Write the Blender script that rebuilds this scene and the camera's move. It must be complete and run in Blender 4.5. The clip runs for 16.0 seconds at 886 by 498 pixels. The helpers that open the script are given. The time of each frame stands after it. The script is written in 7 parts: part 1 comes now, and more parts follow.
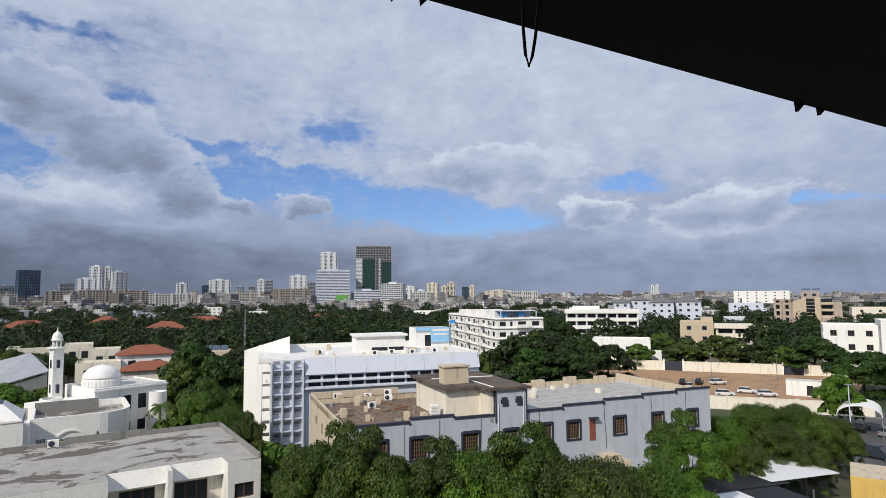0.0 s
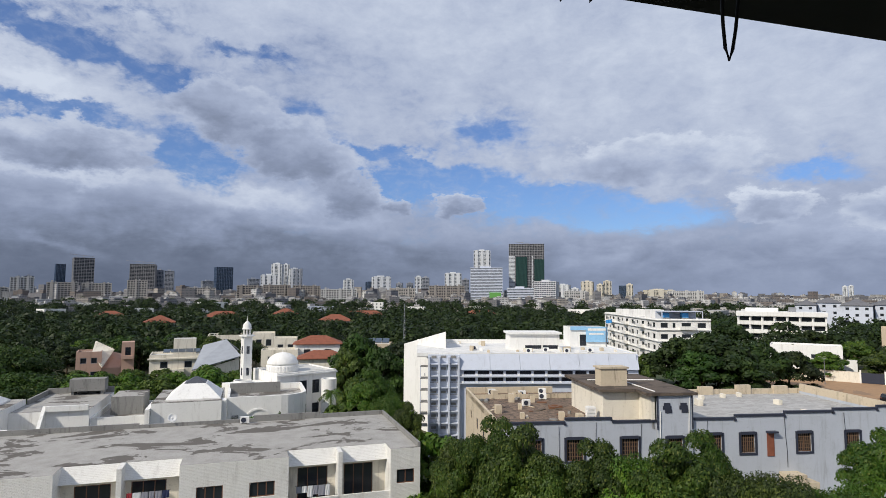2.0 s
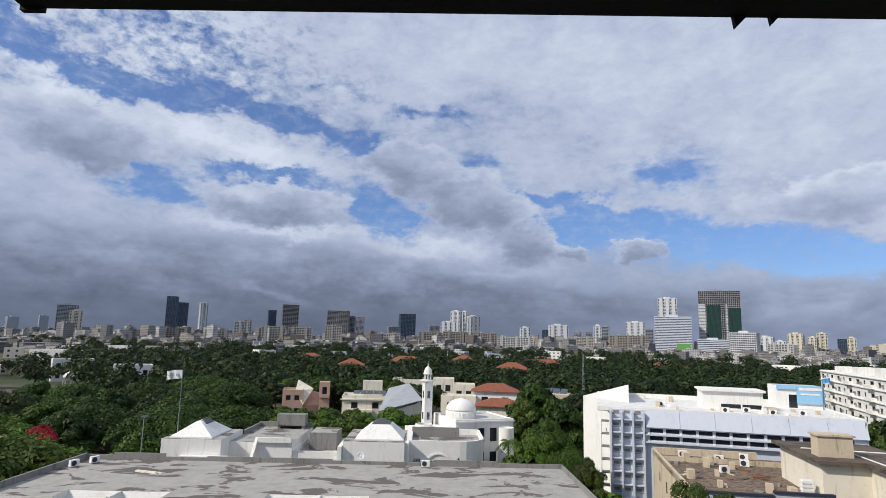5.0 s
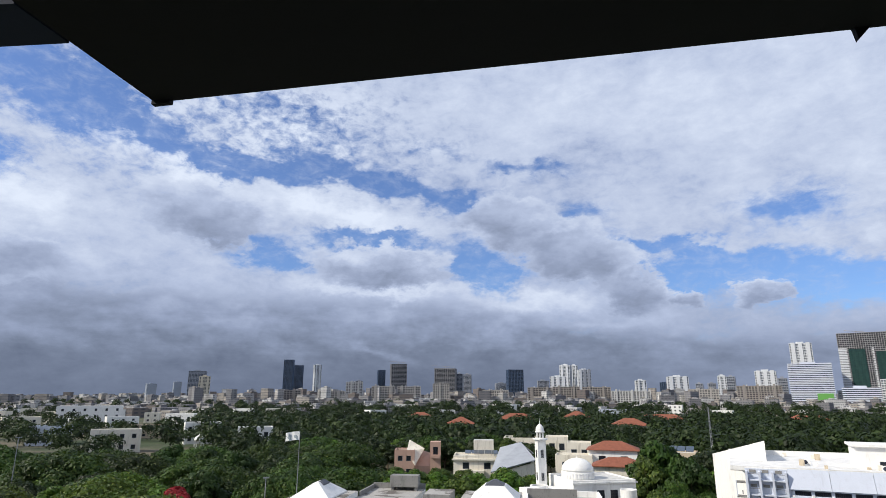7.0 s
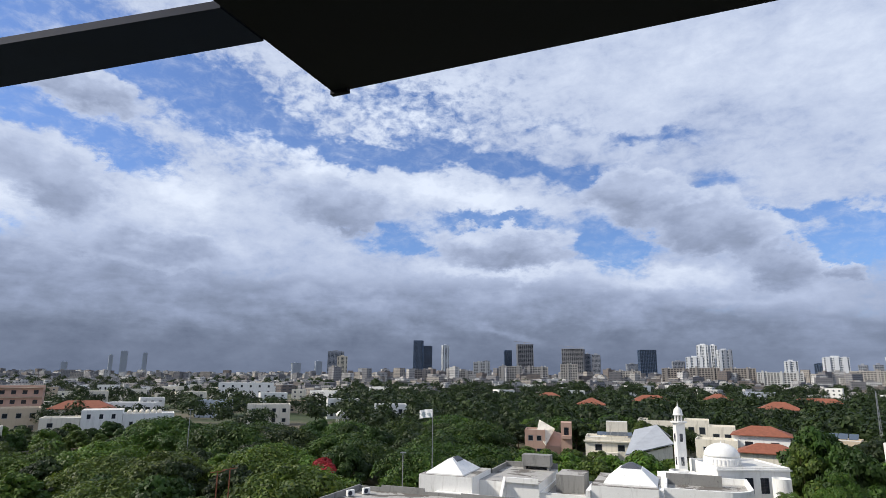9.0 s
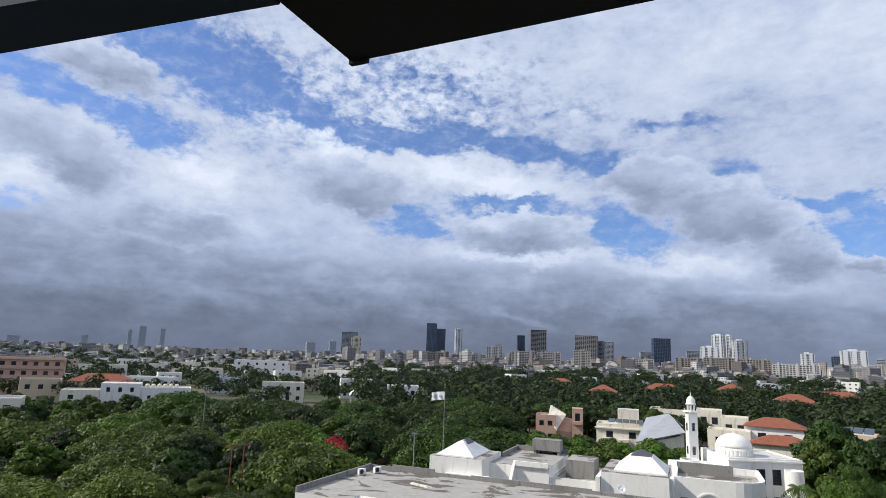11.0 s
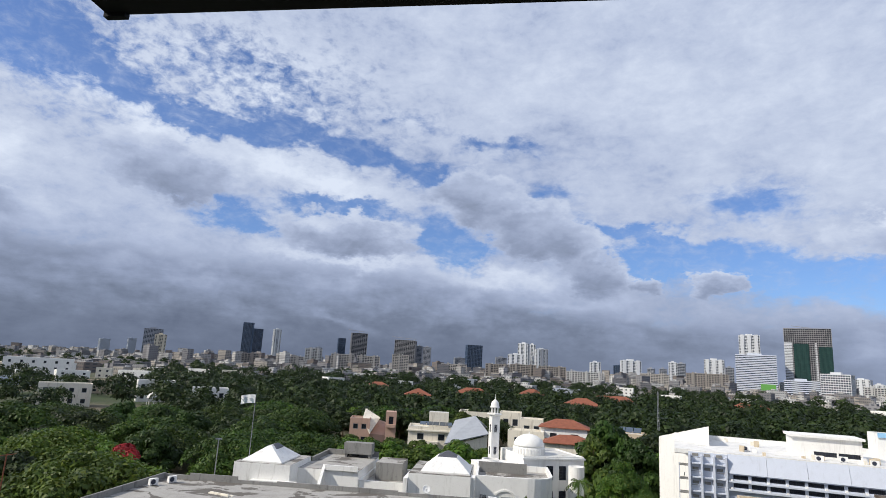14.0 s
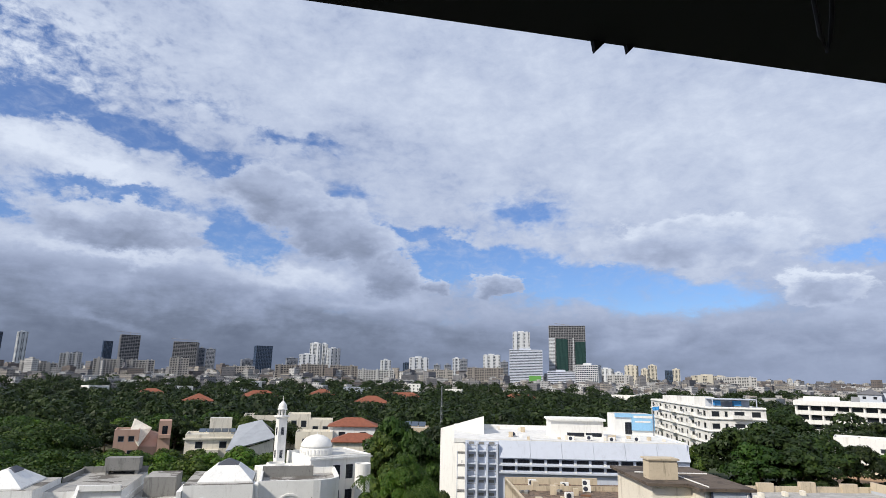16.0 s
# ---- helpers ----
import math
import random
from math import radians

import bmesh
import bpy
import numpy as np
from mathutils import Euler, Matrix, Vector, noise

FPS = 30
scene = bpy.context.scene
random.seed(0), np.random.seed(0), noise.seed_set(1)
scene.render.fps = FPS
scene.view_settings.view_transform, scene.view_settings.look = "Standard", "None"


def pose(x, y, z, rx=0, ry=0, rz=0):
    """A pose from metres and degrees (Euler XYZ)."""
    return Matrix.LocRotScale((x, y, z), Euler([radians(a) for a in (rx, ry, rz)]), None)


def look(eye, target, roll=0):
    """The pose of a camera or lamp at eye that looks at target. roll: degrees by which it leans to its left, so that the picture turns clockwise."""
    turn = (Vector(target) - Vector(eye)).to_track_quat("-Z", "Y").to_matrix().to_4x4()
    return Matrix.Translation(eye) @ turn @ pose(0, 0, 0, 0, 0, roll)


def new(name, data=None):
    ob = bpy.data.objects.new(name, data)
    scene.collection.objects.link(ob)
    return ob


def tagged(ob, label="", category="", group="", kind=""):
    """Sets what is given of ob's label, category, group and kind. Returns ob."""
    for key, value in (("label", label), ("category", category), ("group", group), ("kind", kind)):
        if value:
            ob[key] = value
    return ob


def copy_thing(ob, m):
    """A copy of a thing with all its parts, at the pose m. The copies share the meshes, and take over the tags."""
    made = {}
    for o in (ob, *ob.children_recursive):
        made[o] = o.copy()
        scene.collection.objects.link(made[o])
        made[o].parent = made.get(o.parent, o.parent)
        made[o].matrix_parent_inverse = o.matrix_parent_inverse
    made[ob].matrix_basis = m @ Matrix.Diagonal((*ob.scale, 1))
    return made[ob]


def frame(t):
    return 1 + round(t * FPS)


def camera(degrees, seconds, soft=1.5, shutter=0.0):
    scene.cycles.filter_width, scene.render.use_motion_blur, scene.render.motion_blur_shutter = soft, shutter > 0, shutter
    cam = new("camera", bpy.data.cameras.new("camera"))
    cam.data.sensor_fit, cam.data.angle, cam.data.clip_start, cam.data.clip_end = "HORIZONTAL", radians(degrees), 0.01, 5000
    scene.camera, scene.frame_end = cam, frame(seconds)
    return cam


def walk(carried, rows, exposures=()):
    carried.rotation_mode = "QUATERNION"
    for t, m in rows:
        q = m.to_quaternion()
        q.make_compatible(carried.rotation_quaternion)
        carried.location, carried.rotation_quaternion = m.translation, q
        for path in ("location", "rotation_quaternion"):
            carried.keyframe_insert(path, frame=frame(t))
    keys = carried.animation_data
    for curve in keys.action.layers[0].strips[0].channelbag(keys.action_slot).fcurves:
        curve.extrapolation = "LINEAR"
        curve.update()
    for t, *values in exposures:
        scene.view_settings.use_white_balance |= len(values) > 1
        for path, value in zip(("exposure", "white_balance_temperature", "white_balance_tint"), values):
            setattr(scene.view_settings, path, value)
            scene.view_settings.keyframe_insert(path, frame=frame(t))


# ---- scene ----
cam = camera(73.5, 16.0, soft=0.7)
EYE = 24.0
# seconds, heading to the left, tilt up, lean, x, y
ROWS = (
    (0, 0.00, 4.56, -0.50, 0.191, 0.078),
    (0.5, 3.72, 4.61, -0.53, 0.163, 0.054),
    (1, 8.09, 4.56, -0.26, 0.146, 0.037),
    (1.5, 11.14, 4.48, 0.00, 0.141, 0.026),
    (2, 14.70, 4.36, 0.30, 0.127, 0.017),
    (2.5, 18.56, 4.33, 0.47, 0.116, -0.028),
    (3, 21.62, 4.68, 0.46, 0.111, -0.070),
    (3.5, 24.29, 6.35, 1.08, 0.105, -0.112),
    (4, 27.95, 6.77, 1.48, 0.138, -0.075),
    (4.2, 29.25, 7.03, 1.64, 0.158, -0.057),
    (6.3, 36.21, 12.08, 0.13, 0.176, 0.168),
    (6.5, 38.08, 12.38, 0.02, 0.164, 0.168),
    (7, 41.75, 13.84, 0.13, 0.138, 0.080),
    (7.5, 44.57, 14.18, 0.82, 0.090, 0.044),
    (8, 47.50, 13.05, 1.19, 0.040, 0.017),
    (8.5, 50.68, 12.44, 0.84, -0.017, -0.015),
    (9, 53.77, 11.93, 0.58, -0.077, -0.048),
    (9.5, 56.22, 11.26, 0.86, -0.129, -0.054),
    (10, 55.99, 9.85, 1.61, -0.160, -0.023),
    (10.2, 55.48, 9.91, 2.00, -0.164, -0.016),
    (12.3, 55.03, 10.84, 2.27, -0.176, 0.006),
    (12.5, 53.78, 10.79, 2.66, -0.178, 0.011),
    (13, 48.44, 10.92, 2.67, -0.129, 0.087),
    (13.5, 42.64, 11.08, 2.32, -0.064, 0.148),
    (14, 38.45, 11.38, 3.21, -0.072, 0.221),
    (14.5, 33.48, 11.72, 2.50, -0.057, 0.239),
    (15, 28.13, 11.93, 2.68, -0.004, 0.266),
    (15.5, 23.64, 12.01, 1.92, 0.055, 0.283),
    (16, 18.55, 12.07, 1.21, 0.115, 0.301),
)


def held(turn, tilt, lean, x, y):
    return pose(x, y, EYE, 90 + tilt, 0, turn) @ pose(0, 0, 0, 0, 0, lean)


walk(cam, [(t, held(*r)) for t, *r in ROWS], [(0, -0.33), (4.2, -0.32), (6.5, -0.08), (10.2, -0.02), (12.3, -0.08), (16, -0.15)])

# ---- daylight: broken cloud, sun behind and to the left ----
SUN_AZ, SUN_EL = 147.0, 37.0


def heading(az, el):
    a, e = radians(az), radians(el)
    return Vector((-math.sin(a) * math.cos(e), math.cos(a) * math.cos(e), math.sin(e)))


sun = new("sun", bpy.data.lights.new("sun", "SUN"))
sun.data.energy, sun.data.angle, sun.data.color = 4.6, radians(0.6), (1.0, 0.93, 0.82)
sun.matrix_world = look(heading(SUN_AZ, SUN_EL) * 100, (0, 0, 0))

world = bpy.data.worlds.new("sky")
scene.world = world
world.use_nodes = True


class Nodes:
    """Short notation for a node tree."""

    def __init__(self, tree):
        self.t = tree
        tree.nodes.clear()

    def put(self, sock, v):
        if isinstance(v, bpy.types.NodeSocket):
            self.t.links.new(v, sock)
        elif v is not None:
            if sock.type == "RGBA" and len(v) == 3:
                v = (*v, 1)
            sock.default_value = v

    def node(self, kind, outs=0, **ins):
        n = self.t.nodes.new(kind)
        for k, v in ins.items():
            self.put(n.inputs[int(k[1:])] if k[0] == "i" and k[1:].isdigit() else n.inputs[k.replace("_", " ")], v)
        return n.outputs[outs]

    def m(self, op, a, b=None, c=None, clamp=False):
        n = self.t.nodes.new("ShaderNodeMath")
        n.operation, n.use_clamp = op, clamp
        for s, v in zip(n.inputs, (a, b, c)):
            if v is not None:
                self.put(s, v)
        return n.outputs[0]

    def ramp(self, x, lo, hi, a=0.0, b=1.0, smooth=True):
        n = self.t.nodes.new("ShaderNodeMapRange")
        n.interpolation_type = "SMOOTHSTEP" if smooth else "LINEAR"
        for s, v in zip(n.inputs, (x, lo, hi, a, b)):
            self.put(s, v)
        return n.outputs[0]

    def noise(self, vec, scale, detail=4.0, rough=0.5, warp=0.0, outs=0):
        n = self.t.nodes.new("ShaderNodeTexNoise")
        if vec is not None:
            self.put(n.inputs["Vector"], vec)
        self.put(n.inputs["Scale"], scale), self.put(n.inputs["Detail"], detail), self.put(n.inputs["Roughness"], rough)
        self.put(n.inputs["Distortion"], warp)
        return n.outputs[outs]

    def mix(self, f, a, b, blend="MIX"):
        n = self.t.nodes.new("ShaderNodeMix")
        n.data_type, n.blend_type = "RGBA", blend
        self.put(n.inputs[0], f), self.put(n.inputs[6], a), self.put(n.inputs[7], b)
        return n.outputs[2]

    def vec(self, x, y, z):
        return self.node("ShaderNodeCombineXYZ", i0=x, i1=y, i2=z)

    def scaled(self, v, s):
        n = self.t.nodes.new("ShaderNodeVectorMath")
        n.operation = "MULTIPLY"
        self.put(n.inputs[0], v)
        n.inputs[1].default_value = s
        return n.outputs[0]


# every row: weight, heading, height, half width, half height in degrees, slant
# blue openings in the high veil
GAPS = (
    (1.0, 17.0, 10.8, 5.5, 1.7, 0.06), (1.1, 6.0, 9.0, 7.0, 2.0, 0.08), (1.0, -3.5, 7.4, 6.0, 1.4, 0.0), (0.75, 10.0, 15.4, 4.2, 1.6, 0.05), (0.6, 20.0, 13.4, 6.5, 0.7, 0.20),
    (0.6, -8.0, 12.6, 4.5, 0.6, 0.0), (0.7, -17.0, 10.4, 3.5, 0.9, 0.0), (1.1, 37.5, 11.8, 3.6, 2.2, 0.15), (0.3, 32.0, 21.5, 3.5, 0.8, 0.1), (0.45, -34.0, 7.5, 4.0, 0.7, 0.0),
    (0.85, 49.0, 20.4, 8.0, 1.3, 0.22), (0.45, 40.0, 18.5, 2.5, 1.0, 0.0), (0.8, 47.5, 14.7, 4.5, 0.8, 0.1), (0.9, 57.5, 12.4, 4.0, 1.2, 0.1), (0.4, 35.0, 21.5, 3.0, 0.8, 0.0),
)
GAPS_HIGH = (
    (1.25, 77.0, 24.4, 9.5, 3.0, 0.30), (1.0, 83.0, 18.2, 3.5, 2.0, 0.2), (0.9, 60.0, 20.6, 8.0, 1.2, 0.08), (0.9, 92.0, 20.5, 6.0, 1.5, 0.1), (0.5, 92.0, 11.0, 4.0, 0.9, 0.0),
    (0.65, 58.0, 25.5, 9.0, 2.8, 0.1), (0.6, 52.0, 14.4, 4.0, 0.7, 0.0), (0.4, 28.5, 17.0, 2.5, 0.9, 0.0), (0.8, 98.0, 28.0, 10.0, 4.0, 0.0), (0.4, 42.0, 23.0, 3.5, 0.9, 0.0),
)
# heaped grey clouds
HEAPS = (
    (1.0, 35.0, 16.4, 6.0, 2.3, 0.15), (1.0, 28.5, 13.0, 6.0, 2.7, 0.15), (1.0, 23.5, 9.4, 3.6, 2.4, 0.25), (1.0, 47.5, 11.8, 6.6, 1.8, 0.0), (1.0, 63.5, 15.8, 6.0, 2.6, 0.05),
    (1.0, 88.5, 15.2, 6.0, 3.0, 0.25), (0.9, 87.0, 22.9, 4.2, 1.6, 0.1), (0.9, -4.0, 12.2, 9.0, 2.3, 0.0), (0.9, 13.6, 8.5, 2.3, 1.1, -0.1), (0.8, 19.2, 8.6, 1.4, 1.0, 0.0),
    (0.95, -26.5, 7.4, 6.0, 2.0, -0.08), (0.9, -14.5, 7.6, 3.6, 1.2, 0.0), (0.8, 79.0, 10.6, 7.0, 2.0, 0.0),
)
# sunlit white parts
LIGHTS = (
    (1.0, 51.0, 17.0, 7.0, 1.5, 0.18), (0.9, 77.5, 15.4, 4.5, 1.9, 0.0), (0.9, 69.5, 20.6, 6.5, 1.2, 0.25), (0.8, 92.5, 13.2, 3.0, 2.2, 0.0), (0.9, 32.5, 8.7, 5.5, 0.9, 0.05),
    (0.8, 48.0, 9.7, 7.5, 0.55, 0.0), (0.9, -28.0, 9.3, 2.6, 0.9, 0.0), (0.6, -14.5, 8.5, 2.6, 0.6, 0.0), (0.5, 60.0, 25.0, 10.0, 4.0, 0.0), (0.35, 28.0, 6.4, 6.0, 0.5, 0.0),
    (0.4, -27.0, 5.5, 12.0, 1.4, 0.0), (0.4, 20.0, 25.0, 22.0, 7.0, 0.0), (0.35, -14.0, 18.0, 16.0, 6.0, 0.0), (0.5, 48.0, 4.0, 3.0, 0.4, 0.3), (-0.45, 28.0, 21.0, 13.0, 5.0, 0.0),
)


def cloudy_sky(tree):
    k = Nodes(tree)
    sep = tree.nodes.new("ShaderNodeSeparateXYZ")
    k.put(sep.inputs[0], k.node("ShaderNodeTexCoord", 0))
    x, y, z = sep.outputs
    flat = k.m("SQRT", k.m("ADD", k.m("MULTIPLY", x, x), k.m("MULTIPLY", y, y)))
    deg = 180 / math.pi
    az0 = k.m("MULTIPLY", k.m("ARCTAN2", k.m("MULTIPLY", x, -1.0), y), deg)
    el0 = k.m("MULTIPLY", k.m("ARCTAN2", z, flat), deg)
    sheet = k.vec(k.m("DIVIDE", az0, 9.0), k.m("DIVIDE", el0, 5.2), 0.37)

    def centred(n, gain):
        return k.m("MULTIPLY", k.m("SUBTRACT", n, 0.5), gain)

    def plus(*terms):
        s = terms[0]
        for t in terms[1:]:
            s = k.m("ADD", s, t)
        return s

    # ragged edges: the sheet of directions is warped by noise, less so near the horizon
    near = k.ramp(el0, 0.0, 12.0, 0.4, 1.0)
    wob = tree.nodes.new("ShaderNodeSeparateXYZ")
    k.put(wob.inputs[0], k.noise(sheet, 2.0, 7.0, 0.62, 0.0, outs=1))
    az = k.m("ADD", az0, k.m("MULTIPLY", centred(wob.outputs[0], 10.0), near))
    el = k.m("ADD", el0, k.m("MULTIPLY", centred(wob.outputs[1], 5.4), near))

    def puff(a, e, sa, se, lean=0.0):
        da, de = k.m("SUBTRACT", az, a), k.m("SUBTRACT", el, e)
        if lean:
            de = k.m("SUBTRACT", de, k.m("MULTIPLY", da, lean))
        p, q = k.m("DIVIDE", da, sa), k.m("DIVIDE", de, se)
        return k.m("EXPONENT", k.m("MULTIPLY", plus(k.m("MULTIPLY", p, p), k.m("MULTIPLY", q, q)), -1.0)), q

    def total(rows):
        return plus(*[k.m("MULTIPLY", puff(*r)[0], w) for w, *r in rows])

    billow = k.noise(sheet, 1.5, 9.0, 0.60, 0.15)
    soft = k.noise(sheet, 2.6, 5.0, 0.55, 0.2)
    grain = k.noise(sheet, 5.0, 6.0, 0.66, 0.35)
    flecks = k.noise(k.vec(k.m("DIVIDE", az0, 5.0), k.m("DIVIDE", el0, 3.4), 1.7), 4.2, 5.0, 0.6, 0.3)
    layers = k.noise(k.vec(k.m("DIVIDE", az0, 17.0), k.m("DIVIDE", el0, 3.0), 0.0), 1.3, 8.0, 0.62, 0.3)
    white = total(LIGHTS)
    # the high veil: fleecy and broken on one side, closed on the other
    fleece, _ = puff(64.0, 25.0, 22.0, 9.0)
    gap = plus(total(GAPS), total(GAPS_HIGH))
    body = plus(0.80, k.m("MULTIPLY", gap, -1.3), centred(billow, 0.9), k.m("MULTIPLY", centred(grain, 1.0), k.m("ADD", 0.8, fleece)), k.m("MULTIPLY", centred(flecks, 1.3), fleece), k.m("MULTIPLY", white, 0.5))
    veil = k.m("MAXIMUM", k.ramp(body, -0.15, 0.78), k.ramp(grain, 0.40, 0.85, 0.08, 0.5))
    veil_lit = plus(0.755, centred(billow, 0.40), centred(grain, 0.22), k.m("MULTIPLY", centred(flecks, 0.3), fleece), k.m("MULTIPLY", white, 0.26))
    veil_lit = k.m("SUBTRACT", veil_lit, k.ramp(el0, 14.0, 5.0, 0.0, 0.14))
    # the grey bank over the horizon, heavier to one side
    side = k.ramp(az0, -20.0, 48.0)
    top = plus(k.ramp(az0, 12.0, 50.0, 5.1, 8.8), k.ramp(az0, 70.0, 88.0, 0.0, 2.0), centred(billow, 5.0), centred(soft, 2.4))
    bank = k.ramp(k.m("SUBTRACT", top, el0), -0.9, 0.9)
    dim = k.m("MULTIPLY", k.ramp(el0, 0.0, 11.0, 1.0, 0.25), k.ramp(side, 0.0, 1.0, 0.19, 0.49, smooth=False))
    bank_lit = plus(0.70, k.m("MULTIPLY", dim, -1.0), k.m("MULTIPLY", centred(layers, 0.30), k.ramp(el0, 0.8, 4.0, 0.3, 1.0)), k.m("MULTIPLY", plus(centred(billow, 0.42), centred(soft, 0.40)), k.ramp(el0, 0.5, 5.0, 0.35, 1.0)), centred(grain, 0.12), k.m("MULTIPLY", white, 0.26))
    # heaps with light shoulders and grey bases
    heap, relief = None, None
    for w, *r in HEAPS:
        g, q = puff(*r)
        g = k.m("MULTIPLY", g, w)
        u = k.m("MULTIPLY", g, q)
        heap = g if heap is None else k.m("MAXIMUM", heap, g)
        relief = u if relief is None else k.m("ADD", relief, u)
    mass = k.ramp(plus(heap, centred(billow, 0.85), centred(grain, 0.25)), 0.22, 0.42)
    heap_lit = plus(0.615, k.m("MULTIPLY", relief, 0.27), centred(soft, 0.40), centred(grain, 0.12), k.ramp(side, 0.0, 0.75, 0.13, -0.01), k.m("MULTIPLY", white, 0.25), k.ramp(heap, 0.25, 0.8, 0.13, -0.05))
    heap_lit = k.m("SUBTRACT", heap_lit, k.ramp(el0, 11.0, 4.0, 0.0, 0.08))

    def shade(lit):
        n = tree.nodes.new("ShaderNodeValToRGB")
        k.put(n.inputs[0], lit)
        r = n.color_ramp
        r.elements[0].position, r.elements[0].color = 0.05, (0.088, 0.113, 0.178, 1)
        r.elements[1].position, r.elements[1].color = 1.0, (0.80, 0.88, 1.03, 1)
        for p, c in ((0.3, (0.200, 0.243, 0.345)), (0.5, (0.325, 0.388, 0.550)), (0.7, (0.490, 0.570, 0.765))):
            r.elements.new(p).color = (*c, 1)
        return n.outputs[0]

    air = tree.nodes.new("ShaderNodeTexSky")
    air.sky_type, air.sun_disc, air.sun_elevation, air.sun_rotation = "NISHITA", False, radians(SUN_EL), radians(360 - SUN_AZ)
    air.altitude, air.air_density, air.dust_density, air.ozone_density = 20.0, 1.0, 0.6, 4.0
    clear = k.mix(1.0, air.outputs[0], (0.092, 0.111, 0.148), "MULTIPLY")
    out = k.mix(veil, clear, shade(veil_lit))
    out = k.mix(bank, out, shade(bank_lit))
    out = k.mix(k.m("MULTIPLY", mass, 0.96), out, shade(heap_lit))
    bg = k.node("ShaderNodeBackground", Color=out, Strength=1.0)
    tree.links.new(bg, tree.nodes.new("ShaderNodeOutputWorld").inputs[0])


cloudy_sky(world.node_tree)

# ---- materials ----
def material(name):
    m = bpy.data.materials.new(name)
    m.use_nodes = True
    k = Nodes(m.node_tree)
    return m, k


def finish(k, color, rough=0.8, metal=0.0, bump=None, dist=0.02, spec=0.3, power=0.6):
    b = k.t.nodes.new("ShaderNodeBsdfPrincipled")
    k.put(b.inputs["Base Color"], color), k.put(b.inputs["Roughness"], rough), k.put(b.inputs["Metallic"], metal)
    b.inputs["Specular IOR Level"].default_value = spec
    if bump is not None:
        k.put(b.inputs["Normal"], k.node("ShaderNodeBump", Strength=power, Distance=dist, Height=bump))
    k.t.links.new(b.outputs[0], k.t.nodes.new("ShaderNodeOutputMaterial").inputs[0])
    return b


def here(k):
    return k.node("ShaderNodeTexCoord", 3)


def dull(c, f):
    return tuple(v * f for v in c)


def plaster(name, color, dirt=(0.30, 0.27, 0.23), wear=0.5, rough=0.85):
    """Painted render with rain streaks, blotches and a fine grain."""
    m, k = material(name)
    p = here(k)
    blot = k.noise(p, 0.55, 5.0, 0.6)
    streak = k.noise(k.scaled(p, (1.3, 1.3, 0.17)), 1.0, 7.0, 0.68, 0.7)
    grain = k.noise(p, 14.0, 3.0, 0.6)
    spot = k.noise(k.scaled(p, (1.0, 1.0, 1.7)), 2.6, 6.0, 0.7, 0.4)
    c = k.mix(k.m("MULTIPLY", k.ramp(streak, 0.50, 0.74), wear), color, dirt)
    c = k.mix(k.m("MULTIPLY", k.ramp(spot, 0.57, 0.68), wear * 0.55), c, dull(dirt, 1.15))
    c = k.mix(k.m("MULTIPLY", k.ramp(blot, 0.50, 0.75), wear * 0.6), c, dull(color, 0.72))
    c = k.mix(k.ramp(grain, 0.3, 0.7, 0.0, 0.16), c, dull(color, 0.6))
    finish(k, c, rough, bump=grain, dist=0.015)
    return m


def painted_bricks(name, color, dirt, wear=0.4):
    """White-painted brickwork: faint courses, chipped joints and rain streaks."""
    m, k = material(name)
    p = here(k)
    sep = k.t.nodes.new("ShaderNodeSeparateXYZ")
    k.put(sep.inputs[0], p)
    b = k.t.nodes.new("ShaderNodeTexBrick")
    k.put(b.inputs["Vector"], k.vec(k.m("ADD", sep.outputs[0], sep.outputs[1]), sep.outputs[2], 0.0))
    for key, v in (("Scale", 1.0), ("Mortar Size", 0.014), ("Mortar Smooth", 0.4), ("Brick Width", 0.30), ("Row Height", 0.11)):
        b.inputs[key].default_value = v
    joint = b.outputs["Fac"]
    streak = k.noise(k.scaled(p, (1.2, 1.2, 0.16)), 1.0, 7.0, 0.68, 0.7)
    chip = k.noise(k.scaled(p, (1.0, 1.0, 2.2)), 2.4, 7.0, 0.72, 0.4)
    grain = k.noise(p, 12.0, 3.0, 0.6)
    c = k.mix(k.m("MULTIPLY", k.ramp(streak, 0.50, 0.76), wear), color, dirt)
    c = k.mix(k.m("MULTIPLY", joint, k.ramp(chip, 0.40, 0.62, 0.06, 0.45)), c, dull(dirt, 1.3))
    c = k.mix(k.ramp(chip, 0.62, 0.72, 0.0, 0.5), c, dull(dirt, 1.5))
    c = k.mix(k.ramp(grain, 0.3, 0.7, 0.0, 0.14), c, dull(color, 0.6))
    finish(k, c, 0.85, bump=k.m("SUBTRACT", grain, k.m("MULTIPLY", joint, 2.0)), dist=0.02)
    return m


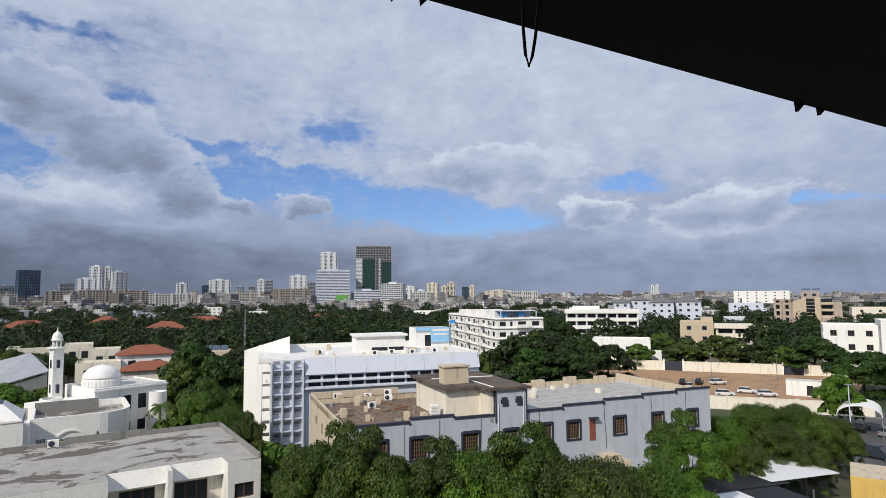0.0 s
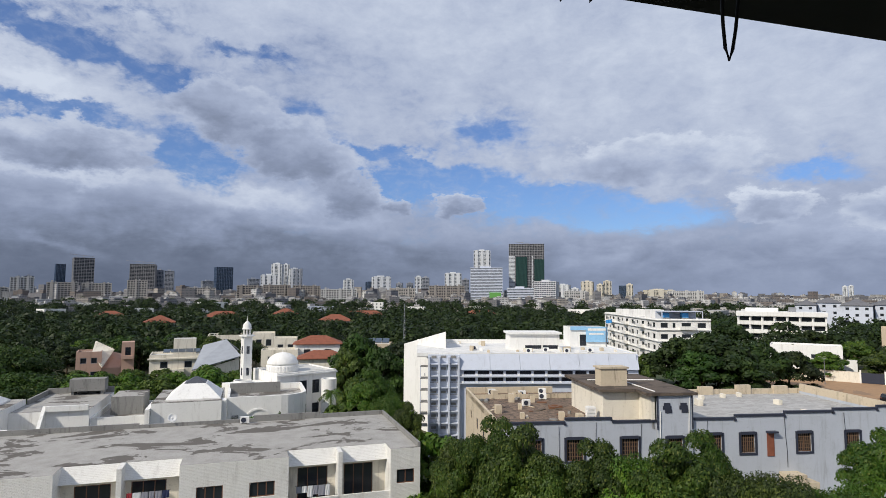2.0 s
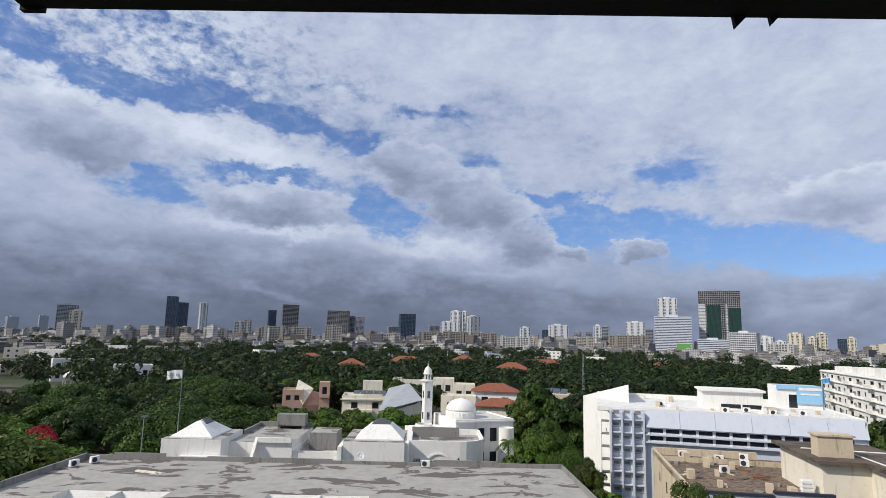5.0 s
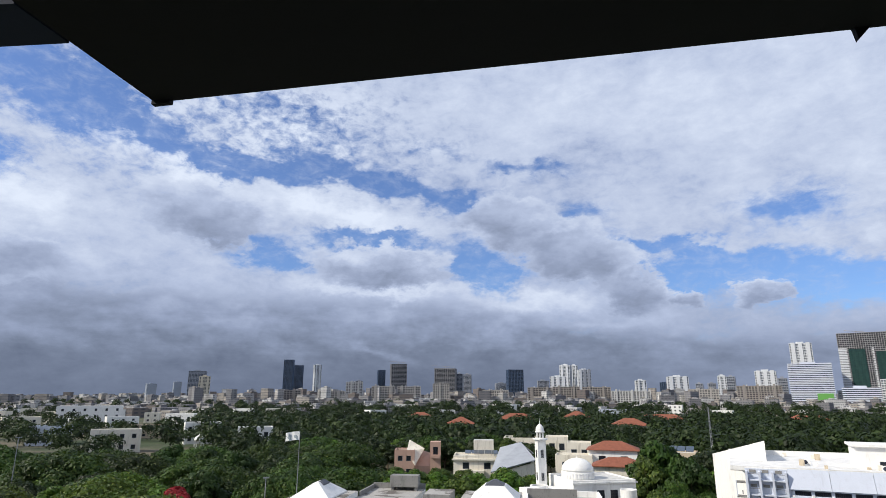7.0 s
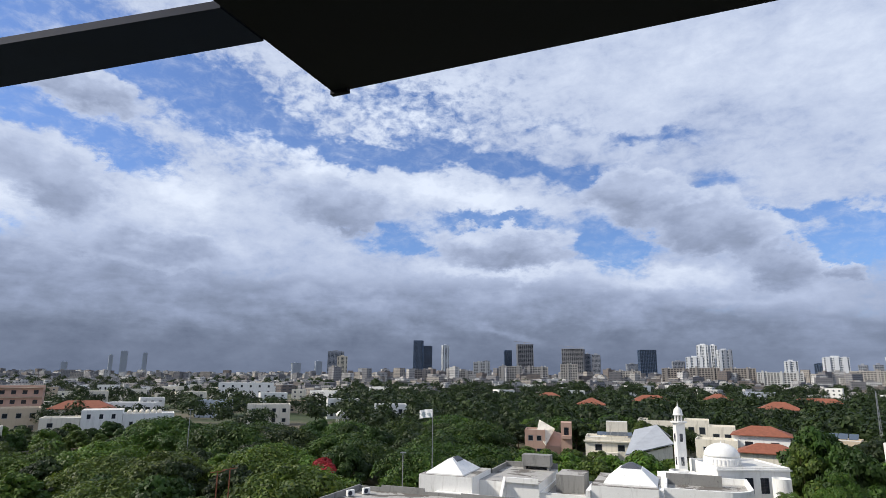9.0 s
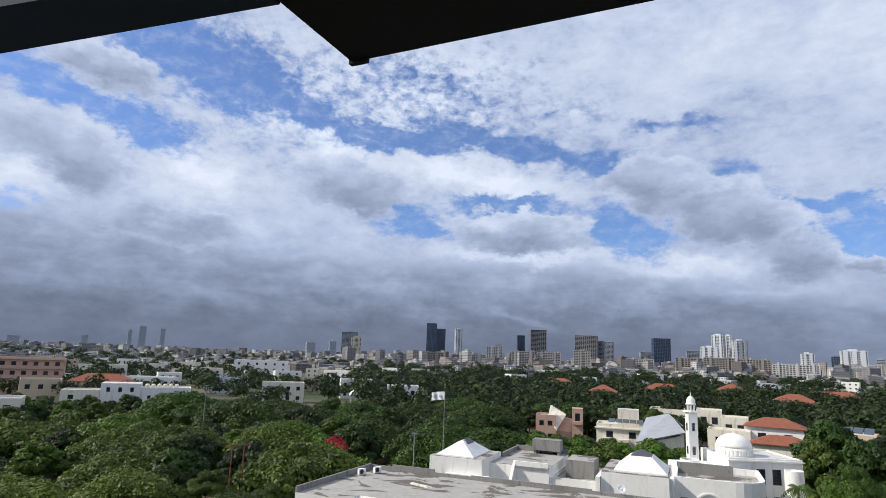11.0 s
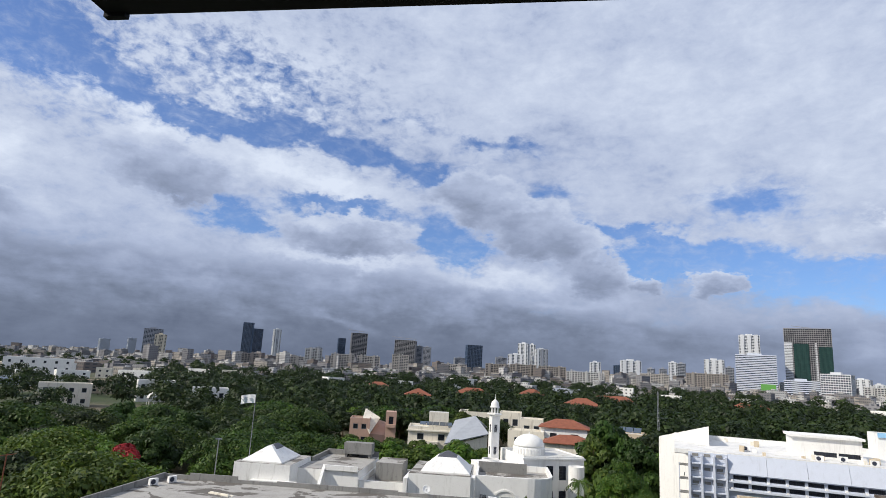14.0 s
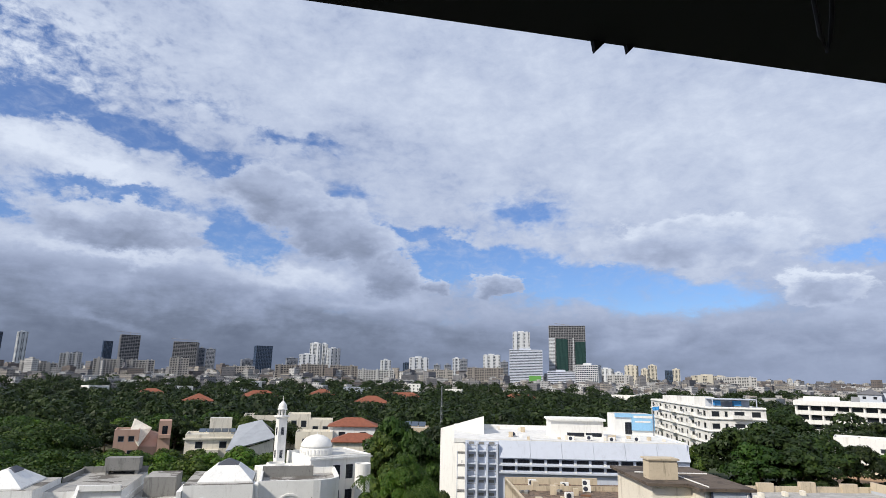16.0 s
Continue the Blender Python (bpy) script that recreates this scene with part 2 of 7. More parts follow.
def stained_roof(name, color, stain, share=0.56, scale=0.16):
    """Flat concrete roof with damp patches and grit."""
    m, k = material(name)
    p = here(k)
    big = k.noise(k.scaled(p, (1.0, 1.6, 1.0)), scale, 6.0, 0.62, 0.6)
    mid = k.noise(p, 0.9, 5.0, 0.6)
    grit = k.noise(p, 9.0, 4.0, 0.65)
    c = k.mix(k.ramp(mid, 0.3, 0.75, 0.0, 0.6), color, dull(color, 0.66))
    c = k.mix(k.ramp(big, share, share + 0.022, 0.0, 0.85), c, stain)
    c = k.mix(k.ramp(grit, 0.45, 0.8, 0.0, 0.45), c, dull(stain, 1.1))
    finish(k, c, 0.9, bump=grit, dist=0.03)
    return m


def plain(name, color, rough=0.6, metal=0.0, vary=0.25, scale=3.0):
    m, k = material(name)
    p = here(k)
    n = k.noise(p, scale, 5.0, 0.6)
    c = k.mix(k.ramp(n, 0.3, 0.75, 0.0, vary), color, dull(color, 0.45))
    finish(k, c, rough, metal, bump=n, dist=0.01, power=0.3)
    return m


def foliage(name, dark, light, yellow=0.0):
    m, k = material(name)
    isl = k.t.nodes.new("ShaderNodeNewGeometry").outputs["Random Per Island"]
    rnd = k.node("ShaderNodeObjectInfo", 5)
    c = k.mix(isl, dark, light)
    c = k.mix(k.m("MULTIPLY", rnd, 0.55), c, (dark[0] * 1.7, light[1] * 0.92, dark[2] * 0.9))
    blot = k.noise(here(k), 0.11, 3.0, 0.6)
    c = k.mix(1.0, c, k.mix(k.ramp(blot, 0.32, 0.68), (0.62, 0.62, 0.66), (1.42, 1.36, 1.1)), "MULTIPLY")
    c = k.mix(1.0, c, k.mix(k.node("ShaderNodeObjectInfo", 5), (0.78, 0.78, 0.82), (1.3, 1.22, 1.0)), "MULTIPLY")
    if yellow:
        c = k.mix(k.ramp(isl, 0.86, 0.95, 0.0, yellow), c, (0.16, 0.17, 0.03))
    d = k.node("ShaderNodeBsdfPrincipled", Base_Color=c, Roughness=0.55)
    d.node.inputs["Specular IOR Level"].default_value = 0.25
    t = k.node("ShaderNodeBsdfTranslucent", Color=k.mix(0.5, c, light))
    k.t.links.new(k.node("ShaderNodeMixShader", i0=0.22, i1=d, i2=t), k.t.nodes.new("ShaderNodeOutputMaterial").inputs[0])
    return m


def glass(name, color, rough=0.12):
    m, k = material(name)
    n = k.noise(here(k), 0.8, 2.0, 0.5)
    finish(k, k.mix(n, color, dull(color, 0.4)), rough, spec=0.6)
    return m


WHITE = plaster("white_wall_paint", (0.82, 0.81, 0.775), (0.34, 0.31, 0.27), 0.40)
WHITE_BRICK = painted_bricks("white_painted_brick", (0.80, 0.785, 0.74), (0.34, 0.31, 0.27))
CREAM = plaster("cream_wall_paint", (0.76, 0.71, 0.60), (0.30, 0.25, 0.18), 0.62)
BEIGE = plaster("weathered_beige_render", (0.58, 0.49, 0.36), (0.15, 0.12, 0.09), 0.85)
GREY = plaster("blue_grey_wall_paint", (0.47, 0.50, 0.55), (0.24, 0.24, 0.25), 0.6)
PALE = plaster("pale_blue_wall_paint", (0.58, 0.62, 0.70), (0.34, 0.35, 0.38), 0.35)
PINK = plaster("pink_wall_paint", (0.50, 0.33, 0.26), (0.26, 0.18, 0.14), 0.4)
TAN = plaster("tan_wall_paint", (0.52, 0.43, 0.32), (0.28, 0.22, 0.17), 0.4)
NAVY = plain("dark_navy_trim", (0.035, 0.04, 0.06), 0.7)
CONCRETE = plaster("raw_concrete", (0.25, 0.245, 0.23), (0.06, 0.06, 0.056), 0.95)
ROOF = stained_roof("concrete_roof", (0.40, 0.385, 0.355), (0.088, 0.076, 0.064), 0.535, 0.19)
ROOF_PALE = stained_roof("pale_roof", (0.62, 0.61, 0.57), (0.33, 0.30, 0.26), 0.60, 0.25)
ROOF_BROWN = stained_roof("rusty_brown_roof", (0.24, 0.17, 0.12), (0.085, 0.066, 0.054), 0.5, 1.7)
ROOF_PATCH = stained_roof("patched_grey_roof", (0.46, 0.45, 0.43), (0.33, 0.32, 0.30), 0.5, 0.9)
ROOF_WHITE = stained_roof("white_roof_coating", (0.78, 0.77, 0.74), (0.52, 0.50, 0.45), 0.62, 0.25)
ROOF_TAR = stained_roof("brown_tar_roof", (0.14, 0.11, 0.085), (0.07, 0.055, 0.045), 0.5, 0.5)
RED = plain("red_roof_tile", (0.27, 0.095, 0.055), 0.75, 0, 0.5, 1.2)
# slab and beam overhead: backlit shade put into near-black base colours
DARK = plain("soffit_painted_shade", (0.0035, 0.0045, 0.0085), 0.85)
BEAMSHADE = plain("beam_painted_shade", (0.011, 0.019, 0.046), 0.8)
STEEL = plain("dull_steel", (0.30, 0.31, 0.33), 0.5, 0.6)
BLACK = plain("black_rubber", (0.012, 0.012, 0.014), 0.6)
BROWNWOOD = plain("brown_window_wood", (0.19, 0.095, 0.055), 0.6)
TANWOOD = plain("brown_grille_paint", (0.15, 0.095, 0.06), 0.65)
GLASS = glass("dark_window_glass", (0.030, 0.036, 0.045))
GLASS_BLUE = glass("blue_tower_glass", (0.05, 0.08, 0.12))
BLUE = plain("bright_blue_paint", (0.06, 0.30, 0.66), 0.5)
SKYBLUE = plain("sky_blue_sign", (0.30, 0.55, 0.78), 0.5)
GREEN_NET = plain("green_netting", (0.017, 0.052, 0.048), 0.85, 0, 0.5, 0.2)
LIME = plain("lime_green_banner", (0.13, 0.36, 0.08), 0.7)
EARTH = stained_roof("sandy_yard_earth", (0.40, 0.25, 0.14), (0.25, 0.17, 0.11), 0.55, 0.10)
ASPHALT = plain("worn_asphalt", (0.10, 0.10, 0.10), 0.9, 0, 0.5, 0.8)
LEAF_A = foliage("leaf_mid_green", (0.023, 0.043, 0.010), (0.106, 0.152, 0.030), 0.4)
LEAF_B = foliage("leaf_deep_green", (0.010, 0.020, 0.008), (0.046, 0.070, 0.020))
LEAF_C = foliage("leaf_bright_green", (0.022, 0.044, 0.009), (0.094, 0.140, 0.026), 0.5)
LEAF_D = foliage("leaf_grey_green", (0.046, 0.068, 0.016), (0.160, 0.205, 0.046))
# park crowns that look sunlit: the brightness is put into the leaf colour
LEAF_E = foliage("leaf_park_green_sun_tint", (0.030, 0.054, 0.010), (0.125, 0.175, 0.032), 0.4)
# far woods: cloud shadow painted in by darkening the leaf green
LEAF_F = foliage("leaf_wood_green_cloud_shade", (0.010, 0.019, 0.008), (0.034, 0.053, 0.017))
# darker twin of the park green, with shade put into the colour
LEAF_G = foliage("leaf_park_green_shade_tint", (0.014, 0.029, 0.009), (0.064, 0.098, 0.022), 0.25)
BLOOM = foliage("red_bloom", (0.16, 0.012, 0.02), (0.42, 0.03, 0.06))
BARK = plain("brown_bark", (0.10, 0.075, 0.05), 0.9, 0, 0.6, 4.0)


# ---- mesh helpers ----
def box(bm, x0, y0, z0, x1, y1, z1):
    v = [bm.verts.new(p) for p in ((x0, y0, z0), (x1, y0, z0), (x1, y1, z0), (x0, y1, z0), (x0, y0, z1), (x1, y0, z1), (x1, y1, z1), (x0, y1, z1))]
    for f in ((3, 2, 1, 0), (4, 5, 6, 7), (0, 1, 5, 4), (1, 2, 6, 5), (2, 3, 7, 6), (3, 0, 4, 7)):
        bm.faces.new([v[i] for i in f])


def prism(bm, pts, z0, z1):
    """An upright prism over a plan given anticlockwise; z1 may be one height for each corner."""
    tops = z1 if isinstance(z1, (list, tuple)) else [z1] * len(pts)
    a = [bm.verts.new((x, y, z0)) for x, y in pts]
    b = [bm.verts.new((x, y, z)) for (x, y), z in zip(pts, tops)]
    n = len(pts)
    bm.faces.new(a[::-1]), bm.faces.new(b)
    for i in range(n):
        bm.faces.new((a[i], a[(i + 1) % n], b[(i + 1) % n], b[i]))


def lathe(bm, prof, n=24, cx=0.0, cy=0.0, a0=0.0, a1=360.0):
    """A turned body from (radius, height) pairs."""
    full = a1 - a0 >= 359.9
    m = n if full else n + 1
    rings = []
    for r, z in prof:
        rings.append([bm.verts.new((cx + r * math.cos(radians(a0 + (a1 - a0) * i / n)), cy + r * math.sin(radians(a0 + (a1 - a0) * i / n)), z)) for i in range(m)])
    for p, q in zip(rings, rings[1:]):
        for i in range(n):
            j = (i + 1) % m
            bm.faces.new((p[i], p[j], q[j], q[i]))
    return rings


def tube(bm, pts, r, n=6, r1=None):
    """A round bar along points, tapering from r to r1."""
    r1 = r if r1 is None else r1
    rings = []
    for i, p in enumerate(pts):
        p = Vector(p)
        d = (Vector(pts[min(i + 1, len(pts) - 1)]) - Vector(pts[max(i - 1, 0)])).normalized()
        s = d.orthogonal().normalized()
        w = d.cross(s)
        q = r + (r1 - r) * i / max(1, len(pts) - 1)
        rings.append([bm.verts.new(p + (s * math.cos(2 * math.pi * j / n) + w * math.sin(2 * math.pi * j / n)) * q) for j in range(n)])
    for a, b in zip(rings, rings[1:]):
        for j in range(n):
            bm.faces.new((a[j], a[(j + 1) % n], b[(j + 1) % n], b[j]))
    bm.faces.new(rings[0][::-1]), bm.faces.new(rings[-1])


def mesh_of(name, bm, mat, smooth=False):
    bmesh.ops.recalc_face_normals(bm, faces=bm.faces)
    me = bpy.data.meshes.new(name)
    bm.to_mesh(me)
    bm.free()
    me.materials.append(mat)
    if smooth:
        me.shade_smooth()
    return me


def part(name, bm, mat, parent=None, label="", smooth=False):
    """One mesh object under a thing or a part; bm may be a ready mesh."""
    me = bm if isinstance(bm, bpy.types.Mesh) else mesh_of(name, bm, mat, smooth)
    ob = new(name, me)
    ob.parent = parent
    return tagged(ob, label)


def boxes(name, rows, mat, parent=None, label=""):
    bm = bmesh.new()
    for r in rows:
        box(bm, *r)
    return part(name, bm, mat, parent, label)


def thing(name, label, category, m=None, group="", kind=""):
    ob = new(name)
    ob.empty_display_size = 0.5
    if m is not None:
        ob.matrix_world = m
    return tagged(ob, label, category, group, kind)


# ---- facades: walls with openings that go through them, and windows set in them ----
WINDOWS = {}


def window_meshes(w, h, style):
    key = (round(w, 2), round(h, 2), style)
    if key not in WINDOWS:
        fmat = {"wood": BROWNWOOD, "white": WHITE, "dark": NAVY, "far": STEEL}[style]
        bm = bmesh.new()
        t = 0.07 if style != "far" else 0.12
        for r in ((-w / 2, 0.10, 0, -w / 2 + t, 0.17, h), (w / 2 - t, 0.10, 0, w / 2, 0.17, h), (-w / 2 + t, 0.10, 0, w / 2 - t, 0.17, t), (-w / 2 + t, 0.10, h - t, w / 2 - t, 0.17, h)):
            box(bm, *r)
        if style != "far":
            n = max(2, round(w / 0.75))
            for i in range(1, n):
                x = -w / 2 + w * i / n
                box(bm, x - t / 2, 0.105, t, x + t / 2, 0.165, h - t)
            if style == "dark":
                for i in range(1, 5):
                    box(bm, -w / 2 + t, 0.07, h * i / 5 - 0.012, w / 2 - t, 0.095, h * i / 5 + 0.012)
                for i in range(1, 8):
                    x = -w / 2 + w * i / 8
                    box(bm, x - 0.012, 0.045, t, x + 0.012, 0.07, h - t)
        if style == "far":
            box(bm, -w / 2 + t, 0.125, t, w / 2 - t, 0.145, h - t)
            me = mesh_of("window", bm, STEEL)
            me.materials.append(GLASS)
            for f in list(me.polygons)[24:]:
                f.material_index = 1
            WINDOWS[key] = (me, None)
            return WINDOWS[key]
        frame_me = mesh_of("window_frame", bm, fmat)
        bm = bmesh.new()
        box(bm, -w / 2 + t, 0.125, t, w / 2 - t, 0.145, h - t)
        WINDOWS[key] = (frame_me, mesh_of("pane", bm, GLASS))
    return WINDOWS[key]


def place_window(parent, x, y, z, turn, w, h, style):
    fr, pane = window_meshes(w, h, style)
    ob = part("window", fr, None, parent)
    ob.matrix_local = pose(x, y, z, 0, 0, turn)
    if pane:
        part("pane", pane, None, ob)


def facade(bm, ox, oy, turn, length, z0, z1, holes, deep=0.28):
    """A wall face from (ox, oy), running along its heading, with openings (x, z, width, height) and their reveals."""
    m = pose(ox, oy, 0, 0, 0, turn)
    xs = sorted({0.0, length, *[v for h in holes for v in (h[0], h[0] + h[2])]})
    zs = sorted({z0, z1, *[v for h in holes for v in (h[1], h[1] + h[3])]})

    def quad(*ps):
        bm.faces.new([bm.verts.new(m @ Vector(p)) for p in ps])

    for a, b in zip(xs, xs[1:]):
        for c, d in zip(zs, zs[1:]):
            mx, mz = (a + b) / 2, (c + d) / 2
            if not any(h[0] < mx < h[0] + h[2] and h[1] < mz < h[1] + h[3] for h in holes):
                quad((a, 0, c), (b, 0, c), (b, 0, d), (a, 0, d))
                quad((b, deep, c), (a, deep, c), (a, deep, d), (b, deep, d))
    for x, z, w, h in holes:
        for (a, b), (c, d) in (((x, z), (x + w, z)), ((x + w, z), (x + w, z + h)), ((x + w, z + h), (x, z + h)), ((x, z + h), (x, z))):
            quad((a, 0, b), (c, 0, d), (c, deep, d), (a, deep, b))


def block(parent, x0, y0, x1, y1, z0, z1, mat, holes=None, style="dark", roof=None, parapet=0.0, pmat=None, name="wall"):
    """A flat-roofed block: four walls with their openings and windows, a roof slab and a parapet. y0 is the front."""
    holes = holes or {}
    sides = {"front": (x0, y0, 0, x1 - x0), "right": (x1, y0, 90, y1 - y0), "back": (x1, y1, 180, x1 - x0), "left": (x0, y1, -90, y1 - y0)}
    for side, (ox, oy, turn, length) in sides.items():
        bm = bmesh.new()
        hs = holes.get(side, [])
        facade(bm, ox, oy, turn, length, z0, z1, hs)
        part(name, bm, mat, parent)
        m = pose(ox, oy, 0, 0, 0, turn)
        for x, z, w, h in hs:
            p = m @ Vector((x + w / 2, 0, z))
            place_window(parent, p.x, p.y, z, turn, w, h, style)
    boxes("roof", [(x0 + 0.02, y0 + 0.02, z1 - 0.25, x1 - 0.02, y1 - 0.02, z1 + 0.004)], roof or ROOF, parent)
    if parapet:
        t, z2 = 0.2, z1 + parapet
        boxes("parapet", [(x0, y0, z1, x1, y0 + t, z2), (x0, y1 - t, z1, x1, y1, z2), (x0, y0 + t, z1, x0 + t, y1 - t, z2), (x1 - t, y0 + t, z1, x1, y1 - t, z2)], pmat or mat, parent)


def rows_of(x0, x1, n, w, zs, h):
    """Openings, evenly spaced along a stretch of wall on several floors."""
    pitch = (x1 - x0) / n
    return [(x0 + pitch * (i + 0.5) - w / 2, z, w, h) for z in zs for i in range(n)]

def polar(az, d):
    """The plan position at a heading (degrees to the left of +y) and a distance from the viewer's house."""
    return -d * math.sin(radians(az)), d * math.cos(radians(az))


# ---- the ground, and the roof edge over the viewer ----
bm = bmesh.new()
rings = [[bm.verts.new((r * math.cos(2 * math.pi * i / 96), r * math.sin(2 * math.pi * i / 96), 0)) for i in range(96)] for r in (60, 140, 300, 700, 1600, 4900)]
bm.faces.new(rings[0])
for p, q in zip(rings, rings[1:]):
    for i in range(96):
        bm.faces.new((p[i], p[(i + 1) % 96], q[(i + 1) % 96], q[i]))
gm, k = material("scrubby_ground")
p = here(k)
n1, n2, n3 = k.noise(p, 0.012, 6.0, 0.6), k.noise(p, 0.09, 6.0, 0.65), k.noise(p, 1.5, 5.0, 0.6)
c = k.mix(k.ramp(n1, 0.4, 0.6), (0.035, 0.055, 0.02), (0.14, 0.12, 0.085))
c = k.mix(k.ramp(n2, 0.45, 0.7, 0.0, 0.7), c, (0.045, 0.075, 0.02))
c = k.mix(k.ramp(n3, 0.4, 0.8, 0.0, 0.5), c, (0.05, 0.045, 0.03))
finish(k, c, 0.95, bump=n3, dist=0.2)
tagged(part("ground", bm, gm), "scrubby earth and grass between the buildings", "ground", kind="structure")

EAVE_TURN = 30.3
eave = thing("eave", "roof slab edge overhead, its deep shade painted near-black", "roof", pose(0, 0, EYE + 1.2, 0, 0, EAVE_TURN), kind="structure")
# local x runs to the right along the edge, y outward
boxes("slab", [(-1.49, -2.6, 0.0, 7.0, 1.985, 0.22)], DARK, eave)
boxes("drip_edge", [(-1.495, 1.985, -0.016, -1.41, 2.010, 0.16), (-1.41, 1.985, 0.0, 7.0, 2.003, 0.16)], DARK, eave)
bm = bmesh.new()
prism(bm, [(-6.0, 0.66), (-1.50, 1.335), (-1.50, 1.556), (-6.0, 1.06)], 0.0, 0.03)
part("beam", bm, BEAMSHADE, eave, "concrete beam overhead, its shade painted dark blue")
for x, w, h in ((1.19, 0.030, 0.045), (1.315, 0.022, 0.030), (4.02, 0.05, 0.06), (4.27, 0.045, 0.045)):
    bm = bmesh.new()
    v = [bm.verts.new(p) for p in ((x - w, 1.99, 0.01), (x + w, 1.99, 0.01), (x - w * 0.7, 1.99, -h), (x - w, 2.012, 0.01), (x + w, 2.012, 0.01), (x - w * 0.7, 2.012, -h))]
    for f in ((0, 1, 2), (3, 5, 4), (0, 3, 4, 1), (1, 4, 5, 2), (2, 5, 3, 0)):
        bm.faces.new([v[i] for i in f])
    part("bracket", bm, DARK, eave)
bm = bmesh.new()
tube(bm, [(0.800, 0.73, 0.01), (0.800, 0.728, -0.3), (0.802, 0.726, -0.6), (0.804, 0.726, -0.76), (0.808, 0.727, -0.80), (0.816, 0.728, -0.818), (0.824, 0.729, -0.80), (0.833, 0.731, -0.765), (0.846, 0.735, -0.70), (0.862, 0.74, -0.58), (0.872, 0.745, -0.35), (0.875, 0.75, 0.01)], 0.0028, 8)
tagged(part("cable_loop", bm, BLACK), "black electric cable hanging in a loop from the slab", "cable").matrix_world = pose(0, 0, EYE + 1.2, 0, 0, EAVE_TURN)
own = thing("balcony", "plain balcony floor and wall of the viewer's own house", "balcony", pose(0, 0, 0, 0, 0, EAVE_TURN), kind="structure")
boxes("floor_slab", [(-1.4, -2.6, EYE - 1.7, 7.0, 0.45, EYE - 1.5)], CONCRETE, own)
boxes("back_wall", [(-1.4, -2.85, 0.0, 7.0, -2.6, EYE + 1.42)], CREAM, own)
boxes("lower_wall", [(-1.4, -2.6, 0.0, 7.0, 0.35, EYE - 1.7)], CREAM, own)
boxes("side_wall", [(7.0, -2.85, 0.0, 7.25, 0.45, EYE + 1.42)], CREAM, own)

# ---- trees ----
def leaf_cloud(rng, puffs, n, size, flat=0.75, shell=0.72, slim=0.7, jitter=0.36):
    """Leaf sprays spread over the outer shells of many puffs (x, y, z, r)."""
    puffs = np.array(puffs)
    w = puffs[:, 3] ** 2
    pick = rng.choice(len(puffs), n, p=w / w.sum())
    d = rng.normal(size=(n, 3))
    d /= np.linalg.norm(d, axis=1)[:, None]
    d[:, 2] = np.where(d[:, 2] < -0.35, -d[:, 2] * 0.7, d[:, 2])
    r = puffs[pick, 3] * (shell + (1.05 - shell) * rng.random(n) ** 0.6)
    c = puffs[pick, :3] + d * r[:, None] * np.array([1, 1, flat])
    nrm = d + rng.normal(size=(n, 3)) * jitter + np.array([0, 0, 0.2])
    nrm /= np.linalg.norm(nrm, axis=1)[:, None]
    a = np.cross(nrm, rng.normal(size=(n, 3)))
    a /= np.linalg.norm(a, axis=1)[:, None]
    b = np.cross(nrm, a)
    s = size * (0.6 + 0.8 * rng.random(n))[:, None]
    v = np.stack([c - a * s * 0.8 - b * s * slim, c - a * s * 0.7 + b * s * slim, c + a * s], 1).reshape(-1, 3)
    f = np.arange(n * 3).reshape(-1, 3)
    return v, f


def cloud_mesh(name, v, f, mat):
    me = bpy.data.meshes.new(name)
    me.from_pydata(v.tolist(), [], f.tolist())
    me.materials.append(mat)
    return me


def tree_model(seed, h, spread, leaves, size, mat, trunk=0.3, puffs=26, umbrella=0.35):
    """A tapered trunk, forking limbs and a crown of leaf sprays, standing at the origin, then moved away by its copies."""
    rng = np.random.default_rng(seed)
    base = h * 0.26
    rows = []
    bm = bmesh.new()
    tube(bm, [(0, 0, -0.3), (0.04 * h * rng.normal() * 0.3, 0, base * 0.5), (0.02 * h, 0.01 * h, base)], trunk, 8, trunk * 0.7)
    for i in range(puffs):
        ang = i * 2.399 + rng.random() * 0.8
        rad = spread * math.sqrt((i + 0.5) / puffs) * (0.75 + 0.35 * rng.random())
        top = h * (1 - umbrella * (rad / spread) ** 2) - 0.15 * h * rng.random()
        r = spread * (0.20 + 0.15 * rng.random())
        rows.append((math.cos(ang) * rad, math.sin(ang) * rad, top - r * 0.75, r))
        if i % 2:
            rows.append((math.cos(ang) * rad * 0.9, math.sin(ang) * rad * 0.9, top - r * 0.75 - h * (0.2 + 0.12 * rng.random()), r * 0.85))
        if i % 3 == 2:
            rows.append((math.cos(ang) * rad * 0.85, math.sin(ang) * rad * 0.85, h * (0.36 + 0.12 * rng.random()), r * 0.8))
        if i % 3 == 0:
            e = Vector(rows[-1][:3])
            mid = Vector((e.x * 0.45, e.y * 0.45, base + (e.z - base) * 0.4))
            tube(bm, [(0.02 * h, 0.01 * h, base * 0.92), mid, e], trunk * 0.45, 5, trunk * 0.1)
    v, f = leaf_cloud(rng, rows, leaves, size)
    return mesh_of("trunk", bm, BARK), cloud_mesh("crown", v, f, mat)


MODELS = {}


def tree(kind, x, y, scale=1.0, turn=0.0, label="", group="", tall=1.0):
    trunk, crown = MODELS[kind]
    ob = thing("tree", label or TREE_LABELS[kind], "tree", pose(x, y, 0, 0, 0, turn), group)
    ob.scale = (scale, scale, scale * tall)
    part("trunk", trunk, None, ob)
    part("crown", crown, None, ob)
    return ob


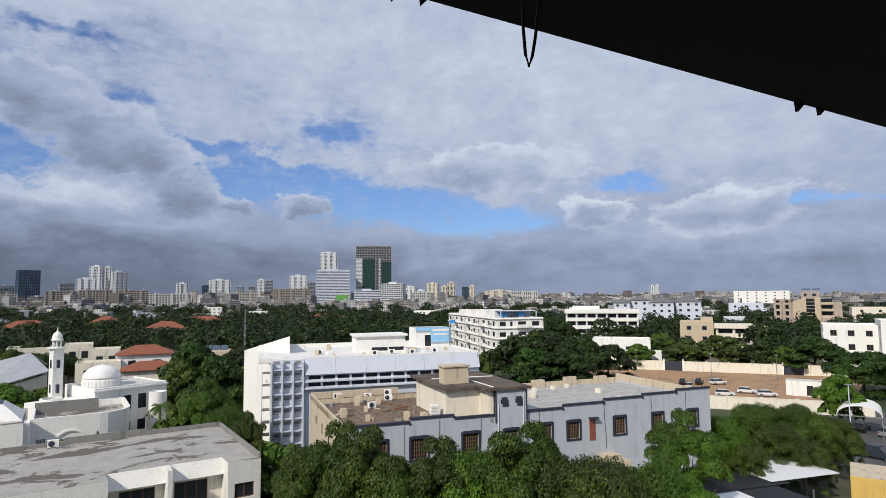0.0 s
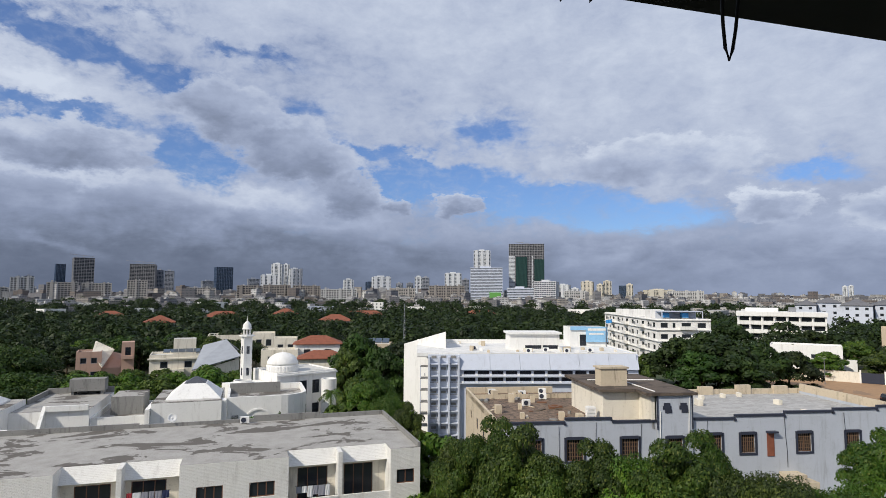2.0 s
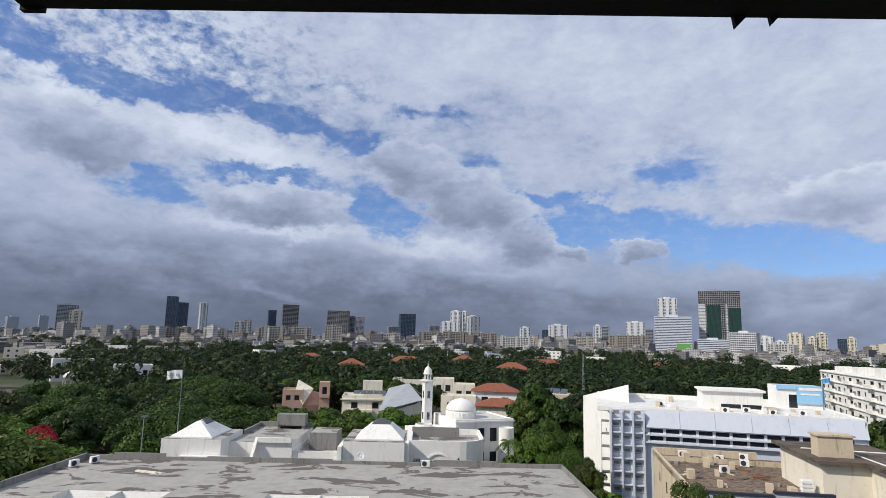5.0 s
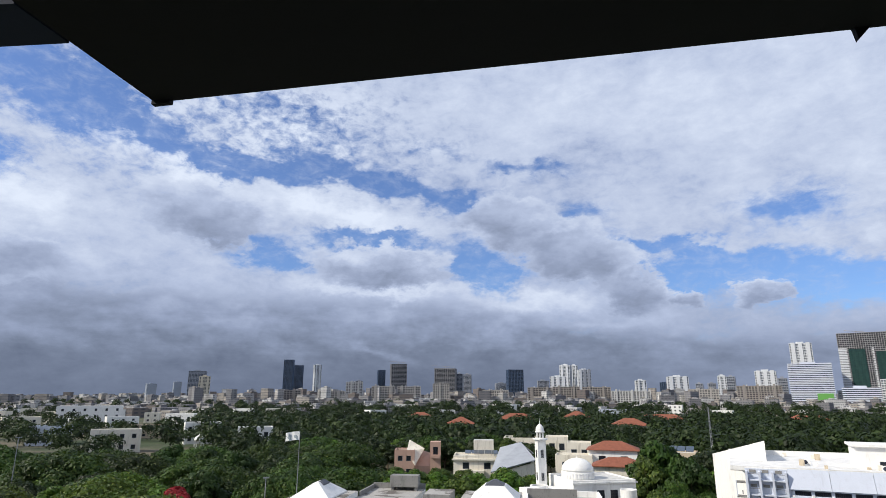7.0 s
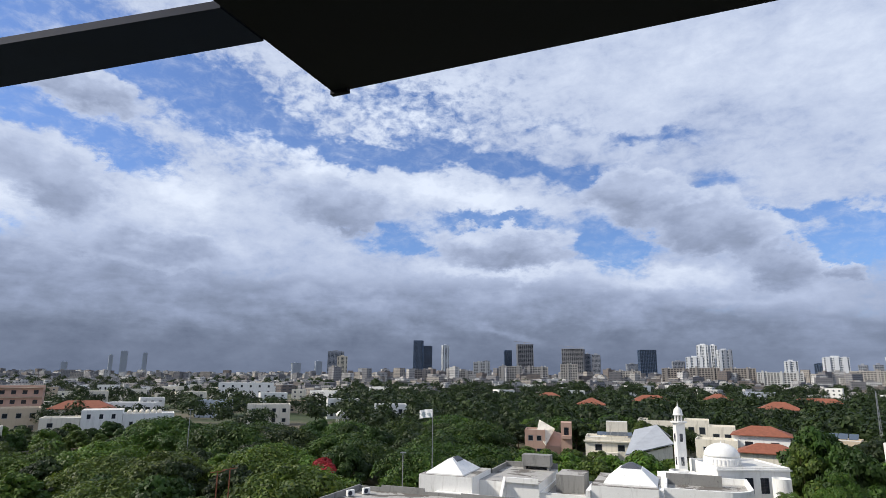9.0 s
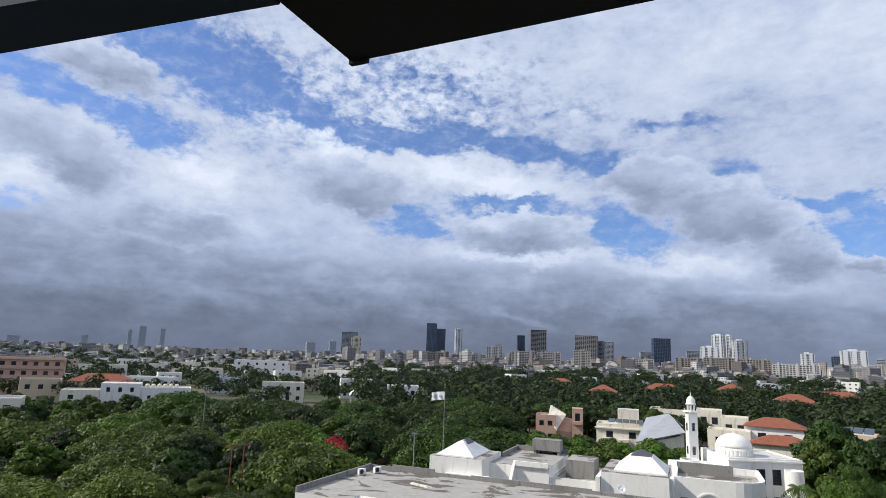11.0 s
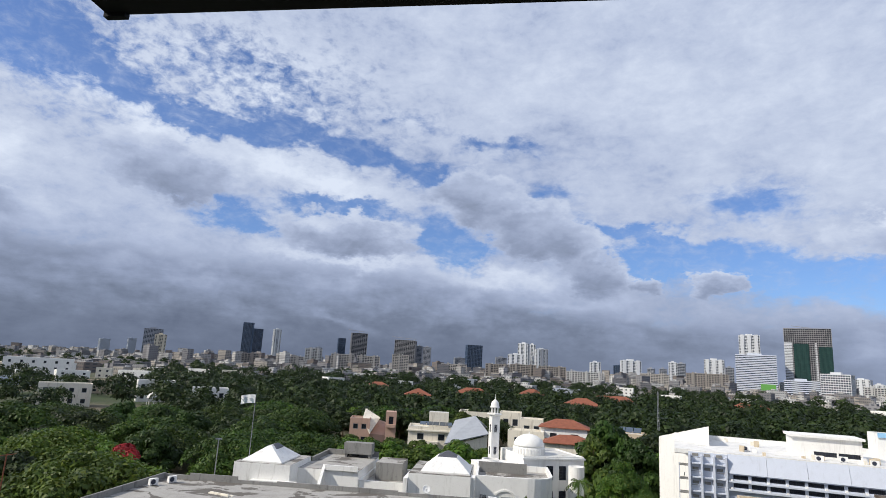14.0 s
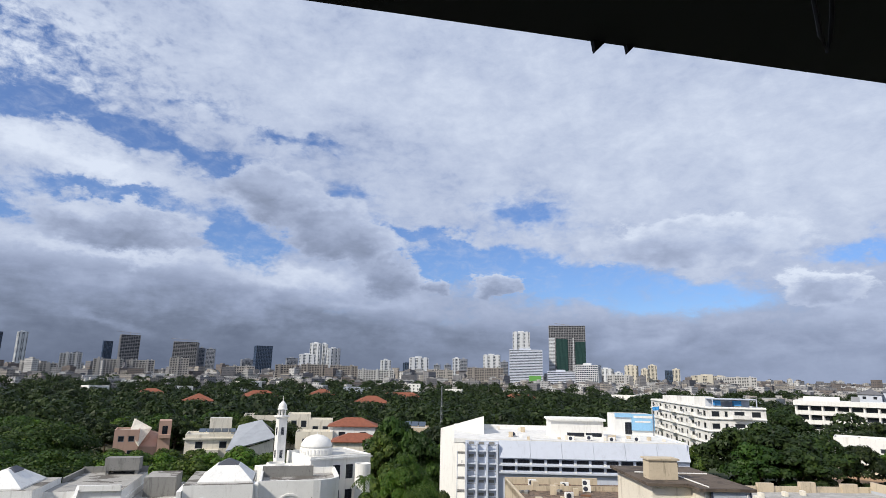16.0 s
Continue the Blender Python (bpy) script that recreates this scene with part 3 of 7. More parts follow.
TREE_LABELS = {
    "near": "broad leafy tree with a dense mid-green crown", "near2": "tall tree with a loose bright green crown",
    "mid": "spreading dark green street tree", "mid2": "rounded deep green tree among the houses", "umb": "wide flat-topped rain tree with a green crown",
    "umb2": "wide dome-shaped dark green park tree", "feather": "feathery grey-green tree with fine leaves",
}
MODELS["near"] = tree_model(1, 13.0, 6.5, 46000, 0.128, LEAF_A, 0.34, 40)
MODELS["near2"] = tree_model(2, 14.0, 4.6, 34000, 0.128, LEAF_C, 0.28, 26, 0.25)
MODELS["mid"] = tree_model(3, 11.0, 6.0, 6600, 0.36, LEAF_B, 0.3, 24, 0.55)
MODELS["mid2"] = tree_model(4, 10.0, 5.0, 5600, 0.33, LEAF_A, 0.26, 20, 0.5)
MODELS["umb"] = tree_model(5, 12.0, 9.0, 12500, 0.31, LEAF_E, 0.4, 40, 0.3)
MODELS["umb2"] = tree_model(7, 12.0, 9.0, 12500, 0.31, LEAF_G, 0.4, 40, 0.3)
MODELS["feather"] = tree_model(6, 11.0, 7.0, 17000, 0.21, LEAF_D, 0.25, 34, 0.4)

# ---- the flat-roofed apartment block in front ----
QUARTER = 32.8
apt = thing("apartment_block", "long white flat-roofed apartment block with recessed balconies", "building", pose(-58.9, 24.1, 0, 0, 0, QUARTER))
NOTCH = ((5.9, 14.6), (23.1, 31.8), (40.2, 48.9))
AL, AD, AZ = 51.6, 15.4, 10.35


def apartment():
    deep = 2.3
    rf, spans, x = [], [], 0.0
    for a, b in NOTCH:
        spans.append((x, a))
        x = b
    spans.append((x, AL))
    for a, b in spans:
        hs = []
        if b - a > 5.5:
            hs = [(a + (b - a) * f - 1.0, 7.35, 2.0, 1.2) for f in (0.27, 0.75)]
        elif b - a > 2:
            hs = [(a + (b - a) * 0.5 - 0.8, 7.35, 1.6, 1.2)]
        hs = [(h[0] - a, *h[1:]) for h in hs]
        bm = bmesh.new()
        facade(bm, a, 0, 0, b - a, 0, AZ, hs)
        facade(bm, b, 0, 90, deep, 0, AZ, []) if b < AL else None
        facade(bm, a, deep, -90, deep, 0, AZ, []) if a > 0 else None
        part("wall", bm, WHITE_BRICK, apt)
        for h in hs:
            place_window(apt, a + h[0] + h[2] / 2, 0, h[1], 0, h[2], h[3], "wood")
        rf.append((a + 0.02, 0.02, AZ - 0.3, b - 0.02, deep, AZ + 0.004))
    for a, b in NOTCH:
        c = (a + b) / 2
        # lintel band, fin, balcony front and the wall behind with its openings
        bm = bmesh.new()
        v = [bm.verts.new(p) for p in ((a, deep - 0.85, 9.15), (b, deep - 0.85, 9.15), (b, deep + 0.02, AZ), (a, deep + 0.02, AZ), (a, deep + 0.1, 9.15), (b, deep + 0.1, 9.15), (b, deep + 0.25, AZ), (a, deep + 0.25, AZ))]
        for f in ((0, 1, 2, 3), (4, 7, 6, 5), (0, 4, 5, 1), (3, 2, 6, 7), (0, 3, 7, 4), (1, 5, 6, 2)):
            bm.faces.new([v[i] for i in f])
        part("sloping_lintel", bm, WHITE_BRICK, apt)
        boxes("fin", [(c - 0.18, 0.35, 0, c + 0.18, deep + 0.1, AZ)], WHITE_BRICK, apt)
        boxes("balcony_front", [(a, 0.25, 0, c - 0.18, 0.43, 6.75)], WHITE_BRICK, apt)
        boxes("balcony_front", [(c + 0.18, 0.25, 0, b, 0.43, 6.75)], WHITE_BRICK, apt)
        boxes("balcony_floor", [(a, 0.43, 5.6, c - 0.18, deep - 0.1, 5.75), (c + 0.18, 0.43, 5.6, b, deep - 0.1, 5.75)], CONCRETE, apt)
        bm = bmesh.new()
        hs = [(0.9, 5.85, 2.6, 2.95), (4.35 + 0.6, 5.85, 2.6, 2.95)]
        facade(bm, a, deep - 0.1, 0, b - a, 0, 9.16, hs)
        part("balcony_wall", bm, CREAM, apt)
        for h in hs:
            place_window(apt, a + h[0] + h[2] / 2, deep - 0.1, h[1], 0, h[2], h[3], "wood")
    bm = bmesh.new()
    facade(bm, AL, 0, 90, AD, 0, AZ, [])
    part("wall", bm, WHITE_BRICK, apt)
    bm = bmesh.new()
    facade(bm, AL, AD, 180, AL, 0, AZ, [])
    part("wall", bm, WHITE_BRICK, apt)
    bm = bmesh.new()
    facade(bm, 0, AD, -90, AD, 0, AZ, [])
    part("wall", bm, WHITE_BRICK, apt)
    boxes("roof", [(0.02, deep, AZ - 0.3, AL - 0.02, AD - 0.02, AZ + 0.004)], ROOF, apt)
    for r in rf:
        boxes("roof_strip", [r], ROOF, apt)
    steps = ((0.0, 3.0, 0.45), (3.0, 8.5, 0.7), (8.5, 13.0, 0.35), (13.0, 26.5, 0.5), (26.5, 37.5, 0.35), (37.5, 44.5, 0.65), (44.5, AL, 0.45))
    boxes("parapet", [(a, AD - 0.2, AZ, b, AD, AZ + h) for a, b, h in steps] + [(0, 0.0, AZ, 0.2, AD - 0.2, AZ + 0.6), (AL - 0.2, 0.0, AZ, AL, AD - 0.2, AZ + 0.45)], CONCRETE, apt, "dark weathered concrete parapet")


apartment()


for x in (16.5, 20.3, 33.6, 37.2):
    bm = bmesh.new()
    tube(bm, [(x, 0.02, 8.5), (x, -0.16, 8.46)], 0.028, 6)
    part("rain_spout", bm, CONCRETE, apt)


def washing(parent, x0, x1, y, z, seed, colours):
    """Clothes pegged on a line across a balcony."""
    r = random.Random(seed)
    ob = thing("washing_line", "washing hung to dry on a balcony line", "laundry", parent.matrix_world @ pose(x0, y, z))
    bm = bmesh.new()
    tube(bm, [(0, 0, 0), ((x1 - x0) / 2, 0, -0.08), (x1 - x0, 0, 0)], 0.012, 5)
    part("line", bm, BLACK, ob)
    x = 0.1
    while x < x1 - x0 - 0.4:
        w, h = r.uniform(0.3, 0.6), r.uniform(0.5, 0.95)
        bm = bmesh.new()
        n = 6
        cols = [[bm.verts.new((x + w * i / n, 0.04 * math.sin(i * 2.1 + j) * (j / 3), -0.05 - h * j / 3)) for j in range(4)] for i in range(n + 1)]
        for p, q in zip(cols, cols[1:]):
            for j in range(3):
                bm.faces.new((p[j], q[j], q[j + 1], p[j + 1]))
        c = part("garment", bm, r.choice(colours), ob)
        c.modifiers.new("thick", "SOLIDIFY").thickness = 0.015
        x += w + 0.06


CLOTH = [plain("cloth_%s" % n, c, 0.9, 0, 0.3, 6.0) for n, c in (("white", (0.75, 0.75, 0.75)), ("navy", (0.03, 0.04, 0.10)), ("red", (0.35, 0.04, 0.05)), ("grey", (0.3, 0.3, 0.34)), ("teal", (0.02, 0.28, 0.22)))]
washing(apt, 27.9, 31.2, 0.55, 8.45, 3, CLOTH[:4])
washing(apt, 40.8, 44.0, 0.55, 7.75, 4, [CLOTH[0], CLOTH[3], CLOTH[0]])
washing(apt, 6.6, 9.6, 0.55, 7.15, 5, [CLOTH[4]])


def dish(parent_m, x, y, z, turn):
    """A small satellite dish on a bent arm."""
    ob = thing("satellite_dish", "white satellite dish on a roof parapet", "dish", parent_m @ pose(x, y, z, 0, 0, turn))
    bm = bmesh.new()
    tube(bm, [(0, 0, 0), (0, 0, 0.35)], 0.03, 6)
    part("mast", bm, STEEL, ob)
    bm = bmesh.new()
    lathe(bm, [(0.0, 0.0), (0.2, 0.02), (0.35, 0.06), (0.45, 0.11)], 20)
    d = part("reflector", bm, WHITE, ob, smooth=True)
    d.matrix_local = pose(0, -0.05, 0.5, 65, 0, 0)
    d.modifiers.new("thick", "SOLIDIFY").thickness = 0.015
    bm = bmesh.new()
    tube(bm, [(0, -0.05, 0.3), (0, -0.45, 0.45), (0, -0.5, 0.55)], 0.015, 5)
    part("feed_arm", bm, STEEL, ob)


def cooler(m, group="air conditioners on the roofs"):
    """An outdoor air-conditioner unit."""
    ob = thing("air_conditioner", "grey-white outdoor air-conditioner unit", "air conditioner", m, group)
    boxes("casing", [(-0.45, -0.18, 0.08, 0.45, 0.18, 0.72)], WHITE, ob)
    bm = bmesh.new()
    lathe(bm, [(0.0, 0.0), (0.24, 0.0), (0.26, 0.02), (0.26, 0.035), (0.0, 0.035)], 16)
    part("fan_grille", bm, NAVY, ob).matrix_local = pose(-0.12, -0.18, 0.4, 90, 0, 0)
    for x in (-0.4, 0.32):
        boxes("foot", [(x, -0.2, 0, x + 0.08, 0.2, 0.08)], STEEL, ob)
    return ob


AM = apt.matrix_world.copy()
dish(AM, 29.5, AD - 0.1, AZ + 0.35, 20)
unit = cooler(AM @ pose(36.6, AD - 0.8, AZ))
for x, y in ((2.2, 12.9), (1.2, 11.0)):
    copy_thing(unit, AM @ pose(x, y, AZ, 0, 0, 60))
slab = tagged(part("timber_stack", (lambda b: (box(b, 0, 0, 0, 2.6, 0.25, 0.1), box(b, 0.2, 0.28, 0, 2.9, 0.5, 0.08), box(b, 0.1, 0.1, 0.1, 2.4, 0.3, 0.17), b)[3])(bmesh.new()), CREAM), "pale boards lying on the apartment roof", "timber")
slab.matrix_world = AM @ pose(8.0, 9.5, AZ + 0.004, 0, 0, -18)

# ---- the white hall behind it ----
hall = thing("white_hall", "white community hall with low pyramid roofs and weathered parapets", "building", pose(0, 0, 0, 0, 0, QUARTER))
SCALES = plain("dark_roof_scales", (0.10, 0.105, 0.12), 0.5, 0.2, 0.5, 6.0)


def hip(name, parent, x0, y0, x1, y1, z0, z1, mat, top=0.0, over=0.0, label=""):
    """A hipped or truncated pyramid roof; top is the share of the plan left flat."""
    bm = bmesh.new()
    x0, y0, x1, y1 = x0 - over, y0 - over, x1 + over, y1 + over
    cx, cy = (x0 + x1) / 2, (y0 + y1) / 2
    short = min(x1 - x0, y1 - y0) / 2 * (1 - top)
    low = [bm.verts.new(p) for p in ((x0, y0, z0), (x1, y0, z0), (x1, y1, z0), (x0, y1, z0))]
    eav = [bm.verts.new((v.co.x, v.co.y, z0 + 0.18)) for v in low]
    hi = [bm.verts.new(p) for p in ((x0 + short, y0 + short, z1), (x1 - short, y0 + short, z1), (x1 - short, y1 - short, z1), (x0 + short, y1 - short, z1))]
    bm.faces.new(low[::-1])
    for a, b in ((low, eav), (eav, hi)):
        for i in range(4):
            bm.faces.new((a[i], a[(i + 1) % 4], b[(i + 1) % 4], b[i]))
    bm.faces.new(hi)
    bmesh.ops.remove_doubles(bm, verts=bm.verts, dist=0.005)
    return part(name, bm, mat, parent, label)


block(hall, -37.2, 87.6, -28.8, 97.5, 0, 9.2, WHITE, dict(front=[(4.3, 5.6, 1.7, 1.0), (2.6, 5.6, 1.3, 1.0)]), "wood")
hip("pyramid_roof", hall, -36.2, 88.2, -30.4, 96.4, 9.2, 11.2, WHITE, 0.12, 0.1, "white pyramid roof")
hip("roof_cap", hall, -33.7, 91.2, -32.3, 94.0, 10.75, 11.45, SCALES, 0.0, 0.0, "dark scaled cap")
boxes("canopy", [(-34.2, 86.6, 6.75, -27.6, 87.58, 7.05)], WHITE, hall)
block(hall, -28.78, 91.2, -19.6, 106.8, 0, 8.4, WHITE, dict(front=[(3.4, 5.2, 0.7, 1.4)]), "wood", ROOF)
boxes("parapet", [(-28.7, 106.4, 8.4, -25.4, 106.8, 9.25), (-25.4, 106.4, 8.4, -19.6, 106.8, 9.25), (-28.7, 97.6, 8.4, -28.4, 106.4, 9.1)], CONCRETE, hall, "dark weathered concrete parapet")
bm = bmesh.new()
prism(bm, [(-25.0, 88.8), (-24.6, 88.8), (-24.6, 91.18), (-25.0, 91.18)], 0, [6.6, 6.6, 9.1, 9.1])
prism(bm, [(-24.6, 90.8), (-19.7, 90.8), (-19.7, 91.18), (-24.6, 91.18)], 8.4, 9.1)
part("stair_wall", bm, WHITE, hall)
boxes("water_tank", [(-25.2, 104.0, 9.0, -20.4, 106.2, 10.8), (-25.0, 104.2, 8.4, -24.6, 106.0, 9.0), (-21.0, 104.2, 8.4, -20.6, 106.0, 9.0)], CONCRETE, hall, "grey concrete water tank on piers")
block(hall, -19.58, 91.6, -12.0, 104, 0, 6.4, WHITE, parapet=0.8)
block(hall, -18.2, 97.2, -14.0, 103, 6.4, 9.0, CONCRETE)
block(hall, -11.98, 89.8, -3.0, 102, 0, 9.0, WHITE, dict(front=[(1.8, 5.3, 1.4, 1.0), (4.6, 5.3, 0.9, 0.8), (7.2, 5.3, 0.8, 0.8)]), "dark")
hip("pyramid_roof", hall, -10.4, 91.2, -3.2, 99.0, 9.0, 11.0, WHITE, 0.42, 0.0, "white truncated pyramid roof")
hip("roof_cap", hall, -8.2, 93.6, -5.4, 96.8, 10.7, 11.7, SCALES, 0.15, 0.25, "dark scaled cap")
boxes("buttress", [(-12.6, 89.0, 0, -12.02, 95, 8.4)], WHITE, hall)
boxes("buttress", [(-3.0, 90.4, 0, -2.4, 92.4, 8.9)], WHITE, hall)


def round_wing():
    """The wing with the rounded corner and the blind arch."""
    pts = [(-2.38, 92.0), (5.2, 92.0)] + [(5.2 + 3.9 * math.sin(radians(a)), 95.9 - 3.9 * math.cos(radians(a))) for a in range(15, 91, 15)] + [(9.1, 104.5), (-2.38, 104.5)]
    bm = bmesh.new()
    prism(bm, pts, 0, 8.1)
    part("wall", bm, WHITE, hall)
    inner = [(3.2 + (x - 3.2) * 0.94, 98.2 + (y - 98.2) * 0.94) for x, y in pts]
    bm = bmesh.new()
    o0 = [[bm.verts.new((x, y, z)) for x, y in ring] for ring, z in ((pts, 8.1), (pts, 9.0), (inner, 9.0), (inner, 8.1))]
    n = len(pts)
    for a, b in zip(o0, o0[1:]):
        for i in range(n):
            bm.faces.new((a[i], a[(i + 1) % n], b[(i + 1) % n], b[i]))
    part("parapet", bm, WHITE, hall)
    bm = bmesh.new()
    prism(bm, inner, 8.0, 8.12)
    part("roof", bm, ROOF, hall)
    bm = bmesh.new()
    for r, d in ((2.0, 0.16), (1.75, 0.1)):
        arc = [(2.0 - r, 0)] + [(2.0 - r * math.cos(radians(a)), 5.3 + r * math.sin(radians(a))) for a in range(0, 181, 15)] + [(2.0 + r, 0)]
        if r == 2.0:
            outer = arc
    for (xa, za), (xb, zb), (xc, zc), (xd, zd) in zip(outer, outer[1:], arc[1:], arc):
        v = [bm.verts.new(p) for p in ((xa, 91.85, za), (xb, 91.85, zb), (xc, 91.85, zc), (xd, 91.85, zd), (xa, 92.0, za), (xb, 92.0, zb), (xc, 92.0, zc), (xd, 92.0, zd))]
        for f in ((0, 1, 2, 3), (0, 4, 5, 1), (2, 6, 7, 3)):
            bm.faces.new([v[i] for i in f])
    part("blind_arch", bm, WHITE, hall)


round_wing()
place_window(hall, -1.2, 91.88, 5.6, 0, 0.9, 0.8, "dark")
boxes("tall_parapet", [(-2.2, 101.0, 8.1, 5.5, 101.35, 9.7)], CONCRETE, hall, "dark weathered parapet wall")

# ---- the mosque ----
mosque = thing("mosque", "white mosque with a ribbed dome and a slim minaret", "mosque", pose(-52.6, 91.2, 0, 0, 0, 54))
block(mosque, 0, 0, 11.2, 10.5, 0, 10.2, WHITE, dict(front=rows_of(3.6, 10.8, 3, 1.35, (2.6, 6.6), 2.3), left=rows_of(1, 9, 2, 1.0, (6.6,), 1.8)), "dark", ROOF_PALE, 0.22)
boxes("cornice", [(-0.25, -0.25, 9.9, 11.45, -0.003, 10.15), (11.203, -0.25, 9.9, 11.45, 10.5, 10.15)], WHITE, mosque)
MI = mosque.matrix_world.inverted()


def local(az, d):
    return MI @ Vector((*polar(az, d), 0))


c = local(29.55, 111.0)
bm = bmesh.new()
lathe(bm, [(2.75, 10.2), (2.75, 11.35), (2.6, 11.4), (2.6, 11.5)] + [(2.7 * math.cos(radians(a)), 11.5 + 2.0 * math.sin(radians(a))) for a in range(0, 85, 7)] + [(0.08, 13.55), (0.05, 13.9)], 40, c.x, c.y)
dome = part("dome", bm, WHITE, mosque, smooth=True)
bm = bmesh.new()
for i in range(30):
    a = 2 * math.pi * i / 30
    m = pose(c.x + 2.75 * math.cos(a), c.y + 2.75 * math.sin(a), 0, 0, 0, math.degrees(a))
    vs = [bm.verts.new(m @ Vector(p)) for p in ((0, -0.13, 10.35), (0.06, -0.13, 10.35), (0.06, 0.13, 10.35), (0, 0.13, 10.35), (0, -0.13, 11.2), (0.06, -0.13, 11.2), (0.06, 0.13, 11.2), (0, 0.13, 11.2))]
    for f in ((0, 1, 5, 4), (1, 2, 6, 5), (2, 3, 7, 6), (4, 5, 6, 7)):
        bm.faces.new([vs[j] for j in f])
part("drum_arcade", bm, WHITE, dome)
c = local(32.75, 112.5)
mina = part("minaret", (lambda b: (box(b, c.x - 0.75, c.y - 0.75, 0, c.x + 0.75, c.y + 0.75, 16.2), b)[1])(bmesh.new()), WHITE, mosque, "slim square white minaret")
bm = bmesh.new()
lathe(bm, [(0.9, 16.2), (1.35, 16.35), (1.35, 16.55), (0.0, 16.56)], 8, c.x, c.y, 22.5, 382.5)
part("balcony", bm, WHITE, mina)
bm = bmesh.new()
for i in range(6):
    a = i * math.pi / 3
    tube(bm, [(c.x + 0.58 * math.cos(a), c.y + 0.58 * math.sin(a), 16.5), (c.x + 0.58 * math.cos(a), c.y + 0.58 * math.sin(a), 17.6)], 0.11, 6)
part("lantern_columns", bm, WHITE, mina)
bm = bmesh.new()
lathe(bm, [(0.0, 17.55), (0.85, 17.55), (0.85, 17.75), (0.72, 17.8), (0.74, 18.1), (0.62, 18.5), (0.36, 18.85), (0.1, 19.05), (0.06, 19.25), (0.1, 19.35), (0.03, 19.5), (0.01, 20.0)], 20, c.x, c.y)
part("cupola", bm, WHITE, mina, smooth=True)
for z in (9.5, 13.3):
    for t in (0, -90):
        p = pose(c.x, c.y, 0, 0, 0, t) @ Vector((0, -0.87, z))
        place_window(mosque, p.x, p.y, z, t, 0.5, 1.3, "dark")
c = local(33.0, 108.5)
bm = bmesh.new()
lathe(bm, [(1.5, 0), (1.5, 9.2), (1.25, 9.2), (1.25, 8.6), (0.0, 8.6)], 28, c.x, c.y)
part("round_bay", bm, WHITE, mosque, smooth=False)
c = local(25.3, 106.6)
bm = bmesh.new()
lathe(bm, [(1.3, 0), (1.3, 9.3), (1.15, 9.3), (1.15, 9.0), (0.0, 9.0)], 28, c.x, c.y)
part("stair_turret", bm, WHITE, mosque)
boxes("lower_wall", [(-6.5, -1.2, 0, -0.3, 8.0, 8.6)], WHITE, mosque)

# ---- the pale blue office building ----
office = thing("office_building", "pale blue and white office building with strip windows", "building", pose(-20.2, 88.0, 0, 0, 0, 17))


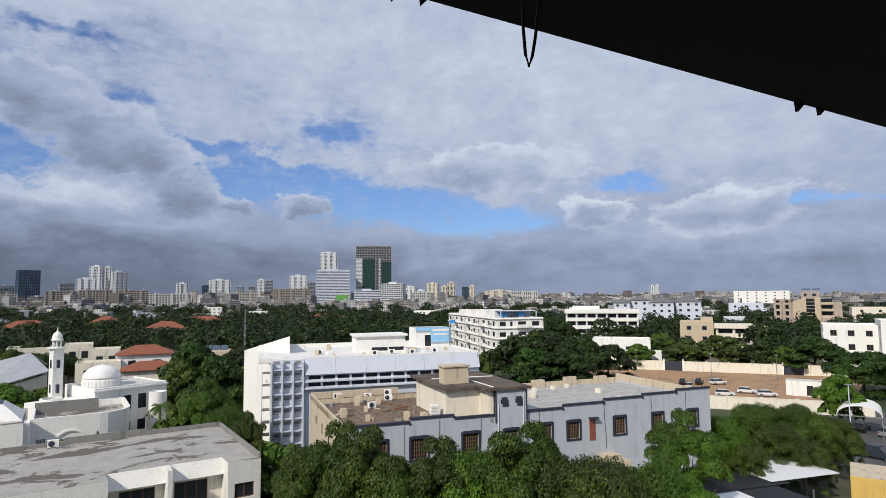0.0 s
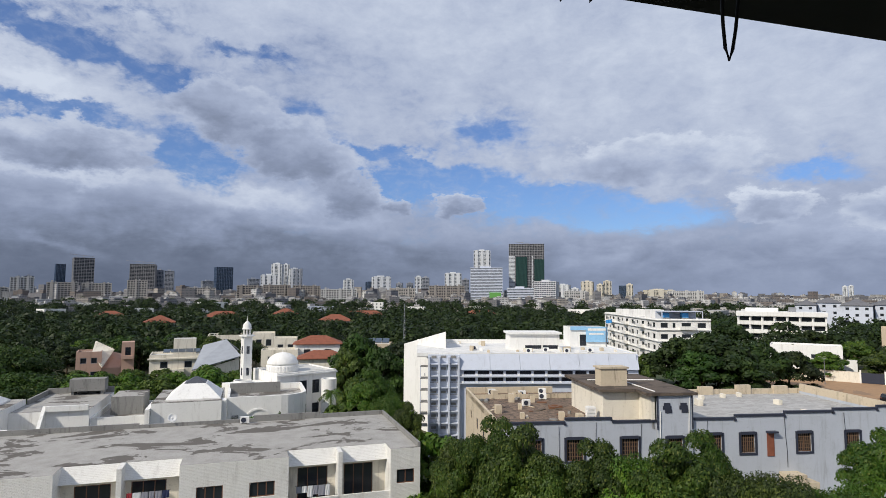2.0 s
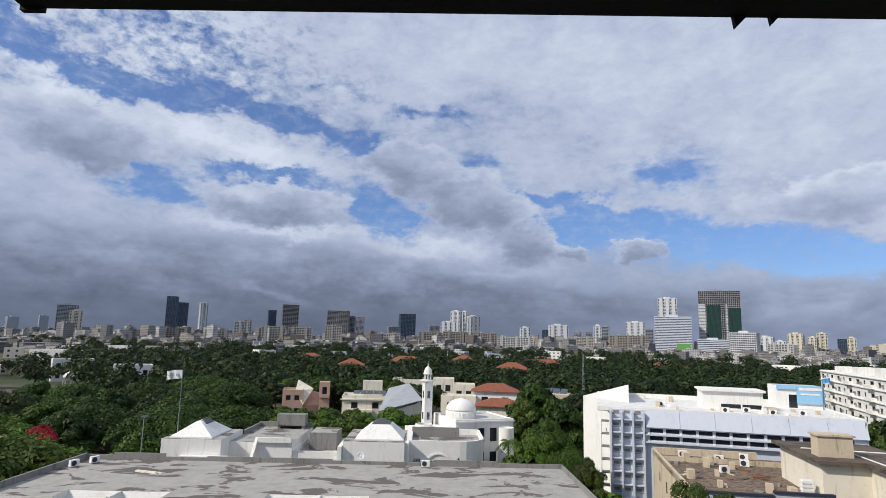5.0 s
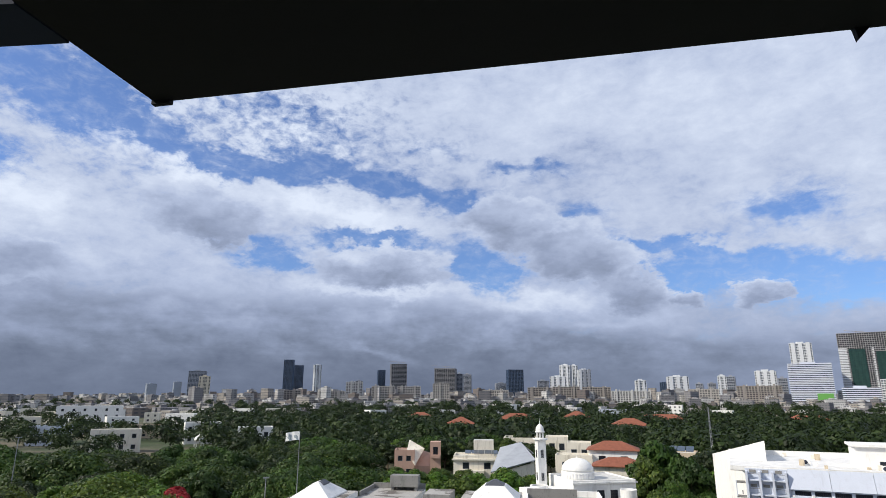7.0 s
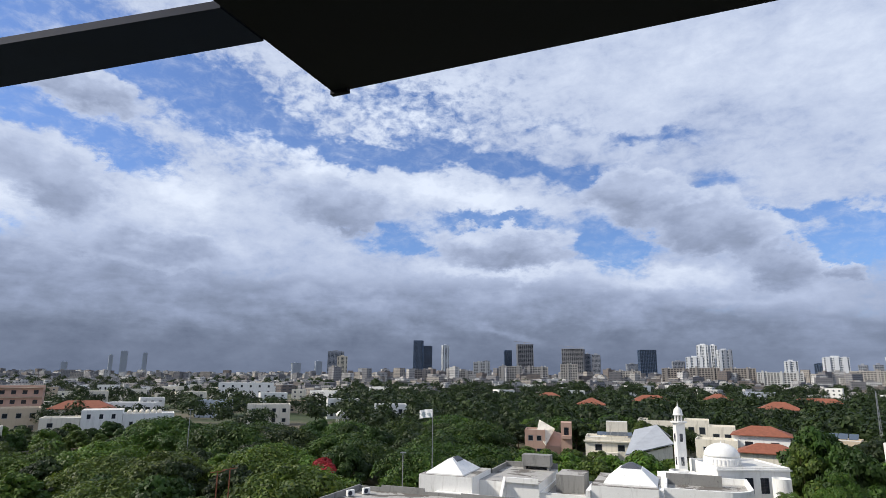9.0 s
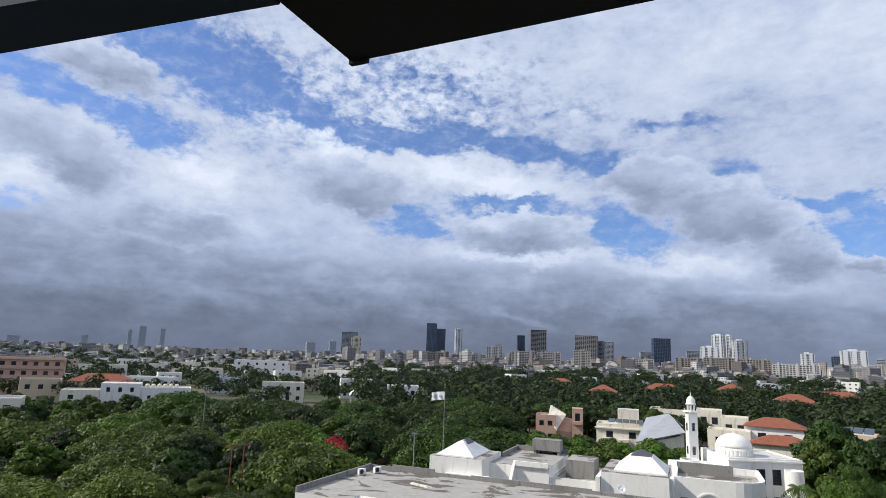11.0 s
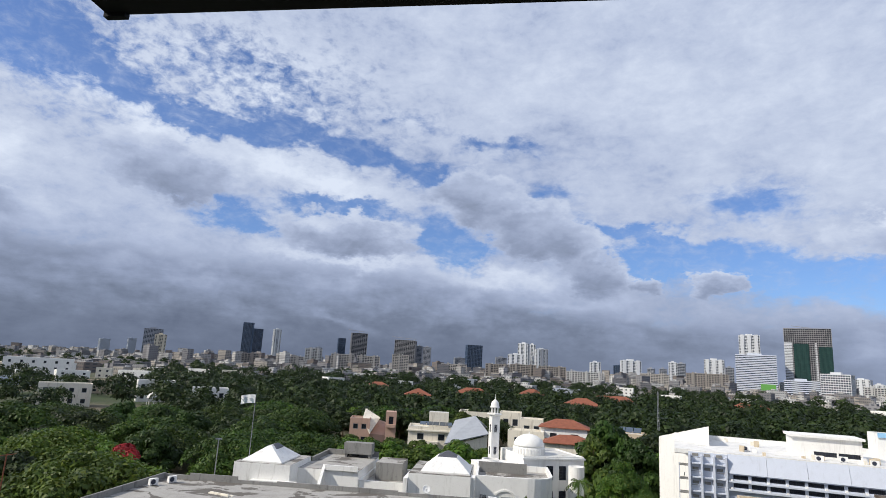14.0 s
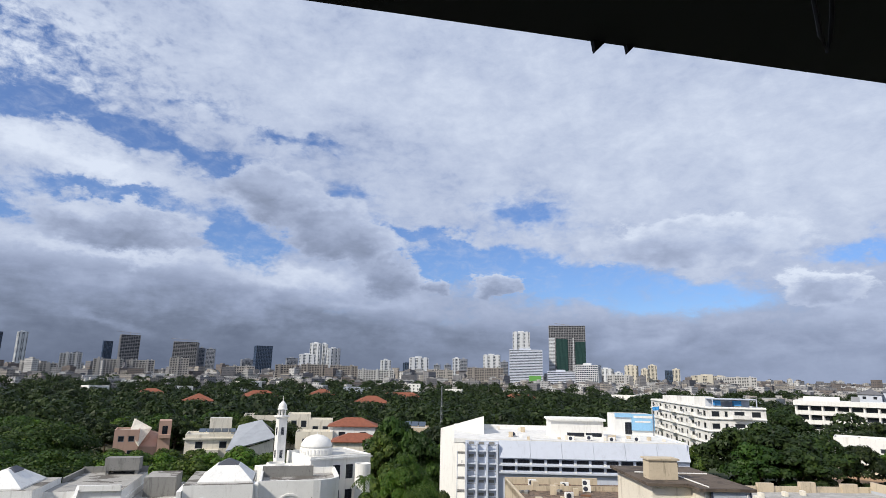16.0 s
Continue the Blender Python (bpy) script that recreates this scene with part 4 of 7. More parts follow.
def office_front():
    holes = []
    for z in (10.95, 11.95):
        holes += [(0.6 + 2.12 * i, z, 1.75, 0.55) for i in range(12)]
    bm = bmesh.new()
    facade(bm, 0, 0.35, 0, 27.3, 0, 12.75, holes)
    facade(bm, 27.3, 0.35, 90, 22, 0, 15, [])
    facade(bm, 27.3, 22, 180, 34, 0, 15, [])
    part("wall", bm, PALE, office)
    for x, z, w, h in holes:
        place_window(office, x + w / 2, 0.35, z, 0, w, h, "dark")
    # leaning upper panels
    for i in range(6):
        a, b = 27.3 * i / 6 + 0.02, 27.3 * (i + 1) / 6 - 0.02
        bm = bmesh.new()
        v = [bm.verts.new(p) for p in ((a, -0.15, 12.7), (b, -0.15, 12.7), (b, 0.75, 15.0), (a, 0.75, 15.0), (a, 0.35, 12.7), (b, 0.35, 12.7), (b, 1.1, 15.0), (a, 1.1, 15.0))]
        for f in ((0, 1, 2, 3), (4, 7, 6, 5), (0, 4, 5, 1), (3, 2, 6, 7), (0, 3, 7, 4), (1, 5, 6, 2)):
            bm.faces.new([v[j] for j in f])
        part("upper_panel", bm, PALE, office)
    boxes("ledge", [(0, -0.25, 11.62, 27.3, 0.347, 11.8)], PALE, office)
    boxes("ledge", [(0, -0.25, 10.6, 27.3, 0.347, 10.8)], PALE, office)
    for i in range(13):
        x = 0.42 + 2.12 * i
        boxes("sill_bracket", [(x - 0.15, -0.1, 10.8, x + 0.12, 0.347, 10.98), (x - 0.15, -0.1, 11.8, x + 0.12, 0.347, 11.98)], WHITE, office)
    boxes("roof", [(-6.5, 1.0, 14.5, 27.28, 21.9, 14.9)], ROOF_WHITE, office)
    boxes("parapet", [(-6.5, 0.75, 14.6, 27.3, 1.0, 15.15), (-6.5, 21.7, 14.6, 27.3, 22, 15.6), (27.05, 1.0, 14.6, 27.3, 21.7, 15.2)], WHITE, office)
    # open bays with floor slabs between upright fins
    for x in (-4.8, -3.3, -1.8, -0.35):
        boxes("fin", [(x, -0.3, 0, x + 0.26, 0.597, 14.6)], PALE, office)
    for i in range(8):
        z = 1.2 + 1.75 * i
        boxes("floor_slab", [(-4.46, -0.12, z, -0.35, 0.597, z + 0.16)], PALE, office)
        boxes("railing", [(-4.46, 0.1, z + 0.8, -3.3, 0.16, z + 0.88), (-1.46, 0.1, z + 0.8, -0.35, 0.16, z + 0.88)], STEEL, office)
    boxes("bay_back", [(-4.8, 0.6, 0, 0.0, 0.9, 14.9)], PALE, office)
    for i in range(8):
        for x in (-4.3, -2.85, -1.35):
            boxes("window", [(x, 0.53, 1.75 * i + 2.15, x + 0.75, 0.597, 1.75 * i + 2.5)], CONCRETE, office)
    for i in range(8):
        z = 0.8 + 1.75 * i
        boxes("stair_landing", [(-6.0, 0.3, z, -4.85, 1.9, z + 0.14)], CONCRETE, office)
    boxes("stair_post", [(-6.0, 0.3, 0, -5.88, 0.42, 13.4)], PALE, office)


office_front()
OI = office.matrix_world.inverted()
L, R = OI @ Vector((-35.4, 107.0, 0)), OI @ Vector((-25.0, 98.0, 0))
bm = bmesh.new()
prism(bm, [(L.x, L.y), (R.x, R.y), (R.x + 0.5, R.y + 14), (L.x + 6, L.y + 16)], 0, [14.7, 17.7, 16.6, 14.2])
part("end_wall", bm, WHITE, office, "cream end wall with a sloping top")
boxes("wall_vents", [(L.x + 0.52 * (R.x - L.x), L.y + 0.52 * (R.y - L.y) - 0.22, 9.6, L.x + 0.6 * (R.x - L.x), L.y + 0.52 * (R.y - L.y) + 0.1, 10.1)], STEEL, office)
block(office, 8.7, 8.0, 17.0, 12.5, 14.9, 17.5, WHITE, dict(front=[(2.6, 15.1, 2.7, 0.6), (5.5, 15.1, 2.6, 0.6)]), "dark", ROOF_PALE)
boxes("roof_slab", [(8.4, 7.5, 17.5, 17.3, 12.9, 17.82)], WHITE, office)
block(office, 20.6, 15.0, 27.2, 20.0, 14.9, 18.3, WHITE, dict(front=[(1.7, 15.0, 1.2, 2.0)]), "dark", ROOF_PALE)
sign = part("sign_board", (lambda b: (box(b, 23.4, 14.7, 15.7, 27.2, 14.97, 18.4), b)[1])(bmesh.new()), SKYBLUE, office, "sky-blue sign board with white lettering bars")
boxes("lettering", [(23.7, 14.66, 17.7, 26.9, 14.697, 18.1), (23.9, 14.66, 17.0, 26.5, 14.697, 17.25)], WHITE, sign)
boxes("sign_band", [(20.6, 14.7, 17.8, 23.38, 14.97, 18.45)], SKYBLUE, office)
OM = office.matrix_world.copy()
rr = random.Random(5)
for i in range(34):
    x, y = rr.uniform(0, 26.5), rr.uniform(2.2, 20.5)
    if 7 < x < 19.5 and 6.5 < y < 14 or x > 19.5 and y > 13.5:
        continue
    s = rr.uniform(0.35, 0.7)
    st = tagged(part("roof_stub", (lambda b: (box(b, -s / 2, -s / 2, 0, s / 2, s / 2, s * rr.uniform(0.7, 1.3)), bmesh.ops.bevel(b, geom=b.edges[:], offset=0.04, segments=1), b)[2])(bmesh.new()), rr.choice((CREAM, BEIGE, WHITE))), "small plastered stub on the office roof", "roof stub", "stubs on the office roof")
    st.matrix_world = OM @ pose(x, y, 14.9, 0, 0, rr.uniform(-10, 10))
for x, y in ((11, 3), (14, 4.5), (17, 3.0), (21, 4), (3, 8)):
    copy_thing(unit, OM @ pose(x, y, 14.9, 0, 0, rr.uniform(-15, 15)))


def flag(x, y, z, h, az, wide, mat, label, bands=None):
    ob = thing("flag_pole", label, "flag", pose(x, y, z, 0, 0, az))
    bm = bmesh.new()
    tube(bm, [(0, 0, 0), (0, 0, h)], 0.09, 8, 0.05)
    part("pole", bm, STEEL, ob)
    bm = bmesh.new()
    n = 12
    cols = [[bm.verts.new((-wide * i / n, 0.16 * math.sin(i * 1.1 + j * 0.5) * i / n, h - 0.1 - wide * 0.55 * j / 4 - 0.25 * wide * (i / n) ** 2 * 0.5)) for j in range(5)] for i in range(n + 1)]
    for p, q in zip(cols, cols[1:]):
        for j in range(4):
            bm.faces.new((p[j], q[j], q[j + 1], p[j + 1]))
    c = part("cloth", bm, mat, ob)
    c.modifiers.new("thick", "SOLIDIFY").thickness = 0.02


fm, k = material("white_flag_with_grey_print")
n = k.noise(here(k), 1.6, 3.0, 0.5)
finish(k, k.mix(k.ramp(n, 0.52, 0.58), (0.75, 0.76, 0.76), (0.30, 0.36, 0.38)), 0.9)
flag(*polar(54.62, 97), 0, 18.7, 32, 2.3, fm, "white printed flag on a tall steel pole")
flag(*(OM @ Vector((26.9, 14.6, 0))).xy, 14.9, 4.2, 10, -1.1, BLUE, "small blue flag on the office roof")

# ---- the grey building ----
grey = thing("grey_building", "blue-grey painted building with a stepped navy-edged parapet", "building", pose(-8.6, 53.8, 0, 0, 0, 20.9))


def framed_window(x, y, z, w, h):
    place_window(grey, x, y, z, 0, w, h, "wood")
    t = 0.2
    bm = bmesh.new()
    for r in ((x - w / 2 - t, y - 0.07, z - t, x - w / 2, y + 0.003, z + h + t), (x + w / 2, y - 0.07, z - t, x + w / 2 + t, y + 0.003, z + h + t), (x - w / 2, y - 0.07, z - t, x + w / 2, y + 0.003, z), (x - w / 2, y - 0.14, z + h, x + w / 2, y + 0.003, z + h + t + 0.06)):
        box(bm, *r)
    part("window_surround", bm, NAVY, grey)
    bm = bmesh.new()
    for i in range(7):
        u = x - w / 2 + w * (i + 0.5) / 7
        box(bm, u - 0.04, y + 0.05, z + 0.02, u + 0.04, y + 0.075, z + h - 0.02)
    for i in range(1, 5):
        box(bm, x - w / 2, y + 0.076, z + h * i / 5 - 0.03, x + w / 2, y + 0.095, z + h * i / 5 + 0.03)
    part("window_grille", bm, TANWOOD, grey, "brown painted window grille")


def grey_building():
    left = [(x - 0.8, 9.0, 1.6, 1.9) for x in (3.0, 6.7)] + [(11.3, 9.1, 1.6, 1.8)]
    right = [(x - 0.7, 9.35, 1.4, 1.7) for x in (20.3, 23.6, 29.3, 34.3, 39.1)]
    rows = ((0.0, 6.0, 12.35), (6.0, 10.4, 12.65), (10.4, 14.7, 12.35), (18.0, 22.4, 12.45), (22.4, 27.4, 12.7), (27.4, 32.4, 12.95), (32.4, 37.0, 13.15), (37.0, 41.7, 13.35))
    for a, b, z in rows:
        hs = [h for h in left + right if a < h[0] + h[2] / 2 < b]
        hs = [(max(0.1, min(h[0] - a, b - a - h[2] - 0.1)), *h[1:]) for h in hs]
        bm = bmesh.new()
        facade(bm, a, 0, 0, b - a, 0, z, hs)
        part("wall", bm, GREY, grey)
        for h in hs:
            framed_window(a + h[0] + h[2] / 2, 0, h[1], h[2], h[3])
        boxes("parapet_edge", [(a, -0.1, z, b, 0.24, z + 0.2)], NAVY, grey)
        boxes("parapet_step", [(b - 0.12, -0.1, z - 0.15, b + 0.1, 0.24, z)], NAVY, grey) if b not in (14.7, 41.7) else None
    for ox, oy, turn, ln, mat, hs in ((41.7, 0, 90, 17, GREY, []), (41.7, 17, 180, 41.7, BEIGE, []), (0, 21, -90, 21, BEIGE, [(4, 9.6, 0.9, 0.9), (8, 9.2, 0.9, 1.2), (12, 9.0, 0.9, 0.9), (16, 8.6, 0.9, 1.2)])):
        bm = bmesh.new()
        facade(bm, ox, oy, turn, ln, 0, 12.2, hs)
        part("wall", bm, mat, grey)
        for x, z, w, h in hs:
            p = pose(ox, oy, 0, 0, 0, turn) @ Vector((x + w / 2, 0, z))
            place_window(grey, p.x, p.y, z, turn, w, h, "dark")
    boxes("roof", [(0.2, 0.25, 11.3, 17.4, 20.9, 11.7)], ROOF_BROWN, grey, "rusty brown felted roof")
    boxes("roof", [(17.4, 0.25, 11.5, 41.5, 16.9, 11.9)], ROOF_PATCH, grey, "stained grey concrete roof")
    boxes("parapet", [(0, 20.7, 11.7, 11.0, 21, 12.45), (0, 0.25, 11.7, 0.25, 20.7, 12.35), (17.4, 16.7, 11.9, 41.7, 17.0, 12.5), (41.45, 0.25, 11.9, 41.7, 16.7, 13.1)], BEIGE, grey, "crumbling beige parapet")
    for i in range(5):
        boxes("parapet_block", [(18.4 + i * 4.9, 16.5, 11.9, 20.2 + i * 4.9, 17.05, 12.85 + 0.15 * (i % 2))], BEIGE, grey)
    # stair tower on the front
    bm = bmesh.new()
    facade(bm, 14.7, -0.25, 0, 3.3, 0, 14.8, [(0.85, 9.3, 1.5, 1.6)])
    facade(bm, 18.0, -0.25, 90, 8, 0, 14.8, [])
    facade(bm, 14.7, 0, -90, 0.25, 0, 14.8, [])
    part("tower_wall", bm, GREY, grey)
    framed_window(16.3, -0.25, 9.3, 1.5, 1.6)
    for cx in (15.6, 17.2):
        boxes("tower_vent", [(cx - 0.4, -0.31, 13.5, cx + 0.4, -0.253, 13.85), (cx - 0.2, -0.31, 13.2, cx + 0.45, -0.253, 13.5), (cx - 0.3, -0.31, 13.85, cx + 0.3, -0.253, 14.1)], NAVY, grey)
    boxes("tower_edge", [(14.6, -0.34, 14.8, 18.1, -0.1, 14.98), (14.6, -0.33, 11.7, 14.72, -0.253, 14.8), (17.98, -0.33, 11.7, 18.1, -0.253, 14.8)], NAVY, grey)
    # cream house on the roof
    block(grey, 10.6, 2.6, 17.9, 12.0, 11.7, 14.8, CREAM, roof=ROOF_TAR)
    boxes("wing_wall", [(14.2, 0.0, 11.7, 14.55, 2.597, 14.8)], CREAM, grey)
    boxes("roof_overhang", [(10.0, 1.9, 14.8, 18.5, 12.6, 15.05), (13.6, -0.5, 14.8, 18.5, 1.9, 15.05)], ROOF_TAR, grey, "brown tarred roof slab with wide eaves")
    boxes("chimney", [(10.9, 3.9, 15.05, 13.6, 5.4, 16.75)], BEIGE, grey, "stained beige roof block")
    boxes("chimney_cap", [(10.75, 3.75, 16.75, 13.75, 5.55, 16.9)], BEIGE, grey)
    for a, b in (((11, 8, 15.1), (18, 7.4, 15.1)), ((14.6, 0.1, 15.1), (14.4, 6.0, 15.12))):
        bm = bmesh.new()
        tube(bm, [a, b], 0.06, 6)
        part("roof_pipe", bm, WHITE, grey)
    for x, ya, za, zb in ((5.4, -0.06, 6.5, 12.1), (8.9, -0.06, 7.0, 12.4), (13.2, -0.06, 6.0, 12.2), (19.6, -0.07, 6.5, 12.4), (14.95, -0.33, 5.5, 13.4), (17.75, -0.33, 6.0, 14.6), (27.3, -0.06, 8.0, 12.6), (33.4, -0.06, 8.5, 12.9), (38.2, -0.06, 8.5, 13.1)):
        bm = bmesh.new()
        s = 0.35 * math.sin(x * 7)
        tube(bm, [(x, ya, zb), (x + s * 0.3, ya, zb - (zb - za) * 0.35), (x + s, ya, zb - (zb - za) * 0.7), (x + s, ya, za)], 0.018 if x not in (14.95, 17.75) else 0.04, 5)
        part("wall_cable", bm, BLACK if x not in (14.95, 17.75) else WHITE, grey)
    boxes("door_leaf", [(25.5, -0.06, 9.0, 26.2, -0.003, 11.2)], RED, grey, "rusty red door shutter")
    boxes("door_hood", [(25.4, -0.5, 11.2, 26.4, -0.003, 11.35)], NAVY, grey)
    boxes("ramp_stair", [(26.6, -1.4, 5, 28.4, -0.003, 7.6), (28.4, -1.4, 5, 29.6, -0.003, 6.9)], BEIGE, grey)


grey_building()
GM = grey.matrix_world.copy()
pr = random.Random(77)
for i in range(46):
    x, y, w, d = pr.uniform(0.8, 9.4), pr.uniform(1.2, 19.6), pr.uniform(0.25, 1.3), pr.uniform(0.15, 0.5)
    bm = bmesh.new()
    box(bm, -w / 2, -d / 2, 0, w / 2, d / 2, pr.uniform(0.06, 0.28))
    bmesh.ops.bevel(bm, geom=bm.edges[:], offset=0.025, segments=1)
    bit = tagged(part("roof_board", bm, pr.choice((BEIGE, ROOF_TAR, CONCRETE, BROWNWOOD))), "broken board lying on the felted brown roof", "board", "boards on the brown roof")
    bit.matrix_world = GM @ pose(x, y, 11.7, 0, 0, pr.uniform(0, 180))
rr = random.Random(9)
for x, y in ((3.0, 19.6), (6.4, 18.0), (8.4, 16.0), (5.4, 12.0), (9.4, 19.8)):
    copy_thing(unit, GM @ pose(x, y, 11.7, 0, 0, rr.uniform(-20, 20)))
for i in range(11):
    s = rr.uniform(0.4, 0.75)
    st = tagged(part("roof_box", (lambda b: (box(b, -s / 2, -s / 2, 0, s / 2, s / 2, s * 1.4), bmesh.ops.bevel(b, geom=b.edges[:], offset=0.04, segments=1), b)[2])(bmesh.new()), BEIGE), "weathered beige masonry stub on the brown roof", "roof stub", "stubs on the grey building")
    st.matrix_world = GM @ pose(rr.uniform(1.2, 9.4), rr.uniform(2, 19), 11.7, 0, 0, rr.uniform(-12, 12))
for i in range(9):
    s = rr.uniform(0.35, 0.6)
    st = tagged(part("roof_box", (lambda b: (box(b, -s / 2, -s, 0, s / 2, s, s * 1.2), bmesh.ops.bevel(b, geom=b.edges[:], offset=0.04, segments=1), b)[2])(bmesh.new()), CREAM), "pale masonry stub on the concrete roof", "roof stub", "stubs on the grey building")
    st.matrix_world = GM @ pose(rr.uniform(19.5, 40.5), rr.uniform(1.5, 15.5), 11.9, 0, 0, rr.uniform(-12, 12))
rack = tagged(boxes("louvre", [(-0.45, -0.3, 0.32 * i, 0.45, 0.3, 0.32 * i + 0.2) for i in range(5)] + [(-0.36, -0.2, 0, 0.36, 0.2, 1.55)], WHITE), "stack of white louvred vents on the roof", "vent")
rack.matrix_world = GM @ pose(9.6, 3.3, 11.7)


def top_tree(kind, az, el, d, wide=1.0, turn=None):
    """A tree at a heading and distance whose top stands at the given angle from eye height."""
    h = EYE + d * math.tan(radians(el))
    base = {"near": 13.0, "near2": 14.0, "mid": 11.0, "mid2": 10.0, "umb": 12.0, "feather": 11.0}[kind] * 0.99
    x, y = polar(az, d)
    s = h / base
    ob = tree(kind, x, y, s * wide, az * 37 if turn is None else turn, tall=1 / wide)
    return ob


# the row before the grey building
for kind, az, el, d, w in (
    ("mid2", 15.0, -12.6, 58, 0.8), ("near", 11.8, -12.4, 51, 0.55), ("near2", 9.4, -11.2, 48, 0.65), ("near2", 6.9, -11.8, 46, 0.7), ("near", 4.6, -14.4, 45, 0.55),
    ("near2", 0.3, -12.8, 46, 0.7), ("near", -2.6, -13.0, 46, 0.6), ("near2", -8.6, -11.4, 48, 0.6), ("near2", -6.0, -12.4, 45, 0.7), ("near", -11.6, -13.7, 46, 0.6),
    ("near", -14.6, -13.7, 46, 0.62), ("near", -17.6, -14.0, 49, 0.6), ("near2", -21.6, -9.9, 59, 0.7), ("near", -20.0, -13.8, 50, 0.62), ("near2", 12.9, -13.4, 49, 0.6),
    ("near", -24.6, -10.0, 80, 0.66), ("near", -27.2, -8.7, 90, 0.75), ("near", -30.4, -8.6, 92, 0.75), ("near", -32.8, -9.4, 92, 0.62), ("near", -25.6, -11.2, 80, 0.6),
    ("near", -29.0, -10.2, 86, 0.75), ("near2", -22.8, -10.8, 80, 0.7), ("near", -33.8, -10.3, 96, 0.5), ("near", -26.6, -12.0, 78, 0.6), ("near", -31.2, -11.4, 84, 0.6), ("near2", -23.4, -12.6, 74, 0.6),
):
    top_tree(kind, az, el, d, w)
# between the mosque and the office
for kind, az, el, d, w in (
    ("near2", 21.2, -7.0, 84, 0.75), ("near", 19.6, -9.0, 80, 0.7), ("mid2", 22.8, -7.8, 92, 0.75), ("mid2", 23.6, -5.0, 128, 0.7), ("mid", 22.6, -3.4, 135, 0.75), ("mid", 20.4, -4.6, 126, 0.7),
    ("near2", 17.9, -10.0, 74, 0.6), ("mid2", 23.4, -9.2, 108, 0.55),
):
    top_tree(kind, az, el, d, w)
# round the yard
for kind, az, el, d, w in (
    ("mid", -7.0, -3.4, 166, 1.15), ("mid", -9.9, -2.9, 168, 1.2), ("mid", -12.8, -3.6, 174, 1.15), ("mid2", -18.0, -4.4, 208, 1.35), ("mid", -15.4, -4.3, 180, 1.1),
    ("mid2", -22.0, -3.9, 211, 1.5), ("mid2", -24.9, -3.5, 213, 1.55), ("mid", -28.4, -3.7, 214, 1.3), ("mid", -31.6, -3.2, 210, 1.35), ("mid2", -30.0, -4.2, 208, 1.2),
    ("mid", -35.0, -4.3, 175, 1.3), ("mid", -37.5, -4.2, 170, 1.3), ("mid2", -33.2, -6.3, 128, 0.8), ("mid2", -2.6, -4.9, 155, 0.9), ("mid2", -4.0, -5.2, 175, 0.8), ("mid2", -20.0, -3.4, 240, 1.2),
    ("mid", -8.6, -4.6, 158, 1.2), ("mid", -11.4, -4.6, 160, 1.2), ("mid", -17.0, -2.6, 262, 1.2), ("mid", -20.4, -1.9, 300, 1.3), ("mid", -23.0, -2.0, 300, 1.3), ("mid", -29.0, -2.2, 290, 1.4), ("mid", -10.6, -1.8, 262, 1.1), ("mid", -31.5, -2.0, 300, 1.4),
):
    top_tree(kind, az, el, d, w)

rng = np.random.default_rng(21)


def grove(az0, az1, d0, d1, space, kinds, lo, hi, wide=1.0):
    """Trees spread unevenly over a sector."""
    n = int(radians(az1 - az0) * (d1 * d1 - d0 * d0) / 2 / space ** 2)
    for i in range(n):
        az = az0 + (az1 - az0) * ((i * 0.618034 + rng.random() * 0.25) % 1)
        d = math.sqrt(d0 * d0 + (d1 * d1 - d0 * d0) * (i + rng.random()) / n)
        kind = kinds[int(rng.integers(len(kinds)))]
        tree(kind, *polar(az, d), rng.uniform(lo, hi) * wide, rng.uniform(0, 360), tall=rng.uniform(0.85, 1.05) / wide)


grove(79, 106, 56, 84, 8.0, ("feather",), 0.8, 1.0)
grove(69, 80, 58, 86, 8.5, ("near2", "near", "near2"), 0.6, 0.78)
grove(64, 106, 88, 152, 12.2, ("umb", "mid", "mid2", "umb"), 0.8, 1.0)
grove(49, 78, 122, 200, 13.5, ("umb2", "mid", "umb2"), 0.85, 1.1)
grove(33.5, 42, 114, 132, 7.5, ("mid2",), 0.92, 1.06)
grove(42, 48, 116, 150, 9.0, ("mid2",), 0.8, 0.95)
grove(33, 60, 200, 225, 15, ("mid", "umb2", "mid2"), 0.9, 1.1)
grove(40.8, 48, 202, 240, 11, ("mid", "mid2"), 0.9, 1.1)
grove(3, 23, 128, 190, 12.5, ("mid", "mid2", "mid"), 0.9, 1.12)
grove(86, 106, 152, 200, 13, ("mid", "mid2"), 0.8, 0.95)
grove(76, 90, 196, 244, 10, ("mid2", "mid"), 0.62, 0.8)
for i in range(12):
    top_tree("mid2", 33.4 + 1.25 * i, -6.9 - 0.5 * math.sin(i * 2.3), 128 + 9 * (i % 3), 1.1)
for i in range(7):
    top_tree("mid2", 24.5 + 1.3 * i, -7.4 - 0.4 * math.sin(i * 2.3), 138 + 4 * (i % 3), 0.9)
bloom_rng = np.random.default_rng(3)
v, f = leaf_cloud(bloom_rng, [(0, 0, 8.6, 1.7), (1.6, 0.3, 8.2, 1.3), (-1.5, 0.2, 7.8, 1.3)], 2000, 0.25)
bloom = thing("bougainvillea", "bougainvillea covered with crimson flowers over a tree", "shrub", pose(*polar(64.5, 108), 0))
part("blossom", cloud_mesh("blossom", v, f, BLOOM), None, bloom)
bm = bmesh.new()
tube(bm, [(0, 0, -0.2), (0.2, 0, 4), (0, 0, 8)], 0.16, 6, 0.06)
part("trunk", bm, BARK, bloom)


